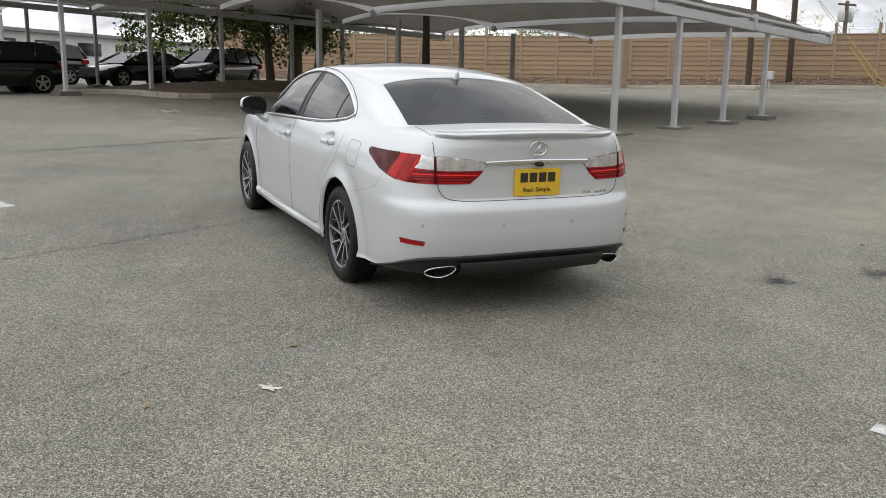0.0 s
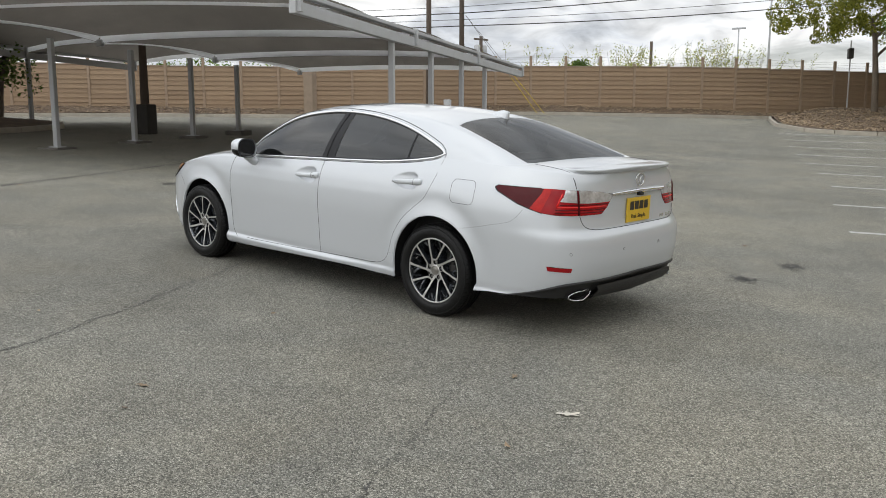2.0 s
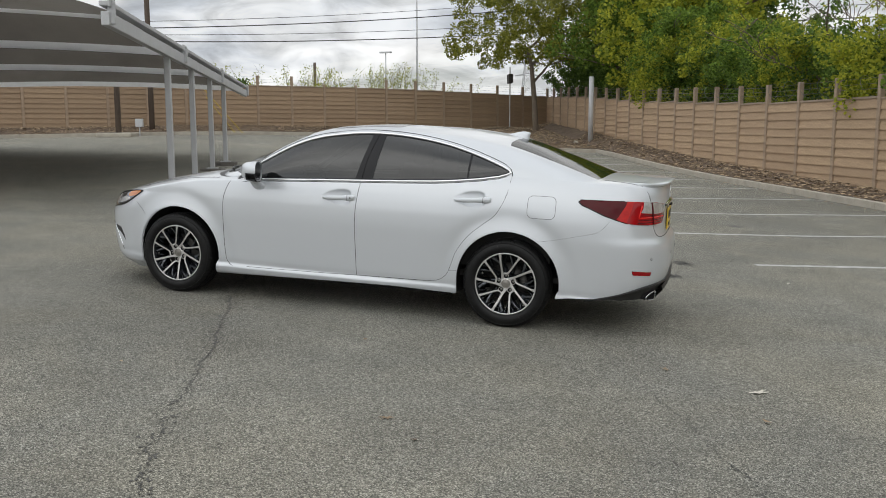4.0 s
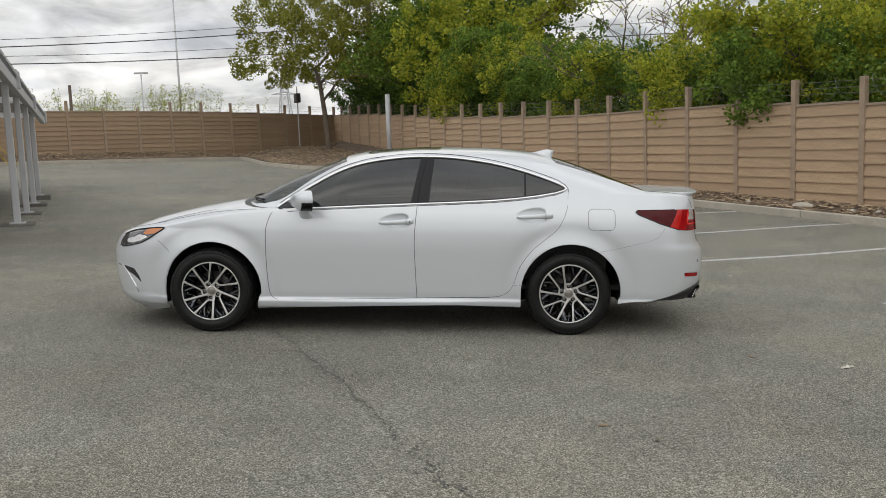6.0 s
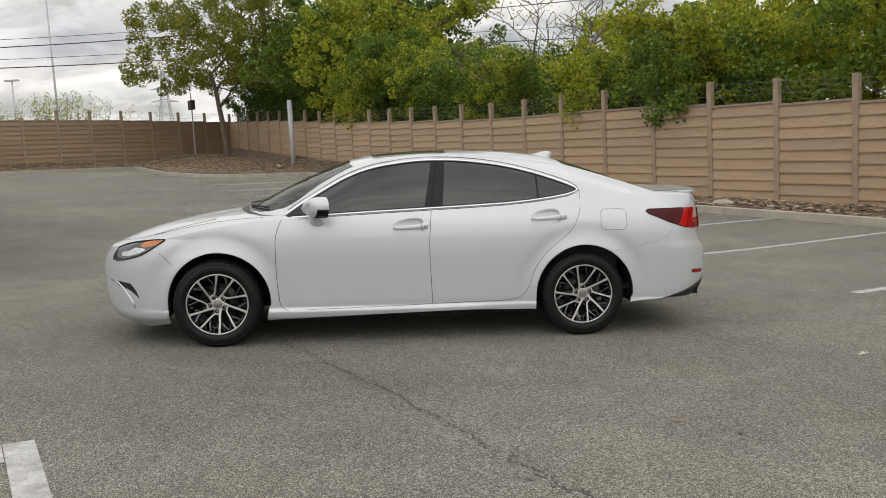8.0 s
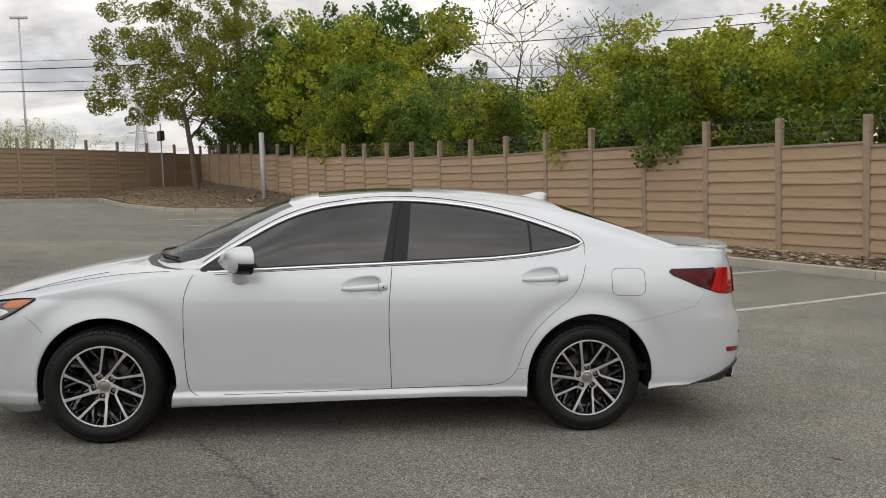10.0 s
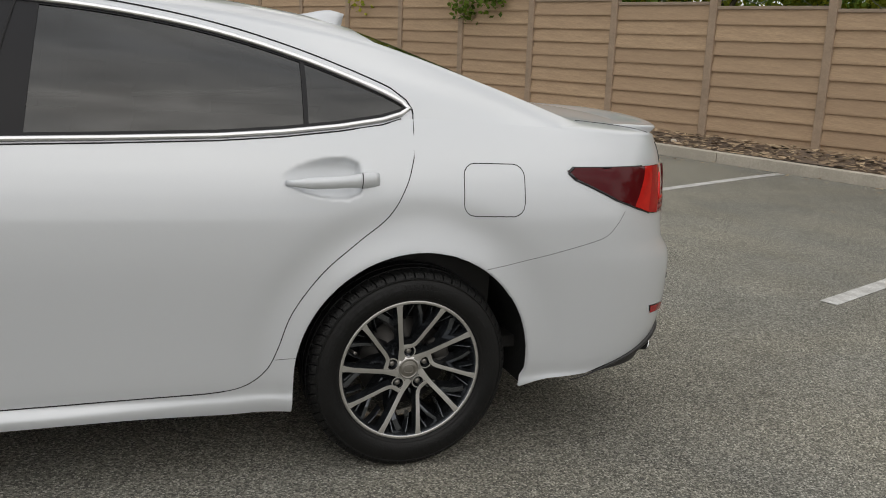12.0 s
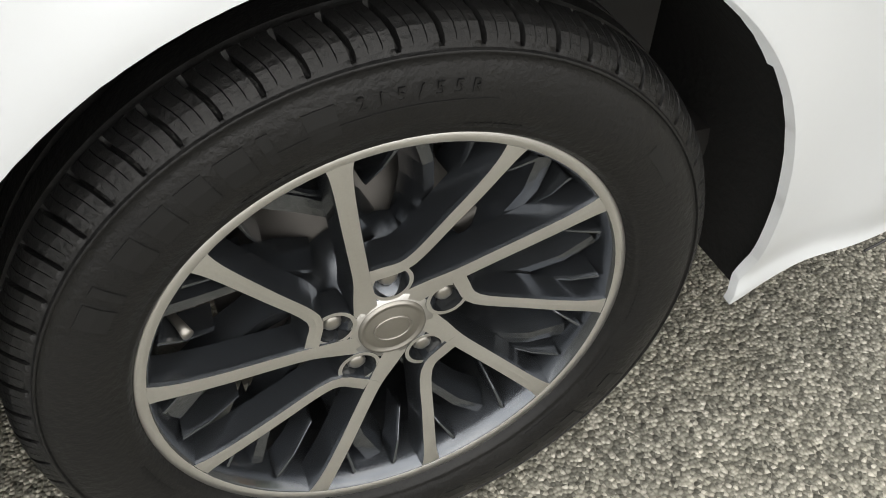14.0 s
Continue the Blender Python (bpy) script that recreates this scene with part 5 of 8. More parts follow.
def gring(x):
    yr, zr, zc = RAIL_Y(x), RAIL_Z(x), ROOF_C(x)
    if x < 2.30:
        zb = SHOULDER(x) - 0.012
        yb = side_y(x, zb) - 0.006
    else:
        zb, yb = zr - 0.03, yr + 0.01
    pts = []
    for k in range(G_SIDE):
        q = k / G_SIDE
        bulge = 0.028 * math.sin(math.pi * q) * ss(zr - zb, 0.02, 0.2)
        pts.append(Vector((x, yb + (yr - yb) * q + bulge * 0.8, zb + (zr - zb) * q + bulge * 0.35)))
    for k in range(G_TOP + 1):
        q = k / G_TOP
        # a small radius at the rail, then the shallow arch of the roof
        pts.append(Vector((x, yr * (1 - q), zr + (zc - zr) * (1 - (1 - q) ** 2.3))))
    return pts


G_X = [-0.76 + 0.0225 * k for k in range(153)]
G_X = [x for x in G_X if x < 2.655]
house = bmesh.new()
grid(house, [gring(x) for x in G_X])
bmesh.ops.remove_doubles(house, verts=house.verts[:], dist=0.0004)
for some in (body, house):
    bmesh.ops.recalc_face_normals(some, faces=some.faces[:])
    some.faces.ensure_lookup_table()
    probe = max(some.faces, key=lambda f: f.calc_center_median().y)
    if probe.normal.y < 0:
        bmesh.ops.reverse_faces(some, faces=some.faces[:])


def glass_y(x, z):
    """Half width of the glasshouse side at a height."""
    r = gring(x)[: G_SIDE + 1]
    for a, b in zip(r, r[1:]):
        if a.z <= z <= b.z:
            return a.y + (b.y - a.y) * (z - a.z) / max(1e-6, b.z - a.z)
    return r[-1].y if z > r[-1].z else r[0].y


# the uncut skins: their normals keep the cut panels smooth
SKINS = []
for some in (body, house):
    whole = some.copy()
    whole.normal_update()
    whole.verts.ensure_lookup_table()
    whole.faces.ensure_lookup_table()
    SKINS.append((whole, BVHTree.FromBMesh(whole)))


def skin_normal(p):
    """The smooth normal of the uncut skin next to p."""
    q = Vector((p.x, abs(p.y), p.z))
    best = None
    for whole, hull in SKINS:
        at, _, index, far_off = hull.find_nearest(q)
        if best is None or far_off < best[0]:
            best = (far_off, whole.faces[index], at)
    face, at = best[1], best[2]
    n = Vector((0, 0, 0))
    for v in face.verts:
        n += v.normal / ((v.co - at).length + 1e-5)
    if abs(p.y) < 1e-4:
        n.y = 0
    n.normalize()
    return Vector((n.x, n.y if p.y >= 0 else -n.y, n.z))


def polish(ob):
    """Gives a cut panel the normals of the whole skin."""
    ob.data.normals_split_custom_set_from_vertices([skin_normal(v.co) for v in ob.data.vertices])
    return ob


# ---- cutting regions out of the skin ----
SIDE_V, REAR_V = (Vector((1, 0, 0)), Vector((0, 0, 1))), (Vector((0, 1, 0)), Vector((0, 0, 1)))
RCORNER, FCORNER = (Vector((-1, -1, 0)), Vector((0, 0, 1))), (Vector((1, -1, 0)), Vector((0, 0, 1)))
TOP_V = (Vector((1, 0, 0)), Vector((0, 1, 0)))


def smooth_loop(pts, n=6, closed=True):
    """A rounded line through points."""
    out, m = [], len(pts)
    for k in range(m if closed else m - 1):
        p0, p1, p2, p3 = (pts[(k + j) % m] if closed else pts[min(m - 1, max(0, k + j))] for j in (-1, 0, 1, 2))
        for i in range(n):
            t = i / n
            out.append(tuple(0.5 * (2 * b + (c - a) * t + (2 * a - 5 * b + 4 * c - d) * t * t + (3 * b - a - 3 * c + d) * t ** 3) for a, b, c, d in zip(p0, p1, p2, p3)))
    if not closed:
        out.append(tuple(pts[-1]))
    return out


def round_rect(x0, x1, z0, z1, r, n=4):
    out = []
    for cx, cz, a0 in ((x1 - r, z1 - r, 0), (x0 + r, z1 - r, 90), (x0 + r, z0 + r, 180), (x1 - r, z0 + r, 270)):
        out += [(cx + r * math.cos(radians(a0 + 90 * k / n)), cz + r * math.sin(radians(a0 + 90 * k / n))) for k in range(n + 1)]
    return out


def inside(poly, a, b):
    hit = False
    for (x0, y0), (x1, y1) in zip(poly, poly[1:] + poly[:1]):
        if (y0 > b) != (y1 > b) and a < (x1 - x0) * (b - y0) / (y1 - y0) + x0:
            hit = not hit
    return hit


def cut(bm, poly, view, keep, closed=True):
    """Cuts the faces for which keep(face) holds along a loop seen in view; returns the faces inside it."""
    e1, e2 = view
    lo = [min(p[k] for p in poly) - 0.02 for k in (0, 1)]
    hi = [max(p[k] for p in poly) + 0.02 for k in (0, 1)]

    def flat(v):
        return v.co.dot(e1), v.co.dot(e2)

    def near(f, a0, a1, b0, b1):
        q = [flat(v) for v in f.verts]
        return not (max(p[0] for p in q) < a0 or min(p[0] for p in q) > a1 or max(p[1] for p in q) < b0 or min(p[1] for p in q) > b1)

    region = {f for f in bm.faces if keep(f) and near(f, lo[0], hi[0], lo[1], hi[1])}
    for p, q in zip(poly, poly[1:] + poly[:1] if closed else poly[1:]):
        dx, dy = q[0] - p[0], q[1] - p[1]
        if math.hypot(dx, dy) < 1e-6:
            continue
        region = {f for f in region if f.is_valid}
        some = [f for f in region if near(f, min(p[0], q[0]) - 1e-4, max(p[0], q[0]) + 1e-4, min(p[1], q[1]) - 1e-4, max(p[1], q[1]) + 1e-4)]
        if not some:
            continue
        normal = e1 * -dy + e2 * dx
        point = e1 / e1.length_squared * p[0] + e2 / e2.length_squared * p[1]
        geom = list({v for f in some for v in f.verts}) + list({e for f in some for e in f.edges}) + some
        res = bmesh.ops.bisect_plane(bm, geom=geom, dist=0.0003, plane_co=point, plane_no=normal.normalized())
        region |= {g for g in res["geom"] if isinstance(g, bmesh.types.BMFace)}
        region |= {f for g in res["geom_cut"] if isinstance(g, bmesh.types.BMVert) for f in g.link_faces if keep(f)}
    out = []
    for f in region:
        if f.is_valid:
            c = f.calc_center_median()
            if inside(poly, c.dot(e1), c.dot(e2)):
                out.append(f)
    return out


def lift(bm, faces, gap=0.0, depth=0.0, push=0.0):
    """Takes faces out of bm as a mesh of their own; gap trims its rim, depth turns the rim inwards, push moves it along its normals."""
    faces = [f for f in faces if f.is_valid]
    piece_bm = bmesh.new()
    seen = {}
    for f in faces:
        for v in f.verts:
            if v not in seen:
                seen[v] = piece_bm.verts.new(v.co)
        if len(set(f.verts)) > 2:
            piece_bm.faces.new([seen[v] for v in f.verts])
    bmesh.ops.delete(bm, geom=faces, context="FACES")
    piece_bm.normal_update()
    if gap:
        res = bmesh.ops.inset_region(piece_bm, faces=piece_bm.faces[:], thickness=gap, use_even_offset=True, use_boundary=True)
        bmesh.ops.delete(piece_bm, geom=res["faces"], context="FACES")
    if push:
        piece_bm.normal_update()
        for v in piece_bm.verts:
            v.co += v.normal * push
    if depth:
        rim(piece_bm, depth)
    return piece_bm


def rim(bm, depth):
    """Turns the open edges of a panel inwards."""
    bm.normal_update()
    norms = {v: v.normal.copy() for v in bm.verts}
    edge = [e for e in bm.edges if e.is_boundary and not all(abs(v.co.y) < 1e-4 for v in e.verts)]
    for e in edge:
        e.smooth = False
    res = bmesh.ops.extrude_edge_only(bm, edges=edge)
    src = {}
    for e in edge:
        for v in e.verts:
            src[tuple(round(c, 6) for c in v.co)] = norms[v]
    for v in [g for g in res["geom"] if isinstance(g, bmesh.types.BMVert)]:
        n = src.get(tuple(round(c, 6) for c in v.co))
        if n:
            v.co -= n * depth


def mirror(bm, join=True):
    """Adds the other half (join) or turns the mesh into it."""
    if join:
        geom = bm.verts[:] + bm.edges[:] + bm.faces[:]
        res = bmesh.ops.duplicate(bm, geom=geom)
        vs = [g for g in res["geom"] if isinstance(g, bmesh.types.BMVert)]
        fs = [g for g in res["geom"] if isinstance(g, bmesh.types.BMFace)]
    else:
        vs, fs = bm.verts[:], bm.faces[:]
    for v in vs:
        v.co.y = -v.co.y
    bmesh.ops.reverse_faces(bm, faces=fs)
    if join:
        bmesh.ops.remove_doubles(bm, verts=[v for v in bm.verts if abs(v.co.y) < 0.002], dist=0.0008)
    return bm


def both(name, bm, material, parent, label="", smooth=True):
    """The part on the left side and its twin on the right."""
    other = mirror(bm.copy(), join=False)
    return part(name, bm, material, parent, label, smooth), part(name, other, material, parent, label, smooth)


def sidefaces(f):
    return f.normal.y > 0.35


def anyface(f):
    return True


# wheel arches
def arch(cx):
    return [(cx + 0.386, 0.10), (cx + 0.378, 0.22)] + [(cx - 0.008 + (0.3850 if a < math.pi / 2 else 0.3940) * math.cos(a), 0.335 + 0.3845 * math.sin(a)) for a in [radians(-2 + 186 * k / 56) for k in range(57)]] + [(cx - 0.384, 0.285), (cx - 0.350, 0.10)]


for cx in (0.0, 2.815):
    bmesh.ops.delete(body, geom=cut(body, arch(cx), SIDE_V, sidefaces), context="FACES")

# dark lower apron under the rear bumper
APRON = [(-0.52, 0.222), (-0.42, 0.240), (-0.32, 0.258), (-0.20, 0.278), (-0.08, 0.302), (0.04, 0.328), (0.14, 0.350), (0.30, 0.376)]
apron = cut(body, [(-0.52, 0.05)] + APRON + [ (0.5, 0.388), (0.77, 0.393), (1.0, 0.395), (1.3, 0.396), (1.3, 0.05)], RCORNER, lambda f: f.calc_center_median().x < -0.36)
apron_bm = lift(body, apron, gap=0.0, push=-0.004)

# tail lamps wrap round the rear corner
LAMP = [(-0.360, 0.972), (-0.340, 0.946), (-0.17, 0.877), (-0.06, 0.848), (0.03, 0.828), (0.14, 0.818), (0.30, 0.814), (0.62, 0.817), (0.68, 0.860), (0.735, 0.925), (0.742, 0.938), (0.70, 0.950), (0.60, 0.963), (0.45, 0.975), (0.25, 0.982), (0.10, 0.984), (-0.10, 0.984), (-0.22, 0.983), (-0.33, 0.982)]
lamp_bm = lift(body, cut(body, LAMP, RCORNER, lambda f: f.calc_center_median().x < -0.42), gap=0.002, push=0.004)
# the reflector low in the bumper
refl_bm = lift(body, cut(body, [(0.085, 0.492), (0.33, 0.482), (0.315, 0.452), (0.10, 0.460)], RCORNER, lambda f: f.calc_center_median().x < -0.7), gap=0.002, push=0.003)
# boot lid
LID = [(0.0, 0.716), (0.40, 0.717), (0.52, 0.722), (0.585, 0.738), (0.618, 0.775), (0.634, 0.84), (0.640, 0.95), (0.642, 1.2), (0.0, 1.2)]
lid_faces = cut(body, [(-0.01, 0.716)] + LID[1:-1] + [(-0.01, 1.2)], REAR_V, lambda f: f.calc_center_median().x < -0.62)
lid_bm = lift(body, [f for f in lid_faces if f.is_valid], gap=0.0)

# doors
FRONT_DOOR = smooth_loop([(2.335, 0.93), (2.366, 0.83), (2.371, 0.70), (2.368, 0.52), (2.354, 0.36), (2.338, 0.296), (2.300, 0.268)], 4, closed=False) + [(1.9, 0.272), (1.45, 0.280), (1.187, 0.287), (1.190, 0.35), (1.198, 0.5), (1.206, 0.68), (1.204, 0.80), (1.195, 0.92), (1.184, 1.10), (2.335, 1.10)]
REAR_DOOR = [(1.187, 0.287), (0.9, 0.292), (0.63, 0.296), (0.545, 0.305), (0.494, 0.325), (0.452, 0.367), (0.424, 0.43), (0.385, 0.54), (0.300, 0.660), (0.196, 0.752), (0.103, 0.828), (0.049, 0.92), (0.022, 1.00), (0.014, 1.08), (0.010, 1.2), (1.184, 1.2), (1.184, 1.10), (1.195, 0.92), (1.204, 0.80), (1.206, 0.68), (1.198, 0.5), (1.190, 0.35)]
fdoor_bm = lift(body, cut(body, FRONT_DOOR, SIDE_V, sidefaces))
rdoor_bm = lift(body, cut(body, REAR_DOOR, SIDE_V, sidefaces))
# fuel flap
flap_bm = lift(body, cut(body, round_rect(-0.343, -0.137, 0.829, 0.989, 0.038), SIDE_V, sidefaces))
# rear bumper skin, below a thin joint
BUMP = [(-0.60, 0.0), (-0.60, 0.562), (-0.572, 0.568), (-0.435, 0.590), (-0.265, 0.612), (-0.16, 0.632), (-0.09, 0.660), (-0.03, 0.705), (0.02, 0.76), (0.06, 0.83), (1.3, 0.83), (1.3, 0.0)]
bumper_bm = lift(body, cut(body, BUMP, RCORNER, lambda f: f.calc_center_median().x < -0.30 and f.calc_center_median().z < 0.86), gap=0.0)
# head lamp and fog lamp corner
HEAD = [(2.372, 0.822), (2.40, 0.800), (2.50, 0.745), (2.58, 0.712), (2.65, 0.692), (2.80, 0.668), (2.95, 0.654), (3.03, 0.652), (3.03, 0.70), (3.0, 0.745), (2.85, 0.780), (2.70, 0.800), (2.50, 0.817)]
head_bm = lift(body, cut(body, HEAD, FCORNER, lambda f: f.calc_center_median().x > 3.0), gap=0.002, push=0.003)
FOG = [(2.93, 0.500), (2.74, 0.482), (2.675, 0.425), (2.650, 0.375), (2.668, 0.372), (2.72, 0.405), (2.79, 0.435), (2.95, 0.46)]
fog_bm = lift(body, cut(body, FOG, FCORNER, lambda f: f.calc_center_median().x > 3.0), gap=0.002, push=-0.004)
# grille: a tall waisted opening
GRILLE = [(-0.01, 0.24), (0.30, 0.24), (0.28, 0.36), (0.22, 0.50), (0.30, 0.70), (-0.01, 0.70)]
grille_bm = lift(body, cut(body, GRILLE, REAR_V, lambda f: f.calc_center_median().x > 3.3), push=-0.01)
# bonnet
COWL = [(1.9, -0.05), (1.9, 0.76), (2.42, 0.765), (2.50, 0.72), (2.60, 0.58), (2.67, 0.34), (2.70, 0.10), (2.70, -0.05)]
cowl_bm = lift(body, cut(body, COWL, TOP_V, lambda f: f.normal.z > 0.5 and f.calc_center_median().x > 1.9 and f.calc_center_median().z > 0.9))
HOODLINE = [(2.30, -0.05), (2.30, 0.80), (2.6, 0.775), (3.0, 0.72), (3.3, 0.64), (3.5, 0.52), (3.63, 0.30), (3.67, -0.05)]
hood_bm = lift(body, cut(body, HOODLINE, TOP_V, lambda f: f.normal.z > 0.5 and f.calc_center_median().x > 2.0), gap=0.0)
rim(hood_bm, 0.012)

# glass
DLO = smooth_loop([(2.318, 0.968), (2.17, 1.068), (2.0, 1.168), (1.87, 1.240), (1.74, 1.296), (1.60, 1.336), (1.47, 1.358), (1.30, 1.378), (1.117, 1.384), (0.92, 1.376), (0.716, 1.353), (0.53, 1.319), (0.357, 1.274), (0.22, 1.230), (0.10, 1.186), (0.045, 1.160)], 3, closed=False)
BELT = [(0.022, 1.146), (0.050, 1.128), (0.11, 1.110), (0.246, 1.087), (0.42, 1.066), (0.596, 1.051), (0.9, 1.036), (1.187, 1.024), (1.6, 1.007), (1.992, 0.988), (2.2, 0.975)]


def between(x0b, x0t, x1b, x1t, trim):
    """The part of the window band between two slanted lines (x at belt and at roof); trim sets it in from the edge."""
    def lim(p):
        t = (p[1] - 1.0) / 0.38
        return x0b + (x0t - x0b) * t, x1b + (x1t - x1b) * t
    up = [(x, z - trim) for x, z in DLO]
    low = [(x, z + trim) for x, z in BELT]
    top = [p for p in up if lim(p)[0] < p[0] < lim(p)[1]]
    bot = [p for p in low if lim(p)[0] < p[0] < lim(p)[1]]

    def cross(line, xb, xt):
        for a, b in zip(line, line[1:]):
            fa = a[0] - (xb + (xt - xb) * (a[1] - 1.0) / 0.38)
            fb = b[0] - (xb + (xt - xb) * (b[1] - 1.0) / 0.38)
            if fa * fb <= 0 and fa != fb:
                t = fa / (fa - fb)
                return [(a[0] + (b[0] - a[0]) * t, a[1] + (b[1] - a[1]) * t)]
        return []
    return cross(up, x1b, x1t) + top + cross(up, x0b, x0t) + cross(low, x0b, x0t) + bot + cross(low, x1b, x1t)


G_FACES = lambda f: f.normal.y > 0.3
front_glass = lift(house, cut(house, between(1.245, 1.165, 2.125, 2.9, 0.012), SIDE_V, G_FACES), gap=0.0, push=-0.004)
rear_glass = lift(house, cut(house, between(0.352, 0.352, 1.100, 1.060, 0.012), SIDE_V, G_FACES), gap=0.0, push=-0.004)
quarter = lift(house, cut(house, between(-0.5, -0.5, 0.338, 0.338, 0.012), SIDE_V, G_FACES), gap=0.0, push=-0.004)
trim_bm = lift(house, cut(house, DLO + BELT, SIDE_V, G_FACES), gap=0.0, push=-0.001)
BACKWIN = [(0.105, -0.05), (0.105, 0.45), (0.085, 0.555), (-0.25, 0.600), (-0.60, 0.648), (-0.640, 0.50), (-0.665, 0.2), (-0.67, -0.05)]
back_bm = lift(house, cut(house, BACKWIN, TOP_V, lambda f: f.normal.z > 0.3), gap=0.0, push=-0.003)
SCREEN = [(1.80, -0.05), (1.80, 0.40), (1.77, 0.555), (2.02, 0.620), (2.32, 0.694), (2.42, 0.685), (2.50, 0.615), (2.57, 0.48), (2.62, 0.30), (2.645, 0.10), (2.65, -0.05)]
screen_bm = lift(house, cut(house, SCREEN, TOP_V, lambda f: f.normal.z > 0.3), gap=0.0, push=-0.003)
SUNROOF = round_rect(1.02, 1.62, -0.44, 0.44, 0.06)
sun_bm = lift(house, cut(house, SUNROOF, TOP_V, lambda f: f.normal.z > 0.7), gap=0.002, push=0.002)

# the painted shell and what was cut from it
rim(body, 0.018)
rim(house, 0.010)
polish(part("body", mirror(body), PAINT, car, "pearl white painted body shell", True))
polish(part("roof", mirror(house), PAINT, car, "", True))
polish(part("bonnet", mirror(hood_bm), PAINT, car, "", True))
lid = polish(part("boot_lid", mirror(lid_bm), PAINT, car, "pearl white boot lid with a lip spoiler", True))
rim(bumper_bm, 0.012)
bumper = polish(part("rear_bumper", mirror(bumper_bm), PAINT, car, "", True))
part("rear_apron", mirror(apron_bm), BLACKP, car, "black plastic lower apron", True)
front_doors = both("front_door", fdoor_bm, PAINT, car)
rear_doors = both("rear_door", rdoor_bm, PAINT, car)
flaps = both("fuel_flap", flap_bm, PAINT, car)
for panel in (*front_doors, *rear_doors, *flaps):
    polish(panel)
both("front_side_window", front_glass, SIDEGLASS, car, "dark tinted glass")
both("rear_side_window", rear_glass, SIDEGLASS, car, "dark tinted glass")
both("quarter_window", quarter, SIDEGLASS, car, "dark tinted glass")
both("window_pillar_trim", trim_bm, PILLAR, car, "satin black trim")
part("rear_window", mirror(back_bm), BACKGLASS, car, "dark tinted glass", True)
part("windscreen", mirror(screen_bm), FRONTGLASS, car, "clear glass", True)
part("sunroof", mirror(sun_bm), GLOSSBLACK, car, "dark glass panel", True)
part("grille", mirror(grille_bm), BLACKP, car, "black grille", True)
both("fog_lamp_recess", fog_bm, BLACKP, car, "dark recess with chrome edge")
part("cowl", mirror(cowl_bm), BLACKP, car, "black plastic cowl below the windscreen", True)

# ---- small parts of the car ----


def tree_of(*names):
    verts, faces = [], []
    for ob in car.children:
        if ob.name.split(".")[0] in names:
            k = len(verts)
            verts += [v.co.copy() for v in ob.data.vertices]
            faces += [tuple(k + i for i in p.vertices) for p in ob.data.polygons]
    return BVHTree.FromPolygons(verts, faces)


HULL = tree_of("body", "roof", "bonnet", "boot_lid", "rear_bumper", "front_door", "rear_door", "fuel_flap", "rear_apron", "window_pillar_trim", "front_side_window", "rear_side_window", "quarter_window", "rear_window", "windscreen", "sunroof")


def on_side(x, z, out=0.0):
    p, n, _, _ = HULL.ray_cast(Vector((x, 2.0, z)), Vector((0, -1, 0)))
    return p + n * out if p else Vector((x, 0.88, z))


def on_rear(y, z, out=0.0):
    p, n, _, _ = HULL.ray_cast(Vector((-3.0, y, z)), Vector((1, 0, 0)))
    return p + n * out if p else Vector((-1.08, y, z))


def on_top(x, y, out=0.0):
    p, n, _, _ = HULL.ray_cast(Vector((x, y, 3.0)), Vector((0, 0, -1)))
    return p + n * out if p else Vector((x, y, 1.1))


def line_part(name, pts, r, material, parent, label="", sides=6, flat=1.0):
    bm = bmesh.new()
    tube(bm, pts, r, sides, flat=flat)
    return part(name, bm, material, parent, label, True)


def flip(pts):
    return [Vector((p.x, -p.y, p.z)) for p in pts]


# bright strip round the side windows
loop = [Vector((x, glass_y(x, z) + 0.002, z)) for x, z in DLO] + [Vector((x, glass_y(x, z - 0.004) + 0.003, z - 0.004)) for x, z in BELT]
for pts in (loop, flip(loop)):
    bm = bmesh.new()
    tube(bm, pts + pts[:1], 0.0085, 8, flat=1.0)
    part("window_strip", bm, SATIN, car, "bright metal strip round the side windows", True)
# dark weather seal just under the strip
seal = [on_side(x, z - 0.018, 0.0005) for x, z in BELT[1:]]
for pts in (seal, flip(seal)):
    line_part("belt_seal", pts, 0.0022, RUBBERSEAM, car)

# joints between panels
joint = [on_side(x, z, 0.0) for x, z in smooth_loop([(-0.222, 0.661), (-0.311, 0.674), (-0.40, 0.694), (-0.50, 0.718), (-0.60, 0.742), (-0.66, 0.762), (-0.70, 0.80), (-0.73, 0.84)], 5, closed=False)]
lid_line = [on_rear(y, z) for y, z in smooth_loop([(0.0, 0.716), (0.40, 0.717), (0.52, 0.722), (0.585, 0.738), (0.618, 0.775), (0.634, 0.84), (0.640, 0.95), (0.642, 1.03)], 5, closed=False)]
lid_top = [on_rear(0.641, z) for z in (0.984, 1.0, 1.02, 1.035)] + [on_top(x, 0.642 - 0.004 * k) for k, x in enumerate([-0.96, -0.92, -0.86, -0.80, -0.74, -0.68, -0.64])]
hood_line = [on_top(x, y) for x, y in smooth_loop([(2.46, 0.792), (2.6, 0.775), (3.0, 0.72), (3.3, 0.64), (3.5, 0.52), (3.63, 0.30), (3.66, 0.0)], 6, closed=False)]
for pts, r in ((joint, 0.0007), (lid_line, 0.0024), (lid_top, 0.0022), (hood_line, 0.0020)):
    for one in (pts, flip(pts)):
        line_part("panel_joint", one, r, RUBBERSEAM, car)
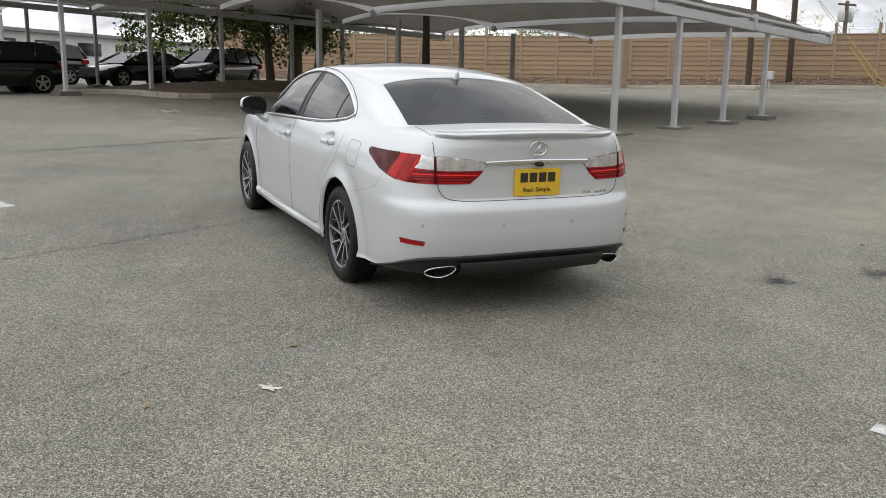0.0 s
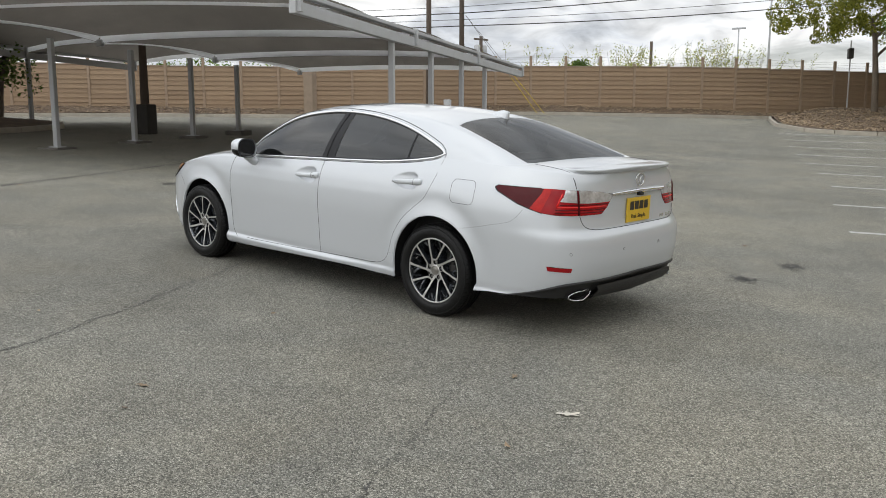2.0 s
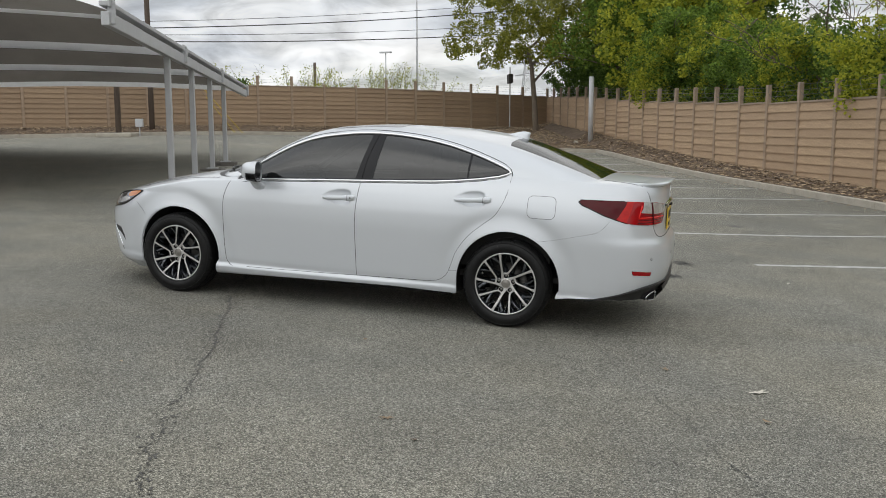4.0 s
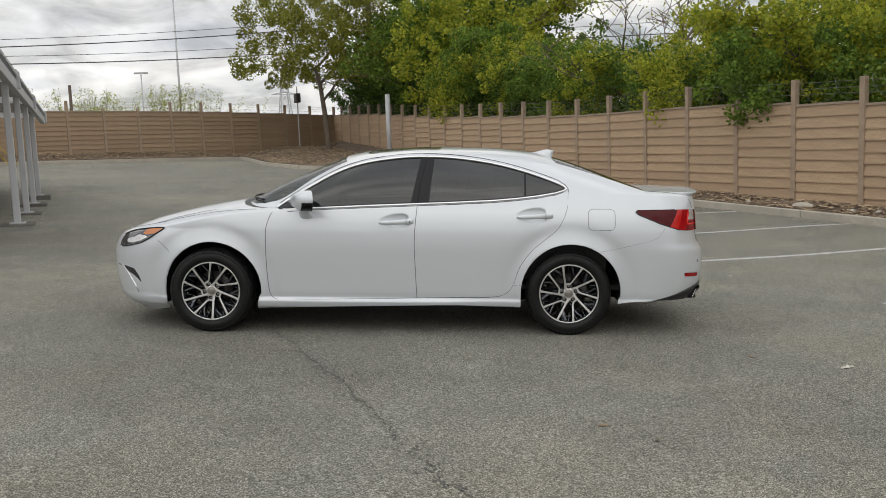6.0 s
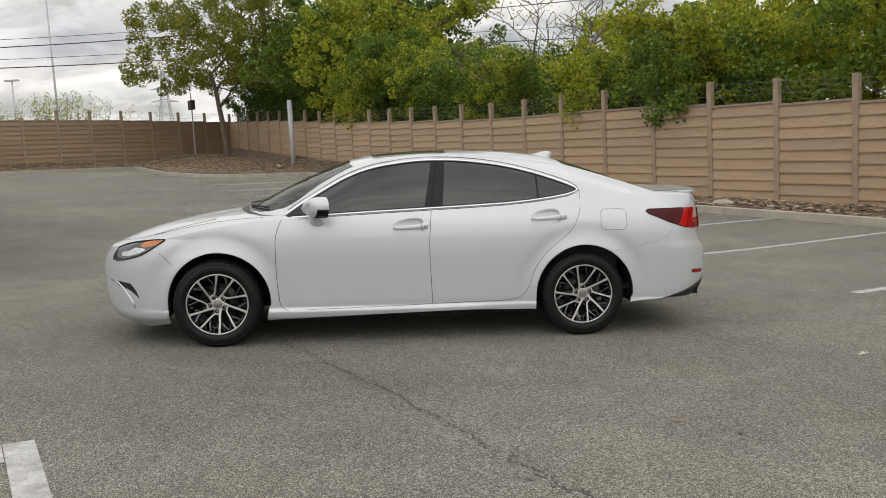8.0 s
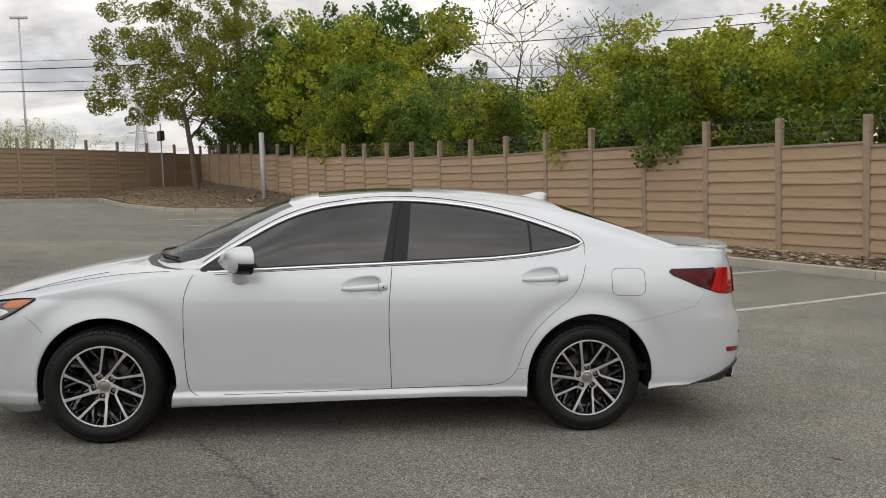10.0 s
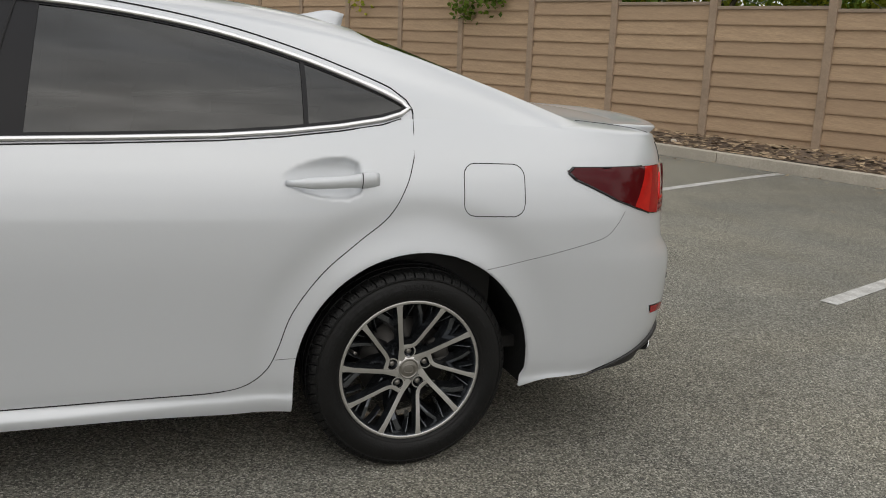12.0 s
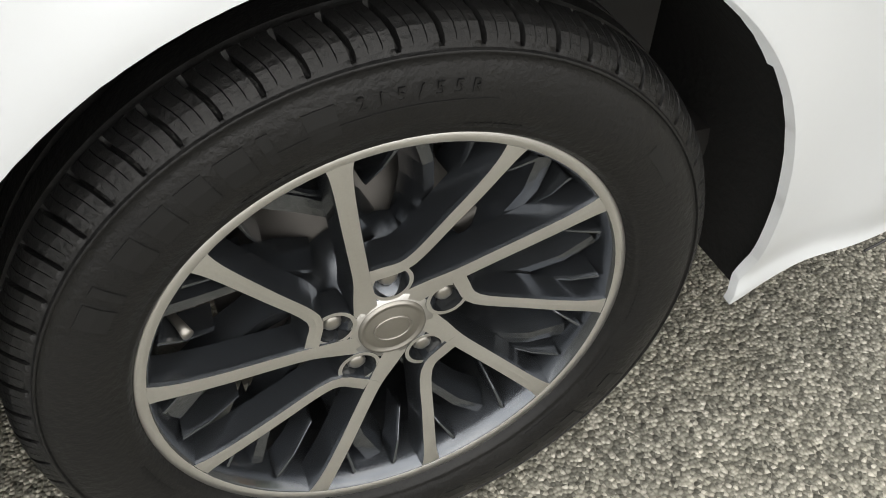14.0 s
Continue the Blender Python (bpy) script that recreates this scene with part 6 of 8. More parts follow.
# dark gaps round the doors and the fuel flap
door_gap = [on_side(x, z, -0.0008) for x, z in FRONT_DOOR[:-10]]
sill_gap = [on_side(x, z, -0.0008) for x, z in ((2.300, 0.268), (2.1, 0.270), (1.9, 0.272), (1.7, 0.276), (1.45, 0.280), (1.187, 0.287), (1.05, 0.289), (0.9, 0.292), (0.78, 0.294), (0.70, 0.295), (0.63, 0.296), (0.58, 0.300))]
mid_gap = [on_side(x, z, -0.0008) for x, z in smooth_loop([(1.187, 0.287), (1.190, 0.35), (1.198, 0.5), (1.206, 0.68), (1.204, 0.80), (1.195, 0.92), (1.187, 1.0)], 4, closed=False)]
rear_gap = [on_side(x, z, -0.0008) for x, z in smooth_loop(REAR_DOOR[2:13], 5, closed=False) + [REAR_DOOR[12], (0.014, 1.08), (0.010, 1.125)]]
flap_loop = round_rect(-0.343, -0.137, 0.829, 0.989, 0.038)
flap_gap = []
for (xa, za), (xb, zb) in zip(flap_loop, flap_loop[1:] + flap_loop[:1]):
    n = max(1, int(math.hypot(xb - xa, zb - za) / 0.012))
    flap_gap += [on_side(xa + (xb - xa) * k / n, za + (zb - za) * k / n, -0.0008) for k in range(n)]
flap_gap.append(flap_gap[0])
for pts, r in ((door_gap, 0.0024), (sill_gap, 0.0022), (mid_gap, 0.0024), (rear_gap, 0.0018), (flap_gap, 0.0017)):
    for one in (pts, flip(pts)):
        line_part("panel_gap", one, r, RUBBERSEAM, car)
sill_end = [on_side(x, z) for x, z in ((0.430, 0.392), (0.412, 0.395), (0.394, 0.397), (0.372, 0.398))]
pillar_gap = [on_side(x, z, 0.0012) for x, z in ((1.186, 1.012), (1.180, 1.08), (1.168, 1.17), (1.148, 1.27), (1.128, 1.345), (1.116, 1.395))]
frame_gap = [on_side(x, z, 0.0003) for x, z in [(x, z + 0.024) for x, z in DLO[1:-2]] + [(0.028, 1.166), (0.012, 1.140), (0.010, 1.125)]]
wing_joint = [on_side(x, z, 0.0003) for x, z in ((3.245, 0.722), (3.215, 0.700), (3.185, 0.672), (3.162, 0.648), (3.146, 0.630))]
for pts, r in ((sill_end, 0.0009), (pillar_gap, 0.0036), (frame_gap, 0.0026), (wing_joint, 0.0012)):
    for one in (pts, flip(pts)):
        line_part("panel_joint", one, r, RUBBERSEAM, car)
fender = [on_side(x, z) for x, z in smooth_loop([(2.335, 0.93), (2.318, 0.955)], 4, closed=False)]
for one in (fender, flip(fender)):
    line_part("panel_joint", one, 0.002, RUBBERSEAM, car)

# black sheet added behind the door gaps, in place of the shade inside them
for sign in (1, -1):
    bm = bmesh.new()
    grid(bm, [[Vector((x, sign * (side_y(x, z) - 0.030), z)) for z in [0.24 + 0.07 * k for k in range(11)]] for x in [0.42 + 0.1 * k for k in range(21)]])
    grid(bm, [[Vector((x, sign * (skin_y(x, z) if x < X_R else side_y(x, z)) - sign * 0.03, z)) for z in (0.74, 0.84, 0.94, 1.02)] for x in [-0.42 + 0.08 * k for k in range(12)]])
    part("inner_panel", bm, LINER, car)

# wheel wells and floor
for cx in (0.0, 2.815):
    for sign in (1, -1):
        bm = bmesh.new()
        ys = (0.0, 0.035, 0.17, 0.37)
        prof = [(cx + 0.392, 0.21)] + [(cx - 0.006 + (0.400 if a < 90 else 0.414) * math.cos(radians(a)), 0.33 + 0.402 * math.sin(radians(a))) for a in range(0, 181, 8)] + [(cx - 0.412, 0.24)]
        rows = grid(bm, [[Vector((x, sign * (min(0.875, side_y(x, 0.40) - 0.018) - y), z)) for x, z in prof] for y in ys])
        bm.faces.new(rows[-1])
        bmesh.ops.recalc_face_normals(bm, faces=bm.faces[:])
        part("wheel_well", bm, LINER, car, "black wheel well liner", True)
bm = bmesh.new()
for x0, x1, w in ((-0.88, 3.5, 0.50), (0.42, 2.38, 0.83), (3.22, 3.45, 0.52), (-0.84, -0.43, 0.70)):
    box(bm, x1 - x0, 2 * w, 0.05, pose((x0 + x1) / 2, 0, 0.225 if x0 > -0.4 else 0.275))
part("underfloor", bm, LINER, car, "dark underfloor")

# cabin: tub, dash, seats, wheel
bm = bmesh.new()
box(bm, 2.9, 1.50, 0.04, pose(0.75, 0, 0.36))
box(bm, 0.50, 1.46, 0.34, pose(2.15, 0, 0.78), bevel=0.08)
box(bm, 0.55, 1.30, 0.10, pose(-0.35, 0, 1.04), bevel=0.03)
for sign in (1, -1):
    box(bm, 2.5, 0.04, 0.55, pose(0.95, sign * 0.74, 0.70))
part("cabin_trim", bm, CABIN, car, "black cabin trim")


def cushion(bm, sx, sy, sz, m):
    box(bm, sx, sy, sz, m, bevel=min(sx, sy, sz) * 0.38)


for sign in (1, -1):
    bm = bmesh.new()
    cushion(bm, 0.50, 0.50, 0.17, pose(1.25, sign * 0.37, 0.56))
    cushion(bm, 0.16, 0.48, 0.62, pose(0.96, sign * 0.37, 0.86, 0, -16, 0))
    cushion(bm, 0.10, 0.26, 0.19, pose(0.84, sign * 0.37, 1.235, 0, -12, 0))
    part("front_seat", bm, SEAT, car, "beige leather seat", True)
bm = bmesh.new()
cushion(bm, 0.50, 1.30, 0.17, pose(0.30, 0, 0.58))
cushion(bm, 0.15, 1.28, 0.56, pose(0.0, 0, 0.86, 0, -24, 0))
for y in (-0.42, 0.42):
    cushion(bm, 0.09, 0.26, 0.14, pose(-0.13, y, 1.16, 0, -20, 0))
part("rear_seat", bm, SEAT, car, "beige leather bench", True)
bm = bmesh.new()
tube(bm, [pose(1.78, 0.37, 0.93, 0, -65, 0) @ Vector((0.185 * math.cos(a), 0.185 * math.sin(a), 0)) for a in [2 * math.pi * k / 24 for k in range(24)]], 0.016, 8, closed=True)
cushion(bm, 0.05, 0.34, 0.07, pose(1.79, 0.37, 0.93, 0, -65, 0))
part("steering_wheel", bm, CABIN, car, "black steering wheel", True)


# ---- lamps ----
for f in lamp_bm.faces:
    f.normal_update()
CLEARLOOP = [(0.190, 0.905), (0.225, 0.935), (0.250, 1.0), (0.45, 1.0), (0.60, 0.99), (0.72, 0.97), (0.78, 0.94), (0.74, 0.902), (0.70, 0.896), (0.45, 0.893)]
clear_in = cut(lamp_bm, CLEARLOOP, RCORNER, anyface)
clear_bm = lift(lamp_bm, clear_in, push=0.001)
TIPLOOP = [(-0.40, 1.0), (-0.40, 0.90), (-0.15, 0.84), (-0.11, 0.825), (-0.03, 0.90), (0.03, 0.955), (0.06, 0.99)]
tip_bm = lift(lamp_bm, cut(lamp_bm, TIPLOOP, RCORNER, anyface), push=0.0006)
strip_bm = lift(lamp_bm, cut(lamp_bm, [(-0.14, 0.80), (-0.11, 0.825), (-0.03, 0.90), (0.03, 0.955), (0.06, 0.99), (0.120, 0.99), (0.105, 0.955), (0.065, 0.90), (0.03, 0.85), (0.0, 0.80)], RCORNER, anyface), push=0.001)
for sign in (1, -1):
    e = new("tail_lamp")
    e.parent = car
    tagged(e, "red tail lamp with a clear inner lens")
    for name, src, material, label in (("red_lens", lamp_bm, REDLENS, ""), ("clear_lens", clear_bm, CLEAR, "clear reversing lens"), ("smoked_tip", tip_bm, REDDARK, "dark red outer lens"), ("corner_lens", strip_bm, REDGLOW, "bright red corner lens")):
        b = src.copy()
        if sign < 0:
            mirror(b, join=False)
        rim(b, 0.012)
        part(name, b, material, e, label, True)
    # light guides, the cells of the clear lens and the dark division at the boot lid
    def lamp_at(w, z, out=0.0015):
        s_lo, s_hi = 0.0, 1.0
        for _ in range(30):
            m = (s_lo + s_hi) / 2
            q = skin(m, z)
            if -q.x - q.y > w:
                s_lo = m
            else:
                s_hi = m
        q = skin(s_lo, z)
        return Vector((q.x - out, sign * (q.y + out * 0.6), z))

    def run(name, w0, z0, w1, z1, r, material, out=0.0015):
        n = max(2, int(abs(w1 - w0) / 0.03) + 2)
        line_part(name, [lamp_at(w0 + (w1 - w0) * k / n, z0 + (z1 - z0) * k / n, out) for k in range(n + 1)], r, material, e)
    for z0, w0, w1 in ((0.884, 0.19, 0.70), (0.851, 0.15, 0.655), (0.834, 0.15, 0.635)):
        run("lens_rib", w0, z0, w1, z0, 0.0042, REDDARK)
    run("light_guide", 0.160, 0.868, 0.67, 0.868, 0.0058, REDGUIDE)
    run("light_guide", 0.160, 0.868, 0.215, 0.955, 0.0070, REDGUIDE)
    for w in (0.305, 0.365):
        run("cell_wall", w, 0.902, w, 0.966, 0.0026, STEELDK)
    run("cell_wall", 0.235, 0.928, 0.43, 0.924, 0.0030, STEELDK)
    for w0, z0, w1, z1 in ((0.255, 0.974, 0.45, 0.968), (0.45, 0.968, 0.60, 0.955), (0.60, 0.955, 0.73, 0.932)):
        run("lens_edge", w0, z0, w1, z1, 0.0034, STEELDK)
    run("lens_edge", 0.225, 0.894, 0.71, 0.897, 0.0030, REDDARK)
    # black surround of the outer lens
    for (w0, z0), (w1, z1), r in (((0.03, 0.984), (-0.33, 0.982), 0.0035), ((-0.33, 0.982), (-0.358, 0.966), 0.0055), ((-0.358, 0.966), (-0.338, 0.944), 0.0055), ((-0.338, 0.944), (-0.17, 0.876), 0.0045), ((-0.17, 0.876), (-0.06, 0.847), 0.0035), ((-0.06, 0.847), (0.03, 0.828), 0.0030)):
        run("lens_surround", w0, z0, w1, z1, r, GLOSSBLACK)
    pts = []
    for k in range(9):
        z0 = 0.818 + 0.158 * k / 8
        s_lo, s_hi = 0.0, 1.0
        for _ in range(30):
            m = (s_lo + s_hi) / 2
            if skin(m, z0).y < 0.640:
                s_lo = m
            else:
                s_hi = m
        q = skin(s_lo, z0)
        pts.append(Vector((q.x - 0.0045, sign * q.y, z0)))
    line_part("division", pts, 0.009, REDDARK, e)
for f in head_bm.faces:
    f.normal_update()
amber = lift(head_bm, cut(head_bm, [(2.36, 0.84), (2.36, 0.795), (2.47, 0.772), (2.58, 0.760), (2.63, 0.772), (2.60, 0.800), (2.56, 0.83)], FCORNER, anyface), push=0.0)
silver = lift(head_bm, cut(head_bm, [(2.55, 0.742), (2.64, 0.712), (2.76, 0.692), (2.86, 0.690), (2.88, 0.715), (2.76, 0.735), (2.68, 0.758), (2.58, 0.752)], FCORNER, anyface), push=0.0)
for sign in (1, -1):
    e = new("head_lamp")
    e.parent = car
    tagged(e, "glossy head lamp with amber corner")
    for name, src, material, label in (("lens", head_bm, LAMPDARK, ""), ("amber_lens", amber, AMBER, "amber corner lens"), ("reflector", silver, CLEAR, "bright reflector")):
        b = src.copy()
        if sign < 0:
            mirror(b, join=False)
        part(name, b, material, e, label, True)
head_edge = []
for w, z in smooth_loop([(2.372, 0.822), (2.50, 0.817), (2.70, 0.800), (2.85, 0.780), (3.0, 0.745)], 5, closed=False):
    s_lo, s_hi = 2.0, 3.0
    for _ in range(30):
        m = (s_lo + s_hi) / 2
        q = skin(m, z)
        if q.x - q.y < w:
            s_lo = m
        else:
            s_hi = m
    q = skin(s_lo, z)
    head_edge.append(Vector((q.x + 0.002, q.y + 0.003, z)))
head_low = []
for w, z in smooth_loop([(2.372, 0.820), (2.40, 0.800), (2.50, 0.745), (2.58, 0.712), (2.65, 0.692), (2.80, 0.668), (2.95, 0.654)], 5, closed=False):
    s_lo, s_hi = 2.0, 3.0
    for _ in range(30):
        m = (s_lo + s_hi) / 2
        q = skin(m, z)
        if q.x - q.y < w:
            s_lo = m
        else:
            s_hi = m
    q = skin(s_lo, z)
    head_low.append(Vector((q.x + 0.002, q.y + 0.003, z)))
for pts, r in ((head_edge, 0.0055), (head_low, 0.0065)):
    for one in (pts, flip(pts)):
        line_part("lamp_edge", one, r, GLOSSBLACK, car, "black lamp surround")
both("rear_reflector", refl_bm, REDLENS, car, "small red reflector")
fog_edge = [Vector((skin(s, z).x + 0.002, skin(s, z).y + 0.004, z)) for s, z in ((2.62, 0.500), (2.54, 0.485), (2.50, 0.45), (2.47, 0.40), (2.44, 0.34), (2.43, 0.29))]
for one in (fog_edge, flip(fog_edge)):
    line_part("fog_lamp_trim", one, 0.005, CHROME, car, "chrome edge")

# ---- handles ----
for doors, (x0, z0), (x1, z1) in ((front_doors, (1.480, 0.876), (1.216, 0.889)), (rear_doors, (0.414, 0.924), (0.137, 0.938))):
    for door, sign in zip(doors, (1, -1)):
        pts, rad = [], []
        for k in range(15):
            t = k / 14
            x, z = x0 + (x1 - x0) * t, z0 + (z1 - z0) * t
            out = 0.004 + 0.026 * math.sin(math.pi * min(1, t * 1.15)) ** 0.55
            p = Vector((x, side_y(x, z) + out, z))
            pts.append(Vector((p.x, sign * p.y, p.z)))
            rad.append(0.005 + 0.0060 * ss(t, 0.0, 0.30) + 0.0036 * ss(t, 0.60, 0.85) - 0.003 * ss(t, 0.93, 1.0))
        bm = bmesh.new()
        tube(bm, pts, rad, 14, flat=1.6)
        h = part("handle", bm, PAINT, door, "body-coloured door handle", True)
        x, z = x0 + (x1 - x0) * 0.80, z0 + (z1 - z0) * 0.80
        bm = bmesh.new()
        ring = [Vector((x + 0.001 * math.cos(a) , sign * (side_y(x, z) + 0.018 + 0.0155 * math.cos(a)), z + 0.0232 * math.sin(a))) for a in [2 * math.pi * k / 12 for k in range(12)]]
        tube(bm, ring, 0.0011, 4, closed=True)
        part("key_cap_joint", bm, RUBBERSEAM, door)
        if doors is front_doors:
            bm = bmesh.new()
            c = Vector((x1 + 0.025, sign * (side_y(x1, z1) + 0.033), z1 - 0.001))
            bmesh.ops.create_uvsphere(bm, u_segments=10, v_segments=6, radius=0.006, matrix=Matrix.Translation(c) @ Matrix.Diagonal((1, 0.35, 1, 1)))
            part("key_hole", bm, BLACKP, door, "", True)

# ---- door mirrors ----
for door, sign in zip(front_doors, (1, -1)):
    bm = bmesh.new()
    rows = []
    for i in range(15):
        t = i / 14
        # from the flat rear rim forward to the rounded nose
        x = -0.062 + 0.150 * t
        r = (1 - t ** 3.2) ** 0.5 if t < 1 else 0.0
        rows.append([Vector((x - 0.04 * math.cos(a) * 0.5, 0.125 * r * abs(math.cos(a)) ** 0.8 * (1 if math.cos(a) > 0 else -1), 0.078 * r * abs(math.sin(a)) ** 0.8 * (1 if math.sin(a) > 0 else -1) + 0.008 * math.cos(a))) for a in [2 * math.pi * k / 28 for k in range(29)]])
    grid(bm, rows)
    bmesh.ops.remove_doubles(bm, verts=bm.verts[:], dist=0.0005)
    bmesh.ops.recalc_face_normals(bm, faces=bm.faces[:])
    m = pose(2.055, sign * 1.000, 1.052, 0, 0, sign * 8) @ Matrix.Diagonal((1, sign, 1, 1))
    bmesh.ops.transform(bm, matrix=m, verts=bm.verts[:])
    if sign < 0:
        bmesh.ops.reverse_faces(bm, faces=bm.faces[:])
    part("mirror_housing", bm, PAINT, door, "body-coloured mirror housing", True)
    bm = bmesh.new()
    bm.faces.new([bm.verts.new(m @ Vector((-0.056 - 0.02 * math.cos(a), 0.112 * abs(math.cos(a)) ** 0.8 * (1 if math.cos(a) > 0 else -1), 0.068 * abs(math.sin(a)) ** 0.8 * (1 if math.sin(a) > 0 else -1) + 0.008 * math.cos(a)))) for a in [2 * math.pi * k / 28 for k in range(28)]])
    bmesh.ops.recalc_face_normals(bm, faces=bm.faces[:])
    if bm.faces[:][0].normal.x > 0:
        bmesh.ops.reverse_faces(bm, faces=bm.faces[:])
    part("mirror_glass", bm, GLOSSBLACK, door, "dark mirror glass")
    # the foot stands on the door skin below the window strip
    bm = bmesh.new()
    tube(bm, [(2.050, sign * 0.858, 0.925), (2.052, sign * 0.900, 0.940), (2.056, sign * 0.945, 0.968), (2.058, sign * 0.985, 1.000)], [0.056, 0.050, 0.040, 0.036], 14, flat=0.62)
    part("mirror_arm", bm, PAINT, door, "", True)
    # gloss black cover round the lower rear edge
    bm = bmesh.new()
    rows = []
    for i in range(9):
        t = i / 14
        r = (1 - t ** 3.2) ** 0.5
        x = -0.064 + 0.150 * t
        rows.append([Vector((x - 0.02 * math.cos(a), 0.129 * r * abs(math.cos(a)) ** 0.8 * (1 if math.cos(a) > 0 else -1), 0.0815 * r * abs(math.sin(a)) ** 0.8 * (1 if math.sin(a) > 0 else -1) + 0.008 * math.cos(a))) for a in [radians(200 + 152 * k / 18 + 0.0 * i) for k in range(19)]])
    grid(bm, rows)
    bmesh.ops.solidify(bm, geom=bm.faces[:], thickness=0.004)
    bmesh.ops.transform(bm, matrix=m, verts=bm.verts[:])
    bmesh.ops.recalc_face_normals(bm, faces=bm.faces[:])
    part("mirror_lower_trim", bm, GLOSSBLACK, door, "gloss black lower trim", True)
    bm = bmesh.new()
    bm.faces.new([bm.verts.new(Vector((x, sign * (glass_y(x, z) + 0.003), z))) for x, z in ((2.262, 0.990), (2.14, 0.996), (2.14, 1.030))])
    part("mirror_base_trim", bm, GLOSSBLACK, door, "black corner trim")

# ---- rear fittings ----
bm = bmesh.new()
rows = []
for k in range(41):
    y = -0.62 + 1.24 * k / 40
    q = abs(y) / 0.62
    tx = X_R - (X_R - REAR(1.06)) * (1 - (abs(y) / WIDE(1.06)) ** 3.8) ** (1 / 3.8) - 0.045 * (1 - q ** 3) + 0.012 * q ** 3
    tz = 1.120 - 0.024 * q ** 2.2
    h = 1 - ss(q, 0.72, 1.0) * 0.92
    front = on_top(tx + 0.20, y, 0.0)
    base = on_top(min(tx + 0.075, -0.955), y, -0.004)
    sec = [Vector((tx + 0.20, y, front.z - 0.003)), Vector((tx + 0.12, y, front.z + (tz - front.z) * 0.42 * h)), Vector((tx + 0.05, y, front.z + (tz - front.z) * 0.80 * h)), Vector((tx + 0.008, y, front.z + (tz - front.z) * h)), Vector((tx, y, front.z + (tz - front.z) * h - 0.006)), Vector((tx + 0.006, y, front.z + (tz - front.z) * h - 0.014)), Vector((tx + 0.05, y, min(base.z, front.z) - 0.020)), Vector((tx + 0.09, y, min(base.z, front.z) - 0.03))]
    rows.append(sec)
vs = grid(bm, rows)
bm.faces.new(vs[0]), bm.faces.new(vs[-1][::-1])
bmesh.ops.recalc_face_normals(bm, faces=bm.faces[:])
part("spoiler", bm, PAINT, lid, "white lip spoiler", True)
bm = bmesh.new()
rows = []
for k in range(31):
    y = -0.355 + 0.71 * k / 30
    q = abs(y) / 0.355
    z, h, x = 0.949 - 0.006 * q, 0.017 - 0.006 * q ** 3, REAR(0.95) + 0.012 * q * q
    rows.append([Vector((x + 0.01, y, z + h)), Vector((x - 0.016, y, z + h * 0.75)), Vector((x - 0.024, y, z)), Vector((x - 0.016, y, z - h * 0.9)), Vector((x + 0.01, y, z - h))])
grid(bm, rows)
bmesh.ops.recalc_face_normals(bm, faces=bm.faces[:])
part("garnish", bm, CHROME, lid, "chrome bar above the plate", True)
bm = bmesh.new()
box(bm, 0.035, 0.05, 0.022, pose(REAR(0.93) - 0.012, -0.01, 0.925), bevel=0.006)
part("rear_camera", bm, GLOSSBLACK, lid)
bm = bmesh.new()
tube(bm, [Vector((REAR(1.02) - 0.010, 0.058 * math.cos(a), 1.022 + 0.042 * math.sin(a))) for a in [2 * math.pi * k / 36 for k in range(36)]], 0.0058, 8, closed=True)
tube(bm, [Vector((REAR(1.02) - 0.010, y, z)) for y, z in ((-0.020, 1.050), (0.016, 1.004), (-0.036, 1.004))], 0.0052, 8)
part("emblem", bm, CHROME, lid, "chrome oval emblem", True)
# plate
px, pz, pw, ph = REAR(0.82) - 0.010, 0.818, 0.320, 0.166
bm = bmesh.new()
box(bm, 0.008, pw, ph, pose(px, -0.005, pz), bevel=0.002)
plate = part("plate", bm, PLATE, lid, "yellow advertising plate with dark lettering")
bm = bmesh.new()
for k in range(4):
    box(bm, 0.002, 0.052, 0.058, pose(px - 0.005, 0.091 - 0.064 * k, pz + 0.030), bevel=0.0008)
part("brand_shapes", bm, PLATEINK, plate)


def words(name, text, size, m, material, parent):
    """Lettering as a mesh."""
    cu = bpy.data.curves.new(name, "FONT")
    cu.body, cu.size, cu.align_x, cu.align_y, cu.extrude = text, size, "CENTER", "CENTER", 0.0008
    ob = bpy.data.objects.new(name, cu)
    me = bpy.data.meshes.new_from_object(ob)
    bpy.data.objects.remove(ob)
    bpy.data.curves.remove(cu)
    me.materials.clear()
    me.materials.append(material)
    o = new(name, me)
    o.parent = parent
    o.matrix_basis = m
    return o


words("slogan", "Real. Simple.", 0.040, pose(px - 0.0055, -0.005, pz - 0.045, 90, 0, -90), PLATEINK, plate)
# model badge: plain bars
for k in (0, 1, 3, 4, 5):
    y = -0.350 - 0.033 * k
    p = on_rear(y, 0.744, 0.002)
    bm = bmesh.new()
    box(bm, 0.004, 0.026, 0.020, pose(p.x, y, 0.744), bevel=0.0015)
    part("badge_bar", bm, CHROME, lid, "small chrome badge bar")
for y in (0.72, 0.24, -0.24, -0.72):
    bm = bmesh.new()
    p = on_rear(y, 0.575, 0.001)
    n = HULL.find_nearest(p)[1]
    tube(bm, [p + n.to_track_quat("Z", "Y") @ Vector((0.009 * math.cos(a), 0.009 * math.sin(a), 0)) for a in [2 * math.pi * k / 16 for k in range(16)]], 0.0012, 4, closed=True)
    part("parking_sensor", bm, RUBBERSEAM, bumper)
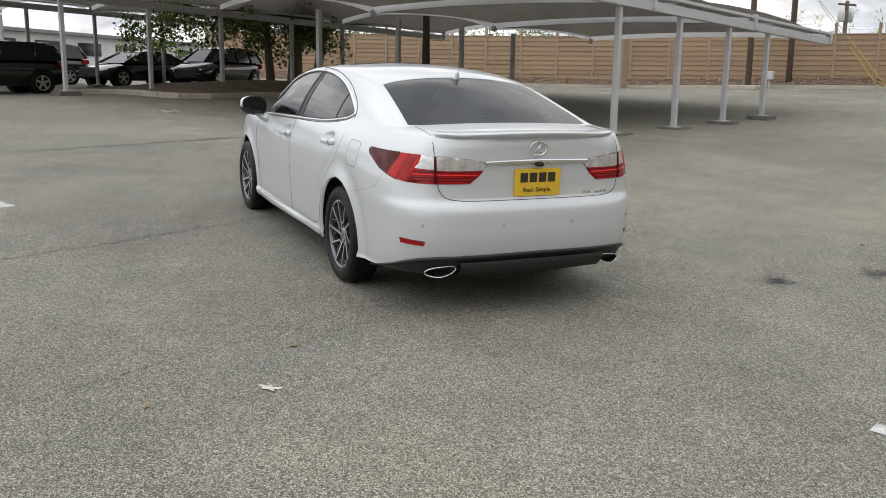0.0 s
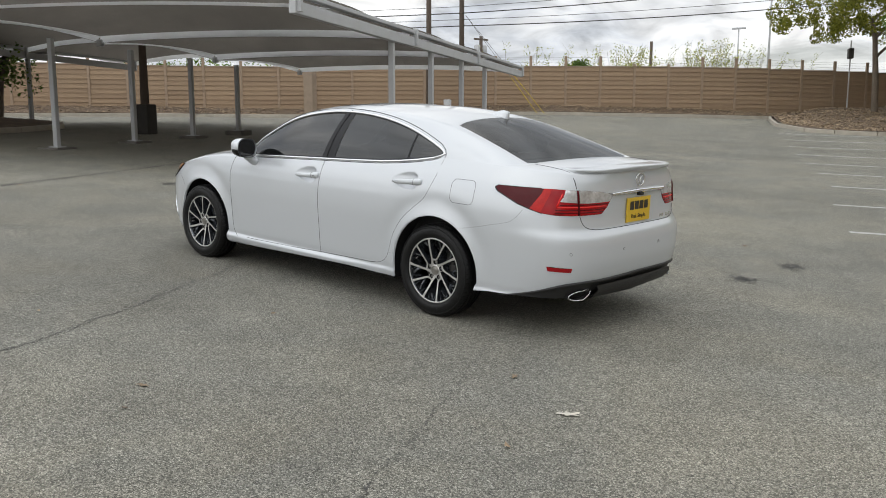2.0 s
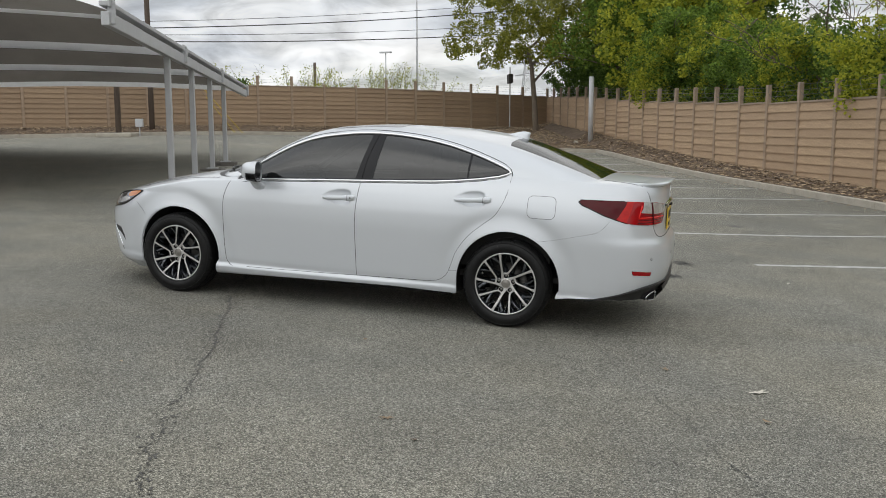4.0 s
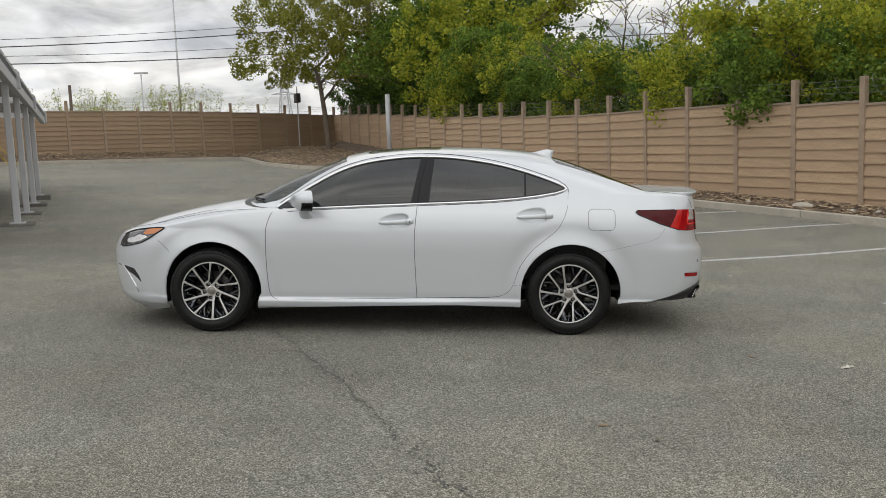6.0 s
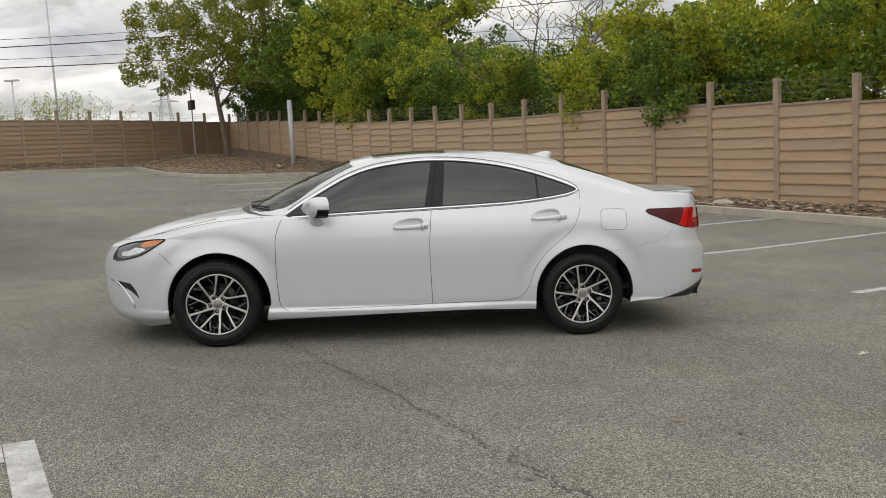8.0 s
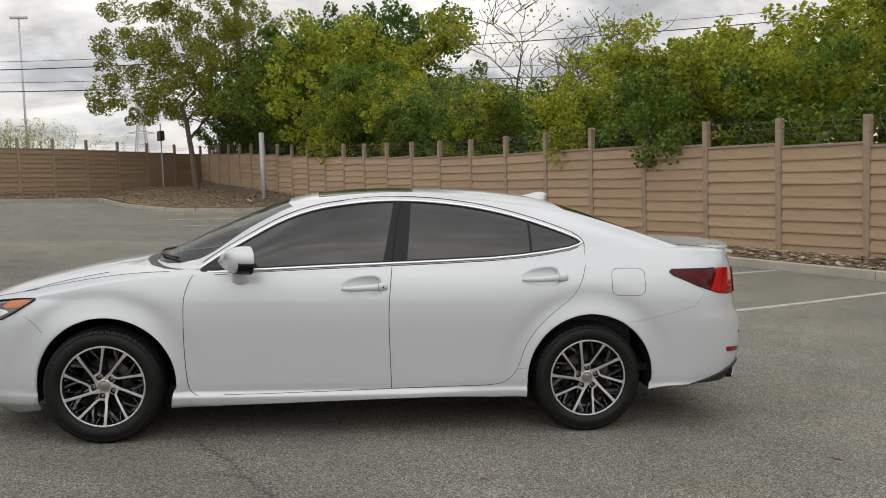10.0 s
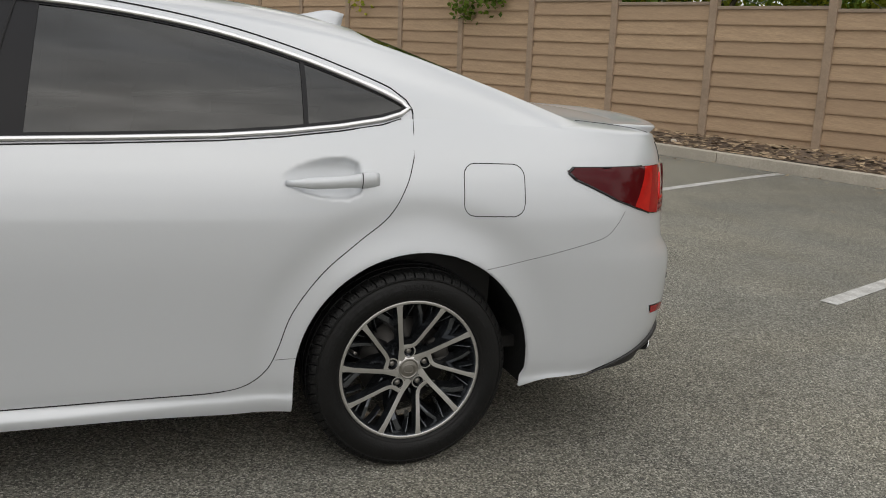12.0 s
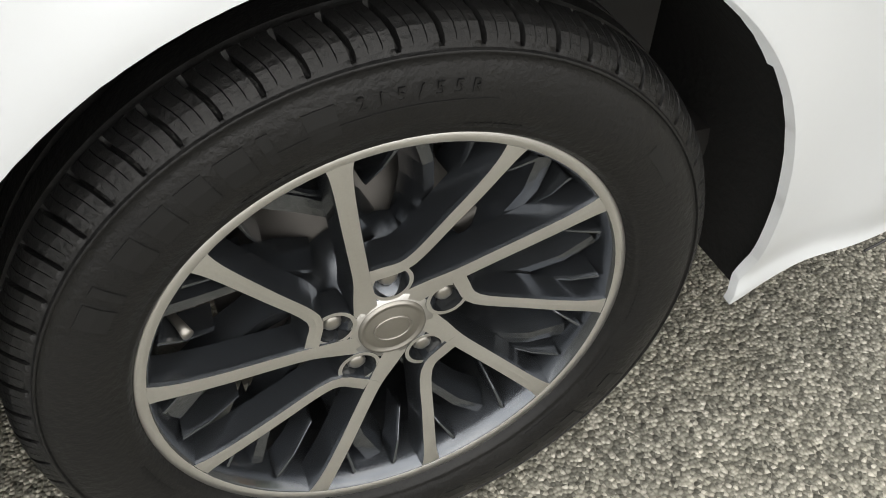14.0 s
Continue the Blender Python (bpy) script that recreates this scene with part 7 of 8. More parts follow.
# apron: raised lip and exhaust tips
for sign in (1, -1):
    pts_o = [Vector((-1.055 + 0.05 * max(0.0, math.cos(a)), sign * (0.600 + 0.090 * math.cos(a) * (1 + 0.15 * math.sin(a))), 0.294 + 0.031 * math.sin(a) - 0.012 * math.cos(a))) for a in [2 * math.pi * k / 28 for k in range(28)]]
    bm = bmesh.new()
    tube(bm, pts_o, 0.0042, 8, closed=True)
    part("exhaust_tip", bm, CHROME, car, "chrome exhaust finisher", True)
    bm = bmesh.new()
    grid(bm, [[p.lerp(sum(pts_o, Vector()) / 28, q) + Vector((d, 0, 0)) for p in pts_o + pts_o[:1]] for q, d in ((0.0, 0.0), (0.06, 0.05), (0.10, 0.09), (1.0, 0.09))])
    part("exhaust_throat", bm, LINER, car)
apron_edge = keyed(*APRON, (0.5, 0.388), (1.2, 0.396))
lip = []
for k in range(61):
    w = -0.30 + 1.42 * k / 60
    z = apron_edge(w) - 0.006
    s_lo, s_hi = 0.0, 1.0
    for _ in range(30):
        m = (s_lo + s_hi) / 2
        q = skin(m, z)
        if -q.x - q.y > w:
            s_lo = m
        else:
            s_hi = m
    q = skin(s_lo, z)
    lip.append(Vector((q.x - 0.003, q.y + 0.002, z)))
lip += flip(lip[::-1])
line_part("apron_lip", lip, [0.002 + 0.009 * ss(k, 0, 22) for k in range(61)] + [0.002 + 0.009 * ss(60 - k, 0, 22) for k in range(61)], BLACKP, car)
bm = bmesh.new()
rows = []
for k in range(31):
    y = -0.50 + k / 30
    q = abs(y) / 0.50
    rows.append([Vector((-1.115 + 0.015 * q * q, y, 0.352)), Vector((-1.125 + 0.015 * q * q, y, 0.325)), Vector((-1.06, y, 0.245 + 0.02 * q)), Vector((-0.95, y, 0.225 + 0.02 * q))])
grid(bm, rows)
bmesh.ops.recalc_face_normals(bm, faces=bm.faces[:])
part("diffuser", bm, BLACKP, car, "black plastic diffuser", True)
# roof fin
bm = bmesh.new()
rows = []
for k in range(9):
    t = k / 8
    x = 0.27 - 0.20 * t
    z0 = on_top(x, 0.0).z - 0.003
    h = 0.058 * ss(t, 0.0, 0.9)
    w = 0.034 * math.sin(math.pi * min(1, 0.15 + t * 0.75)) ** 0.6
    rows.append([Vector((x, w, z0)), Vector((x - 0.01, w * 0.45, z0 + h * 0.7)), Vector((x - 0.015 * t, 0.004, z0 + h)), Vector((x - 0.015 * t, -0.004, z0 + h)), Vector((x - 0.01, -w * 0.45, z0 + h * 0.7)), Vector((x, -w, z0))])
vs = grid(bm, rows)
bm.faces.new(vs[-1])
bmesh.ops.recalc_face_normals(bm, faces=bm.faces[:])
part("antenna_fin", bm, PAINT, car, "white antenna fin", True)
# wipers
for y0, y1 in ((0.62, 0.05), (0.02, -0.50)):
    pts = []
    for k in range(12):
        y = y0 + (y1 - y0) * k / 11
        x = 2.64 - 0.30 * (abs(y) / 0.77) ** 2.2 - 0.02
        pts.append(on_top(x, y, 0.014))
    line_part("wiper", pts, 0.008, BLACKP, car)


# ---- wheels ----
def lathe(bm, prof, n, wrap=True):
    """Turns (radius, y) points round the axle."""
    rows = [[Vector((r * math.cos(2 * math.pi * k / n), y, r * math.sin(2 * math.pi * k / n))) for r, y in prof] for k in range(n)]
    vs = [[bm.verts.new(p) for p in row] for row in rows]
    for k in range(n):
        a, b = vs[k], vs[(k + 1) % n]
        for i in range(len(prof) - 1):
            if prof[i][0] < 1e-6:
                bm.faces.new((a[i], b[i + 1], a[i + 1])) if i + 1 < len(prof) else None
            else:
                bm.faces.new((a[i], b[i], b[i + 1], a[i + 1]))
    bmesh.ops.remove_doubles(bm, verts=bm.verts[:], dist=1e-6)
    bmesh.ops.recalc_face_normals(bm, faces=bm.faces[:])


SIDEWALL = keyed((0.2315, 0.0885), (0.2345, 0.0945), (0.2395, 0.1000), (0.244, 0.1015), (0.252, 0.1050), (0.270, 0.1080), (0.288, 0.1055), (0.303, 0.0995), (0.316, 0.0915))


def tyre_mesh():
    half = [(0.226, 0.080), (0.2315, 0.0885), (0.2345, 0.0945), (0.2375, 0.0985), (0.2395, 0.1000), (0.2415, 0.0995), (0.244, 0.1015), (0.252, 0.1050), (0.262, 0.1075), (0.275, 0.1078), (0.288, 0.1055), (0.2975, 0.1020), (0.3030, 0.0992), (0.3040, 0.1010), (0.3060, 0.1002), (0.3070, 0.0976), (0.3085, 0.0968), (0.3110, 0.0953), (0.315, 0.0925), (0.321, 0.0870), (0.3255, 0.0800), (0.3285, 0.0720), (0.3300, 0.0640)]
    crown = [(0.3305, 0.0612), (0.3235, 0.0605), (0.3235, 0.0535), (0.3312, 0.0528), (0.3330, 0.0255), (0.3255, 0.0250), (0.3255, 0.0165), (0.3335, 0.0160)]
    prof = half + crown
    prof = prof + [(r, -y) for r, y in prof[::-1]]
    pitches = 62
    bm = bmesh.new()
    rows = []
    for k in range(pitches):
        for j, t in enumerate((0.0, 0.26, 0.275, 0.29, 0.58, 0.595, 0.61, 0.85, 0.88, 0.97)):
            ring = []
            for r, y in prof:
                a = abs(y)
                # slanting grooves across the shoulder, each a little turned as it runs in
                shift = 0.35 * ss(a, 0.06, 0.095) * (1 if y > 0 else -1)
                ang = 2 * math.pi * (k + t + shift) / pitches
                rr = r
                if j >= 8 and r > 0.308 and a > 0.0625:
                    rr = r - 0.0080 * ss(r, 0.3082, 0.3145)
                elif j in (2, 5) and r > 0.312 and a > 0.0625:
                    rr = r - 0.0035 * ss(r, 0.312, 0.318)
                ring.append(Vector((rr * math.cos(ang), y, rr * math.sin(ang))))
            rows.append(ring)
    vs = [[bm.verts.new(p) for p in row] for row in rows]
    for k in range(len(vs)):
        a, b = vs[k], vs[(k + 1) % len(vs)]
        for i in range(len(prof) - 1):
            bm.faces.new((a[i], a[i + 1], b[i + 1], b[i]))
    bmesh.ops.recalc_face_normals(bm, faces=bm.faces[:])
    return bm


def sidewall_patch(bm, r0, r1, a0, a1, out=0.0012):
    rows = []
    n = max(2, int(abs(a1 - a0) / 2.0))
    for k in range(n + 1):
        a = radians(a0 + (a1 - a0) * k / n)
        rows.append([Vector((r * math.cos(a), SIDEWALL(r) + o, r * math.sin(a))) for r, o in ((r0, -0.0005), (r0, out), ((r0 + r1) / 2, out), (r1, out), (r1, -0.0005))])
    grid(bm, rows)


def strip2(bm, pts, widths, top, depth, flare_out):
    """A spoke: a flat-topped bar along pts in the wheel's plane, with sloping dark flanks."""
    n = len(pts)
    rows = []
    for k in range(n):
        a, b = pts[max(0, k - 1)], pts[min(n - 1, k + 1)]
        d = (b - a).normalized()
        s = Vector((-d.y, d.x))
        w = widths[k] / 2
        p = pts[k]
        r = p.length
        y = top(r)
        row = []
        for o, dy in ((-w - flare_out, -depth), (-w - 0.0012, -0.0035), (-w, 0.0), (0, 0.0003), (w, 0.0), (w + 0.0012, -0.0035), (w + flare_out, -depth)):
            q = p + s * o
            row.append(Vector((q.x, y + dy, q.y)))
        rows.append(row)
    old = set(bm.faces)
    grid(bm, rows)
    for f in bm.faces:
        if f not in old:
            f.normal_update()
            if f.normal.y < 0:
                f.normal_flip()
            f.material_index = 0 if f.normal.y > 0.93 else 1


def rim_face(r):
    return 0.0670 + 0.0225 * ss(r, 0.02, 0.235)


def rot2(x, z, deg):
    c, s = math.cos(radians(deg)), math.sin(radians(deg))
    return Vector((c * x - s * z, s * x + c * z))


def build_wheel():
    e = new("wheel")
    e.parent = car
    tagged(e, "alloy wheel with machined spokes and a black tyre")
    ty = part("tyre", tyre_mesh(), TYRE, e, "black road tyre")
    me = ty.data
    me.polygons.foreach_set("use_smooth", [abs(p.normal.y) > 0.55 and (p.center.x ** 2 + p.center.z ** 2) ** 0.5 < 0.312 for p in me.polygons])
    # raised marks on the sidewall: plain bars where the maker's words stand
    bm = bmesh.new()
    for base in (28, 208):
        for k in range(8):
            a = base + 6.6 * k
            sidewall_patch(bm, 0.265, 0.289, a, a + (1.6 if k in (1, 6) else 4.6), 0.0009)
    sidewall_patch(bm, 0.2715, 0.2724, 68, 104, 0.0006)
    for a0, a1 in ((140, 150), (320, 331)):
        sidewall_patch(bm, 0.275, 0.287, a0, a1, 0.0005)
    tagged(part("sidewall_relief", bm, TYREMARK, ty), kind="stuff")
    for k, ch in enumerate("215/55R"):
        a = radians(82.5 + 2.9 * k)
        m = Matrix(((-math.sin(a), 0, math.cos(a)), (math.cos(a), 0, math.sin(a)), (0, 1, 0))).transposed().to_4x4()
        m.translation = Vector((0.282 * math.cos(a), SIDEWALL(0.282) + 0.0002, 0.282 * math.sin(a)))
        words("size_mark", ch, 0.0155, m, TYREMARK, ty)
    bm = bmesh.new()
    rng = random.Random(9)
    for base in (60, 100, 178, 200, 222, 300, 335):
        a = base
        for k in range(9):
            w = rng.uniform(0.5, 1.3)
            sidewall_patch(bm, 0.2455, 0.2485, a, a + w, 0.0007)
            a += w + 0.5
    tagged(part("fine_relief", bm, TYREMARK, ty), kind="stuff")
    bm = bmesh.new()
    lathe(bm, [(0.2325, 0.0880), (0.2330, 0.0900), (0.2320, 0.0915), (0.2225, 0.0895), (0.2205, 0.0875), (0.2160, 0.072), (0.2090, 0.03), (0.205, -0.02), (0.210, -0.085), (0.2325, -0.0905)], 96)
    for f in bm.faces:
        c = f.calc_center_median()
        rr = math.hypot(c.x, c.z)
        f.material_index = 0 if 0.2215 < rr < 0.2325 and c.y > 0.0875 else 1
    rimo = part("rim", bm, [RIMFACE, RIMDARK], e, "dark grey rim with a machined edge", True)
    for k in range(5):
        bm = bmesh.new()
        turn = 72 * k
        n = 14
        line = [Vector((0.0235, 0.014)), Vector((0.0265, 0.045)), Vector((0.0300, 0.08)), Vector((0.0400, 0.145)), Vector((0.0462, 0.190)), Vector((0.0500, 0.2225))]
        wide = keyed((0, 0.026), (0.22, 0.020), (0.42, 0.0150), (0.75, 0.0158), (0.93, 0.0200), (1, 0.032))
        sm = smooth_loop([tuple(p) for p in line], 4, closed=False)
        pts = [rot2(*p, turn) for p in sm]
        strip2(bm, pts, [wide(i / (len(pts) - 1)) for i in range(len(pts))], rim_face, 0.030, 0.006)
        line = [Vector((0.030, 0.075)), Vector((0.012, 0.0755)), Vector((-0.016, 0.083)), Vector((-0.050, 0.130)), Vector((-0.080, 0.174)), Vector((-0.0995, 0.2045))]
        wide = keyed((0, 0.014), (0.2, 0.0135), (0.5, 0.0125), (0.8, 0.0140), (0.93, 0.0185), (1, 0.029))
        sm = smooth_loop([tuple(p) for p in line], 4, closed=False)
        pts = [rot2(*p, turn) for p in sm]
        strip2(bm, pts, [wide(i / (len(pts) - 1)) for i in range(len(pts))], lambda r: rim_face(r) - 0.0004, 0.030, 0.006)
        part("spoke", bm, [RIMFACE, RIMDARK], rimo, "forked machined spoke")
        # dark fins behind the spokes
        bm = bmesh.new()
        for (r0, a0), (r1, a1), w0, w1 in (((0.085, 114), (0.213, 96), 0.007, 0.011), ((0.080, 156), (0.213, 131), 0.011, 0.017)):
            pts = [rot2(r0 + (r1 - r0) * q, 0, a0 + (a1 - a0) * q + turn) for q in (0, 0.25, 0.5, 0.75, 1)]
            strip2(bm, pts, [w0 + (w1 - w0) * q for q in (0, 0.25, 0.5, 0.75, 1)], lambda r: 0.030 + 0.034 * ss(r, 0.07, 0.213), 0.032, 0.011)
        # short webs that run from the ring down to the flanks of the spokes
        for a0, a1 in ((66, 74), (90, 84), (107, 112), (126, 120)):
            pts = [rot2(0.214, 0, a0 + turn), rot2(0.190, 0, (a0 * 0.6 + a1 * 0.4) + turn), rot2(0.160, 0, a1 + turn)]
            strip2(bm, pts, [0.003, 0.002, 0.001], lambda r: 0.046 + 0.032 * ss(r, 0.15, 0.214), 0.030, 0.004)
        for f in bm.faces:
            f.material_index = 0
        part("fin", bm, RIMDARK, rimo, "dark grey fin")
        c = rot2(0.001, 0.0575, turn)
        bm = bmesh.new()
        r = bmesh.ops.create_cone(bm, cap_ends=True, segments=6, radius1=0.0105, radius2=0.0098, depth=0.026, matrix=pose(c.x, 0.047, c.y, -90, 0, 0))
        bmesh.ops.create_uvsphere(bm, u_segments=12, v_segments=6, radius=0.0092, matrix=Matrix.Translation((c.x, 0.0595, c.y)) @ Matrix.Diagonal((1, 0.45, 1, 1)))
        part("wheel_nut", bm, HUBCAP, rimo, "grey steel wheel nut", True)
        bm = bmesh.new()
        ring = [Vector((c.x + 0.0170 * math.cos(a), 0.064, c.y + 0.0170 * math.sin(a))) for a in [2 * math.pi * i / 18 for i in range(18)]]
        grid(bm, [[p + Vector((0, 0.0040, 0)) for p in ring + ring[:1]], [p - Vector((0, 0.025, 0)) for p in ring + ring[:1]], [p.lerp(Vector((c.x, 0.039, c.y)), 1.0) - Vector((0, 0, 0)) for p in ring + ring[:1]]])
        part("nut_seat", bm, RIMDARK, rimo, "", True)
        bm = bmesh.new()
        grid(bm, [[Vector((c.x + q * math.cos(a), 0.0682 + dy, c.y + q * math.sin(a))) for a in [2 * math.pi * i / 24 for i in range(25)]] for q, dy in ((0.0168, -0.004), (0.0172, 0.0), (0.0212, 0.0), (0.0222, -0.005), (0.0250, -0.025))])
        bmesh.ops.recalc_face_normals(bm, faces=bm.faces[:])
        for f in bm.faces:
            f.material_index = 0 if f.calc_center_median().y > 0.0675 else 1
        part("nut_collar", bm, [RIMFACE, RIMDARK], rimo)
    bm = bmesh.new()
    lathe(bm, [(0.0, 0.0676), (0.041, 0.0676), (0.0435, 0.063), (0.060, 0.040), (0.075, 0.025), (0.085, 0.0)], 48)
    for f in bm.faces:
        c = f.calc_center_median()
        f.material_index = 0 if c.y > 0.0672 else 1
    part("hub", bm, [RIMFACE, RIMDARK], rimo, "", True)
    bm = bmesh.new()
    lathe(bm, [(0.0, 0.0705), (0.026, 0.0703), (0.0285, 0.0690), (0.0295, 0.0715), (0.0325, 0.0712), (0.0335, 0.066)], 40)
    tube(bm, [Vector((0.018 * math.cos(a), 0.0708, 0.0145 * math.sin(a))) for a in [2 * math.pi * k / 24 for k in range(24)]], 0.0014, 6, closed=True)
    part("centre_cap", bm, HUBCAP, rimo, "satin metal centre cap", True)
    bm = bmesh.new()
    c = rot2(0.200, 0.0, 19)
    tube(bm, [Vector((c.x, 0.046, c.y)), Vector((c.x * 0.965, 0.062, c.y * 0.965)), Vector((c.x * 0.945, 0.072, c.y * 0.945))], [0.004, 0.0045, 0.0055], 10)
    part("valve", bm, HUBCAP, rimo, "valve stem with cap", True)
    bm = bmesh.new()
    lathe(bm, [(0.0, 0.005), (0.075, 0.005), (0.080, -0.004), (0.146, -0.004), (0.148, -0.016), (0.146, -0.028), (0.07, -0.028)], 64)
    part("brake_disc", bm, STEELBRK, e, "dull steel brake disc", True)
    bm = bmesh.new()
    for a in (150, 165, 180):
        p = rot2(0.125, 0, a)
        box(bm, 0.06, 0.055, 0.05, pose(p.x, 0.0, p.y, 0, -a, 0), bevel=0.010)
    part("brake_caliper", bm, STEELBRK, e, "grey brake caliper", True)
    return e


wheel = build_wheel()
HUB_Y = 0.795
# the valve sits forward of the hub on the near rear wheel
wheel.matrix_basis = pose(0.0, HUB_Y, 0.3265)
copy_thing(wheel, pose(2.815, HUB_Y + 0.003, 0.3265) @ pose(0, 0, 0, 0, 25, 0)).parent = car
copy_thing(wheel, pose(0.0, -HUB_Y, 0.3265, 0, 0, 180) @ pose(0, 0, 0, 0, 40, 0)).parent = car
copy_thing(wheel, pose(2.815, -HUB_Y, 0.3265, 0, 0, 180) @ pose(0, 0, 0, 0, 70, 0)).parent = car


# ---- parked cars in the far row ----
def parked_car(u, v, turn, tall, paint, label):
    """A dark parked car, seen from afar: body, glasshouse, roof, wheels and lamps."""
    x, y = lot(u, v)
    e = thing("car", (x, y, pave(u, v)), LOT_TURN + turn, label=label, category="car", group="parked cars")
    half, wide = 2.28, 0.92
    belt = 1.05 if tall else 0.92
    roof = 1.63 if tall else 1.42
    hood = keyed((-2.35, belt - 0.10), (-2.0, belt + (0.02 if tall else 0.05)), (0.5, belt), (1.05, belt - 0.02), (1.9, belt - 0.16), (2.25, belt - 0.30), (2.35, belt - 0.45))
    bm = bmesh.new()
    rows = []
    for k in range(33):
        px = -half + 2 * half * k / 32
        q = abs(px) / half
        w = wide * (1 - 0.18 * q ** 5)
        h0, h1 = 0.24 + 0.10 * q ** 6, hood(px)
        rows.append([Vector((px, sy * w * (0.80 + 0.20 * math.sin(math.pi * min(1, 0.15 + 0.7 * t))) * (1 - 0.35 * ss(t, 0.9, 1.0)), h0 + (h1 - h0) * t)) for sy, ts in ((-1, (0, 0.12, 0.35, 0.6, 0.8, 0.93, 1.0)), (1, (1.0, 0.93, 0.8, 0.6, 0.35, 0.12, 0))) for t in ts])
    vs = grid(bm, rows)
    bm.faces.new(vs[0]), bm.faces.new(vs[-1][::-1])
    bmesh.ops.recalc_face_normals(bm, faces=bm.faces[:])
    part("body", bm, paint, e, smooth=True)
    back_x, back_t = (-2.2, -1.95) if tall else (-1.75, -0.95)
    prof = [(back_x, belt), (back_t, roof - 0.10), (back_t + 0.5, roof - 0.02), (-0.2, roof), (0.35, roof - 0.07), (1.25, belt)]
    bm = bmesh.new()
    vs = grid(bm, [[Vector((px, sy * (0.84 - 0.20 * (z - belt) / (roof - belt)), z - 0.012)) for px, z in prof] for sy in (-1, -0.5, 0, 0.5, 1)])
    bm.faces.new(vs[0]), bm.faces.new(vs[-1][::-1])
    bmesh.ops.recalc_face_normals(bm, faces=bm.faces[:])
    part("glasshouse", bm, PARKGLASS, e, "dark tinted glass")
    bm = bmesh.new()
    grid(bm, [[Vector((px, sy * (0.65 + (0.02 if abs(sy) == 1 else 0)), z + 0.004)) for px, z in prof[1:5]] for sy in (-1, -0.5, 0, 0.5, 1)])
    part("roof", bm, paint, e, smooth=True)
    for sy in (-1, 1):
        for a, b in ((prof[0], prof[1]), (prof[4], prof[5]), ((-0.25, belt), (-0.25, roof)), ((-1.30, belt), (-1.35, roof - 0.03))):
            bm = bmesh.new()
            tube(bm, [(px, sy * (0.845 - 0.20 * (z - belt) / (roof - belt)), z) for px, z in (a, b)], 0.045, 6)
            part("pillar", bm, paint, e, smooth=True)
    for wx in (-1.42, 1.42):
        for sy in (-1, 1):
            # no arch is cut: a black drum stands for the shade in it
            bm = bmesh.new()
            for r0, r1, y0 in ((0.40, 0.40, 0.90),):
                tube(bm, [(wx, sy * 0.60, 0.38), (wx, sy * 0.915, 0.38)], 0.42, 24)
            part("wheel_arch", bm, LINER, e)
            w = new("wheel")
            w.parent = e
            w.matrix_basis = pose(wx, sy * 0.86, 0.345, 0, 0, 0 if sy > 0 else 180)
            bm = bmesh.new()
            lathe(bm, [(0.235, -0.1), (0.33, -0.1), (0.345, -0.07), (0.345, 0.07), (0.33, 0.098), (0.24, 0.1), (0.235, 0.06)], 28)
            part("tyre", bm, TYRE, w, smooth=True)
            bm = bmesh.new()
            for k in range(5):
                box(bm, 0.075, 0.03, 0.24, pose(0, 0.075, 0) @ Matrix.Rotation(radians(72 * k), 4, "Y") @ pose(0, 0, 0.12), bevel=0.01)
            lathe(bm, [(0.245, 0.06), (0.245, 0.095), (0.215, 0.09), (0.21, 0.05)], 28)
            part("rim", bm, RIMFACE, w)
            bm = bmesh.new()
            lathe(bm, [(0.0, 0.02), (0.22, 0.02)], 20)
            part("brake_disc", bm, LINER, w)
    for sy in (-1, 1):
        bm = bmesh.new()
        box(bm, 0.28, 0.30, 0.20, pose(-2.17, sy * 0.70, belt - 0.14, 0, 0, sy * 18), bevel=0.05)
        part("tail_lamp", bm, REDLENS, e)
        bm = bmesh.new()
        box(bm, 0.34, 0.36, 0.14, pose(2.10, sy * 0.64, belt - 0.36, 0, 12, -sy * 24), bevel=0.05)
        part("head_lamp", bm, LAMPDARK, e)
        bm = bmesh.new()
        box(bm, 0.12, 0.20, 0.14, pose(0.85, sy * 0.98, belt + 0.08), bevel=0.05)
        part("door_mirror", bm, paint, e)
    bm = bmesh.new()
    box(bm, 0.08, 1.0, 0.34, pose(2.30, 0, 0.56), bevel=0.03)
    part("grille", bm, BLACKP, e)


PARKBLACK = mat("black_car_paint", (0.008, 0.008, 0.010), 0.22, coat=1.0, vary=0.3, scale=3, dark=(0.014, 0.014, 0.014))
PARKBLUE = mat("dark_blue_grey_car_paint", (0.020, 0.023, 0.032), 0.22, coat=1.0, vary=0.3, scale=3)
PARKGLASS = mat("dark_car_glass", (0.01, 0.011, 0.012), 0.05, vary=0.2, scale=3)
parked_car(6.7, 25.4, 180, True, PARKBLACK, "black parked sport utility car beside a canopy post")
parked_car(10.8, 32.0, 180, True, PARKBLACK, "dark parked sport utility car in the far row")
parked_car(14.0, 28.9, 188, False, PARKBLACK, "black parked saloon car behind the oak island")
parked_car(16.7, 27.4, 204, True, PARKBLUE, "dark blue-grey parked sport utility car beside the oak island")

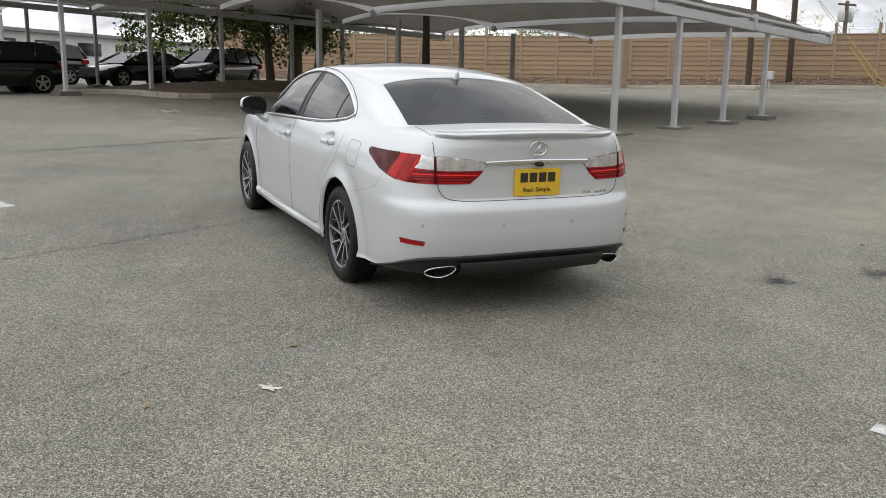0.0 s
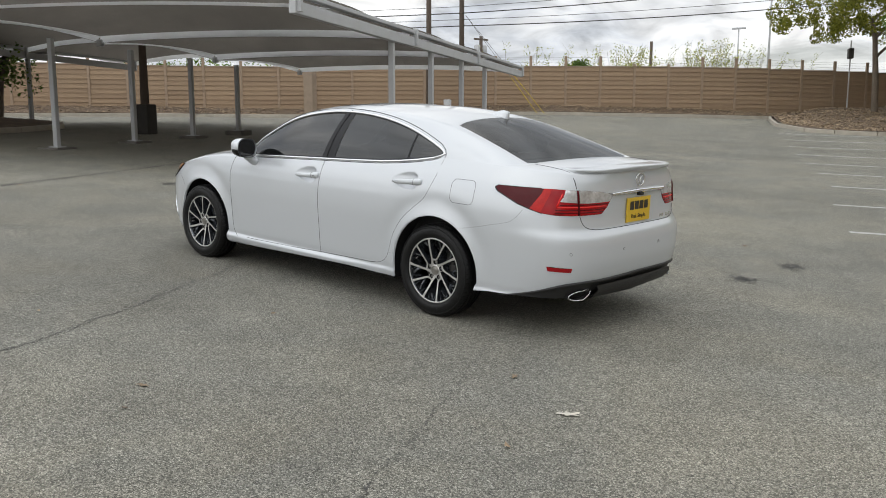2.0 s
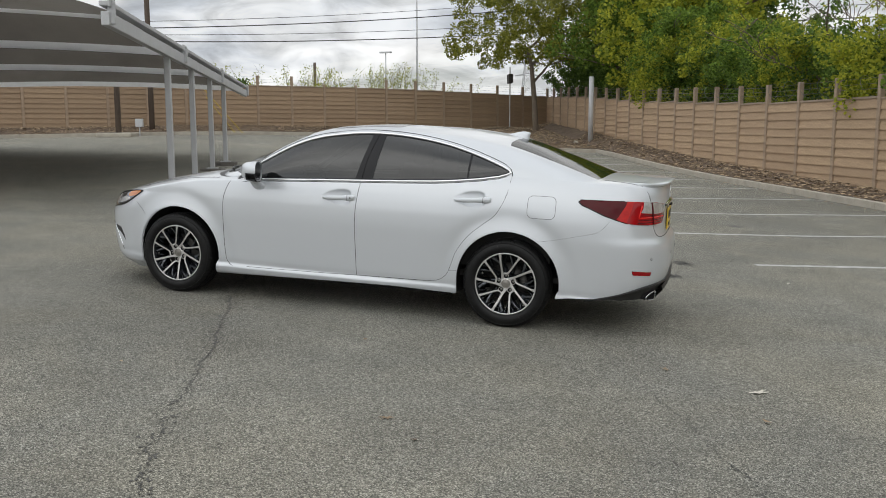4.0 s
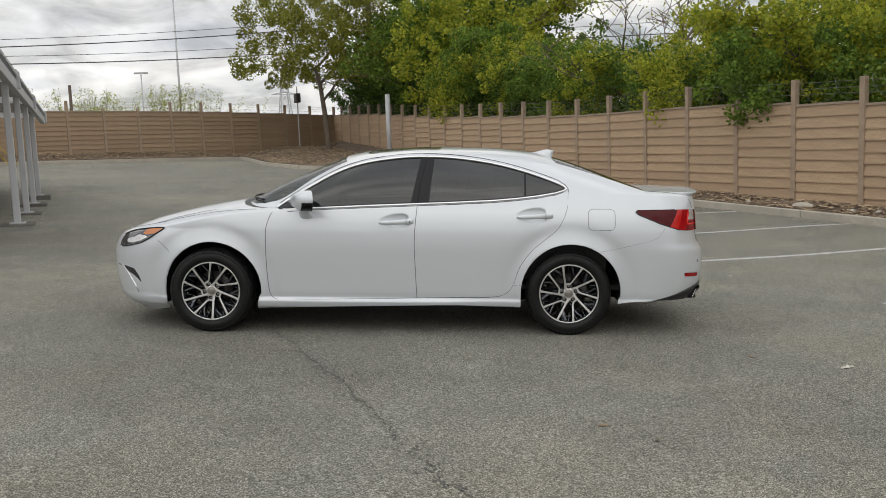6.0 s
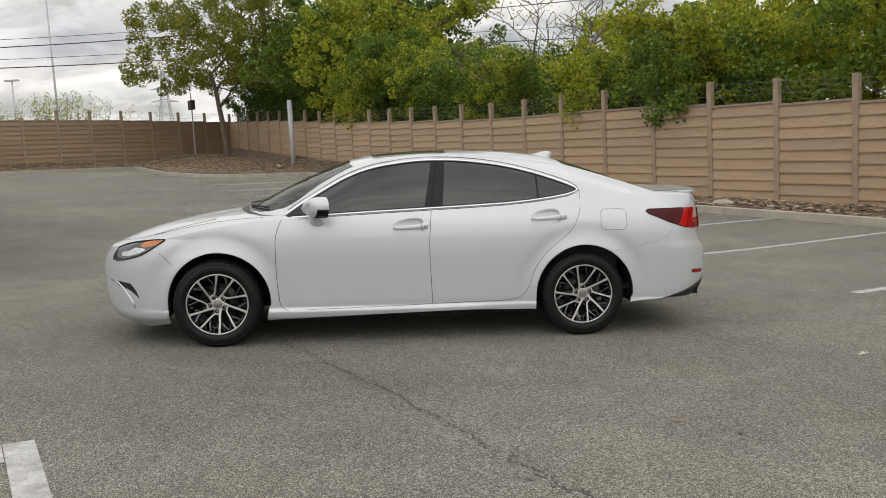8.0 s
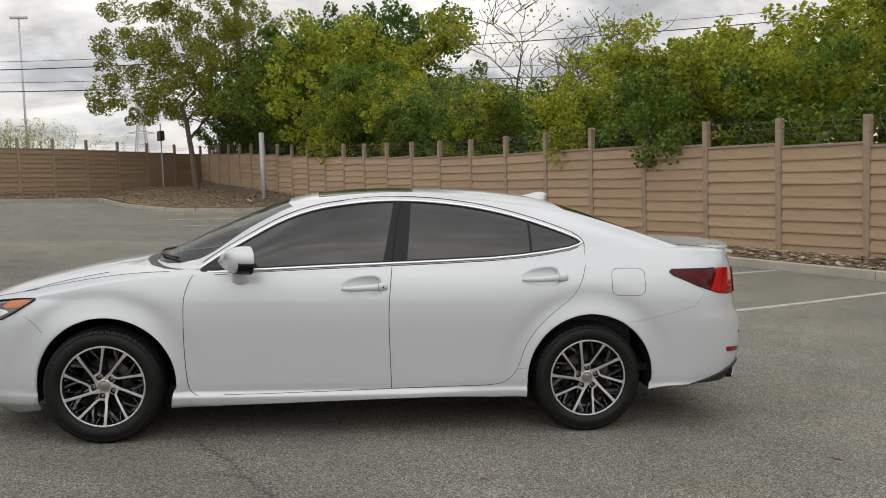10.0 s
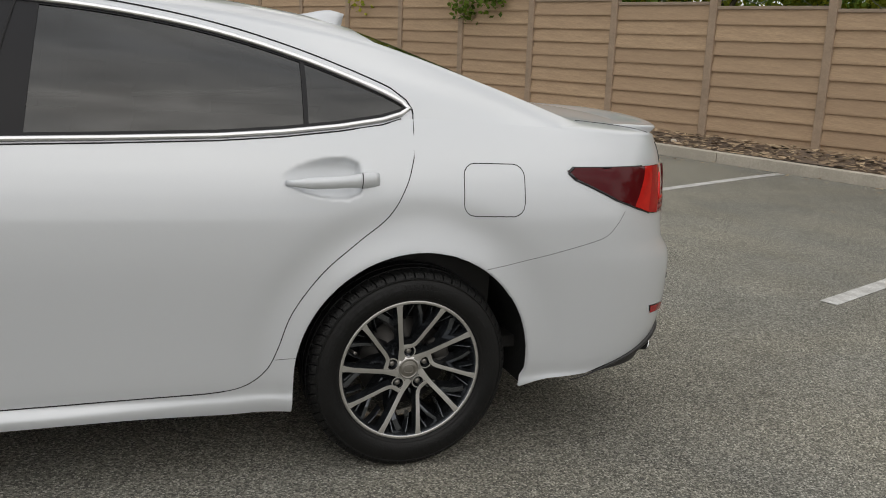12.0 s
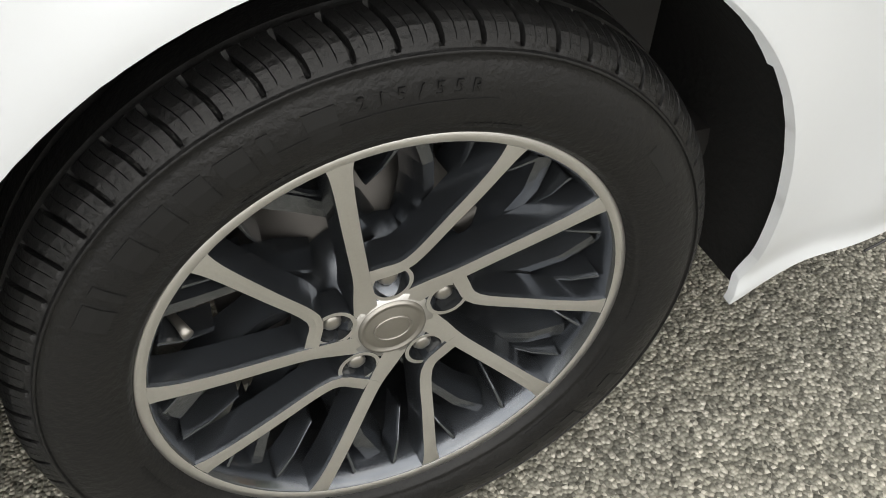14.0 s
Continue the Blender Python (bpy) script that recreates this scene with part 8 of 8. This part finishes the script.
# pale low building beyond the canopies
x, y = lot(33.0, 66.0)
e = thing("far_building", (x, y, rise(x)), LOT_TURN + 28, label="long low pale building beyond the canopies", category="building")
bm = bmesh.new()
box(bm, 44, 8, 2.2, pose(0, 0, 1.1), bevel=0.03)
part("wall", bm, FARWALL, e)
bm = bmesh.new()
box(bm, 45, 9, 0.25, pose(0, 0, 2.3), bevel=0.05)
part("roof", bm, FARROOF, e)
for k in range(9):
    bm = bmesh.new()
    box(bm, 2.6, 0.12, 0.9, pose(-18 + 4.5 * k, -4.03, 1.3), bevel=0.02)
    part("window", bm, PARKGLASS, e)
# a scrap of white paper on the asphalt
bm = bmesh.new()
grid(bm, [[spot(5.65 + 0.12 * i, 13.15 + 0.09 * j, 0.01 + 0.05 * ((i * 2 + j * 3) % 4) / 4) for j in range(4)] for i in range(4)])
tagged(part("paper_scrap", bm, BAND), "crumpled white paper scrap on the asphalt", "litter")
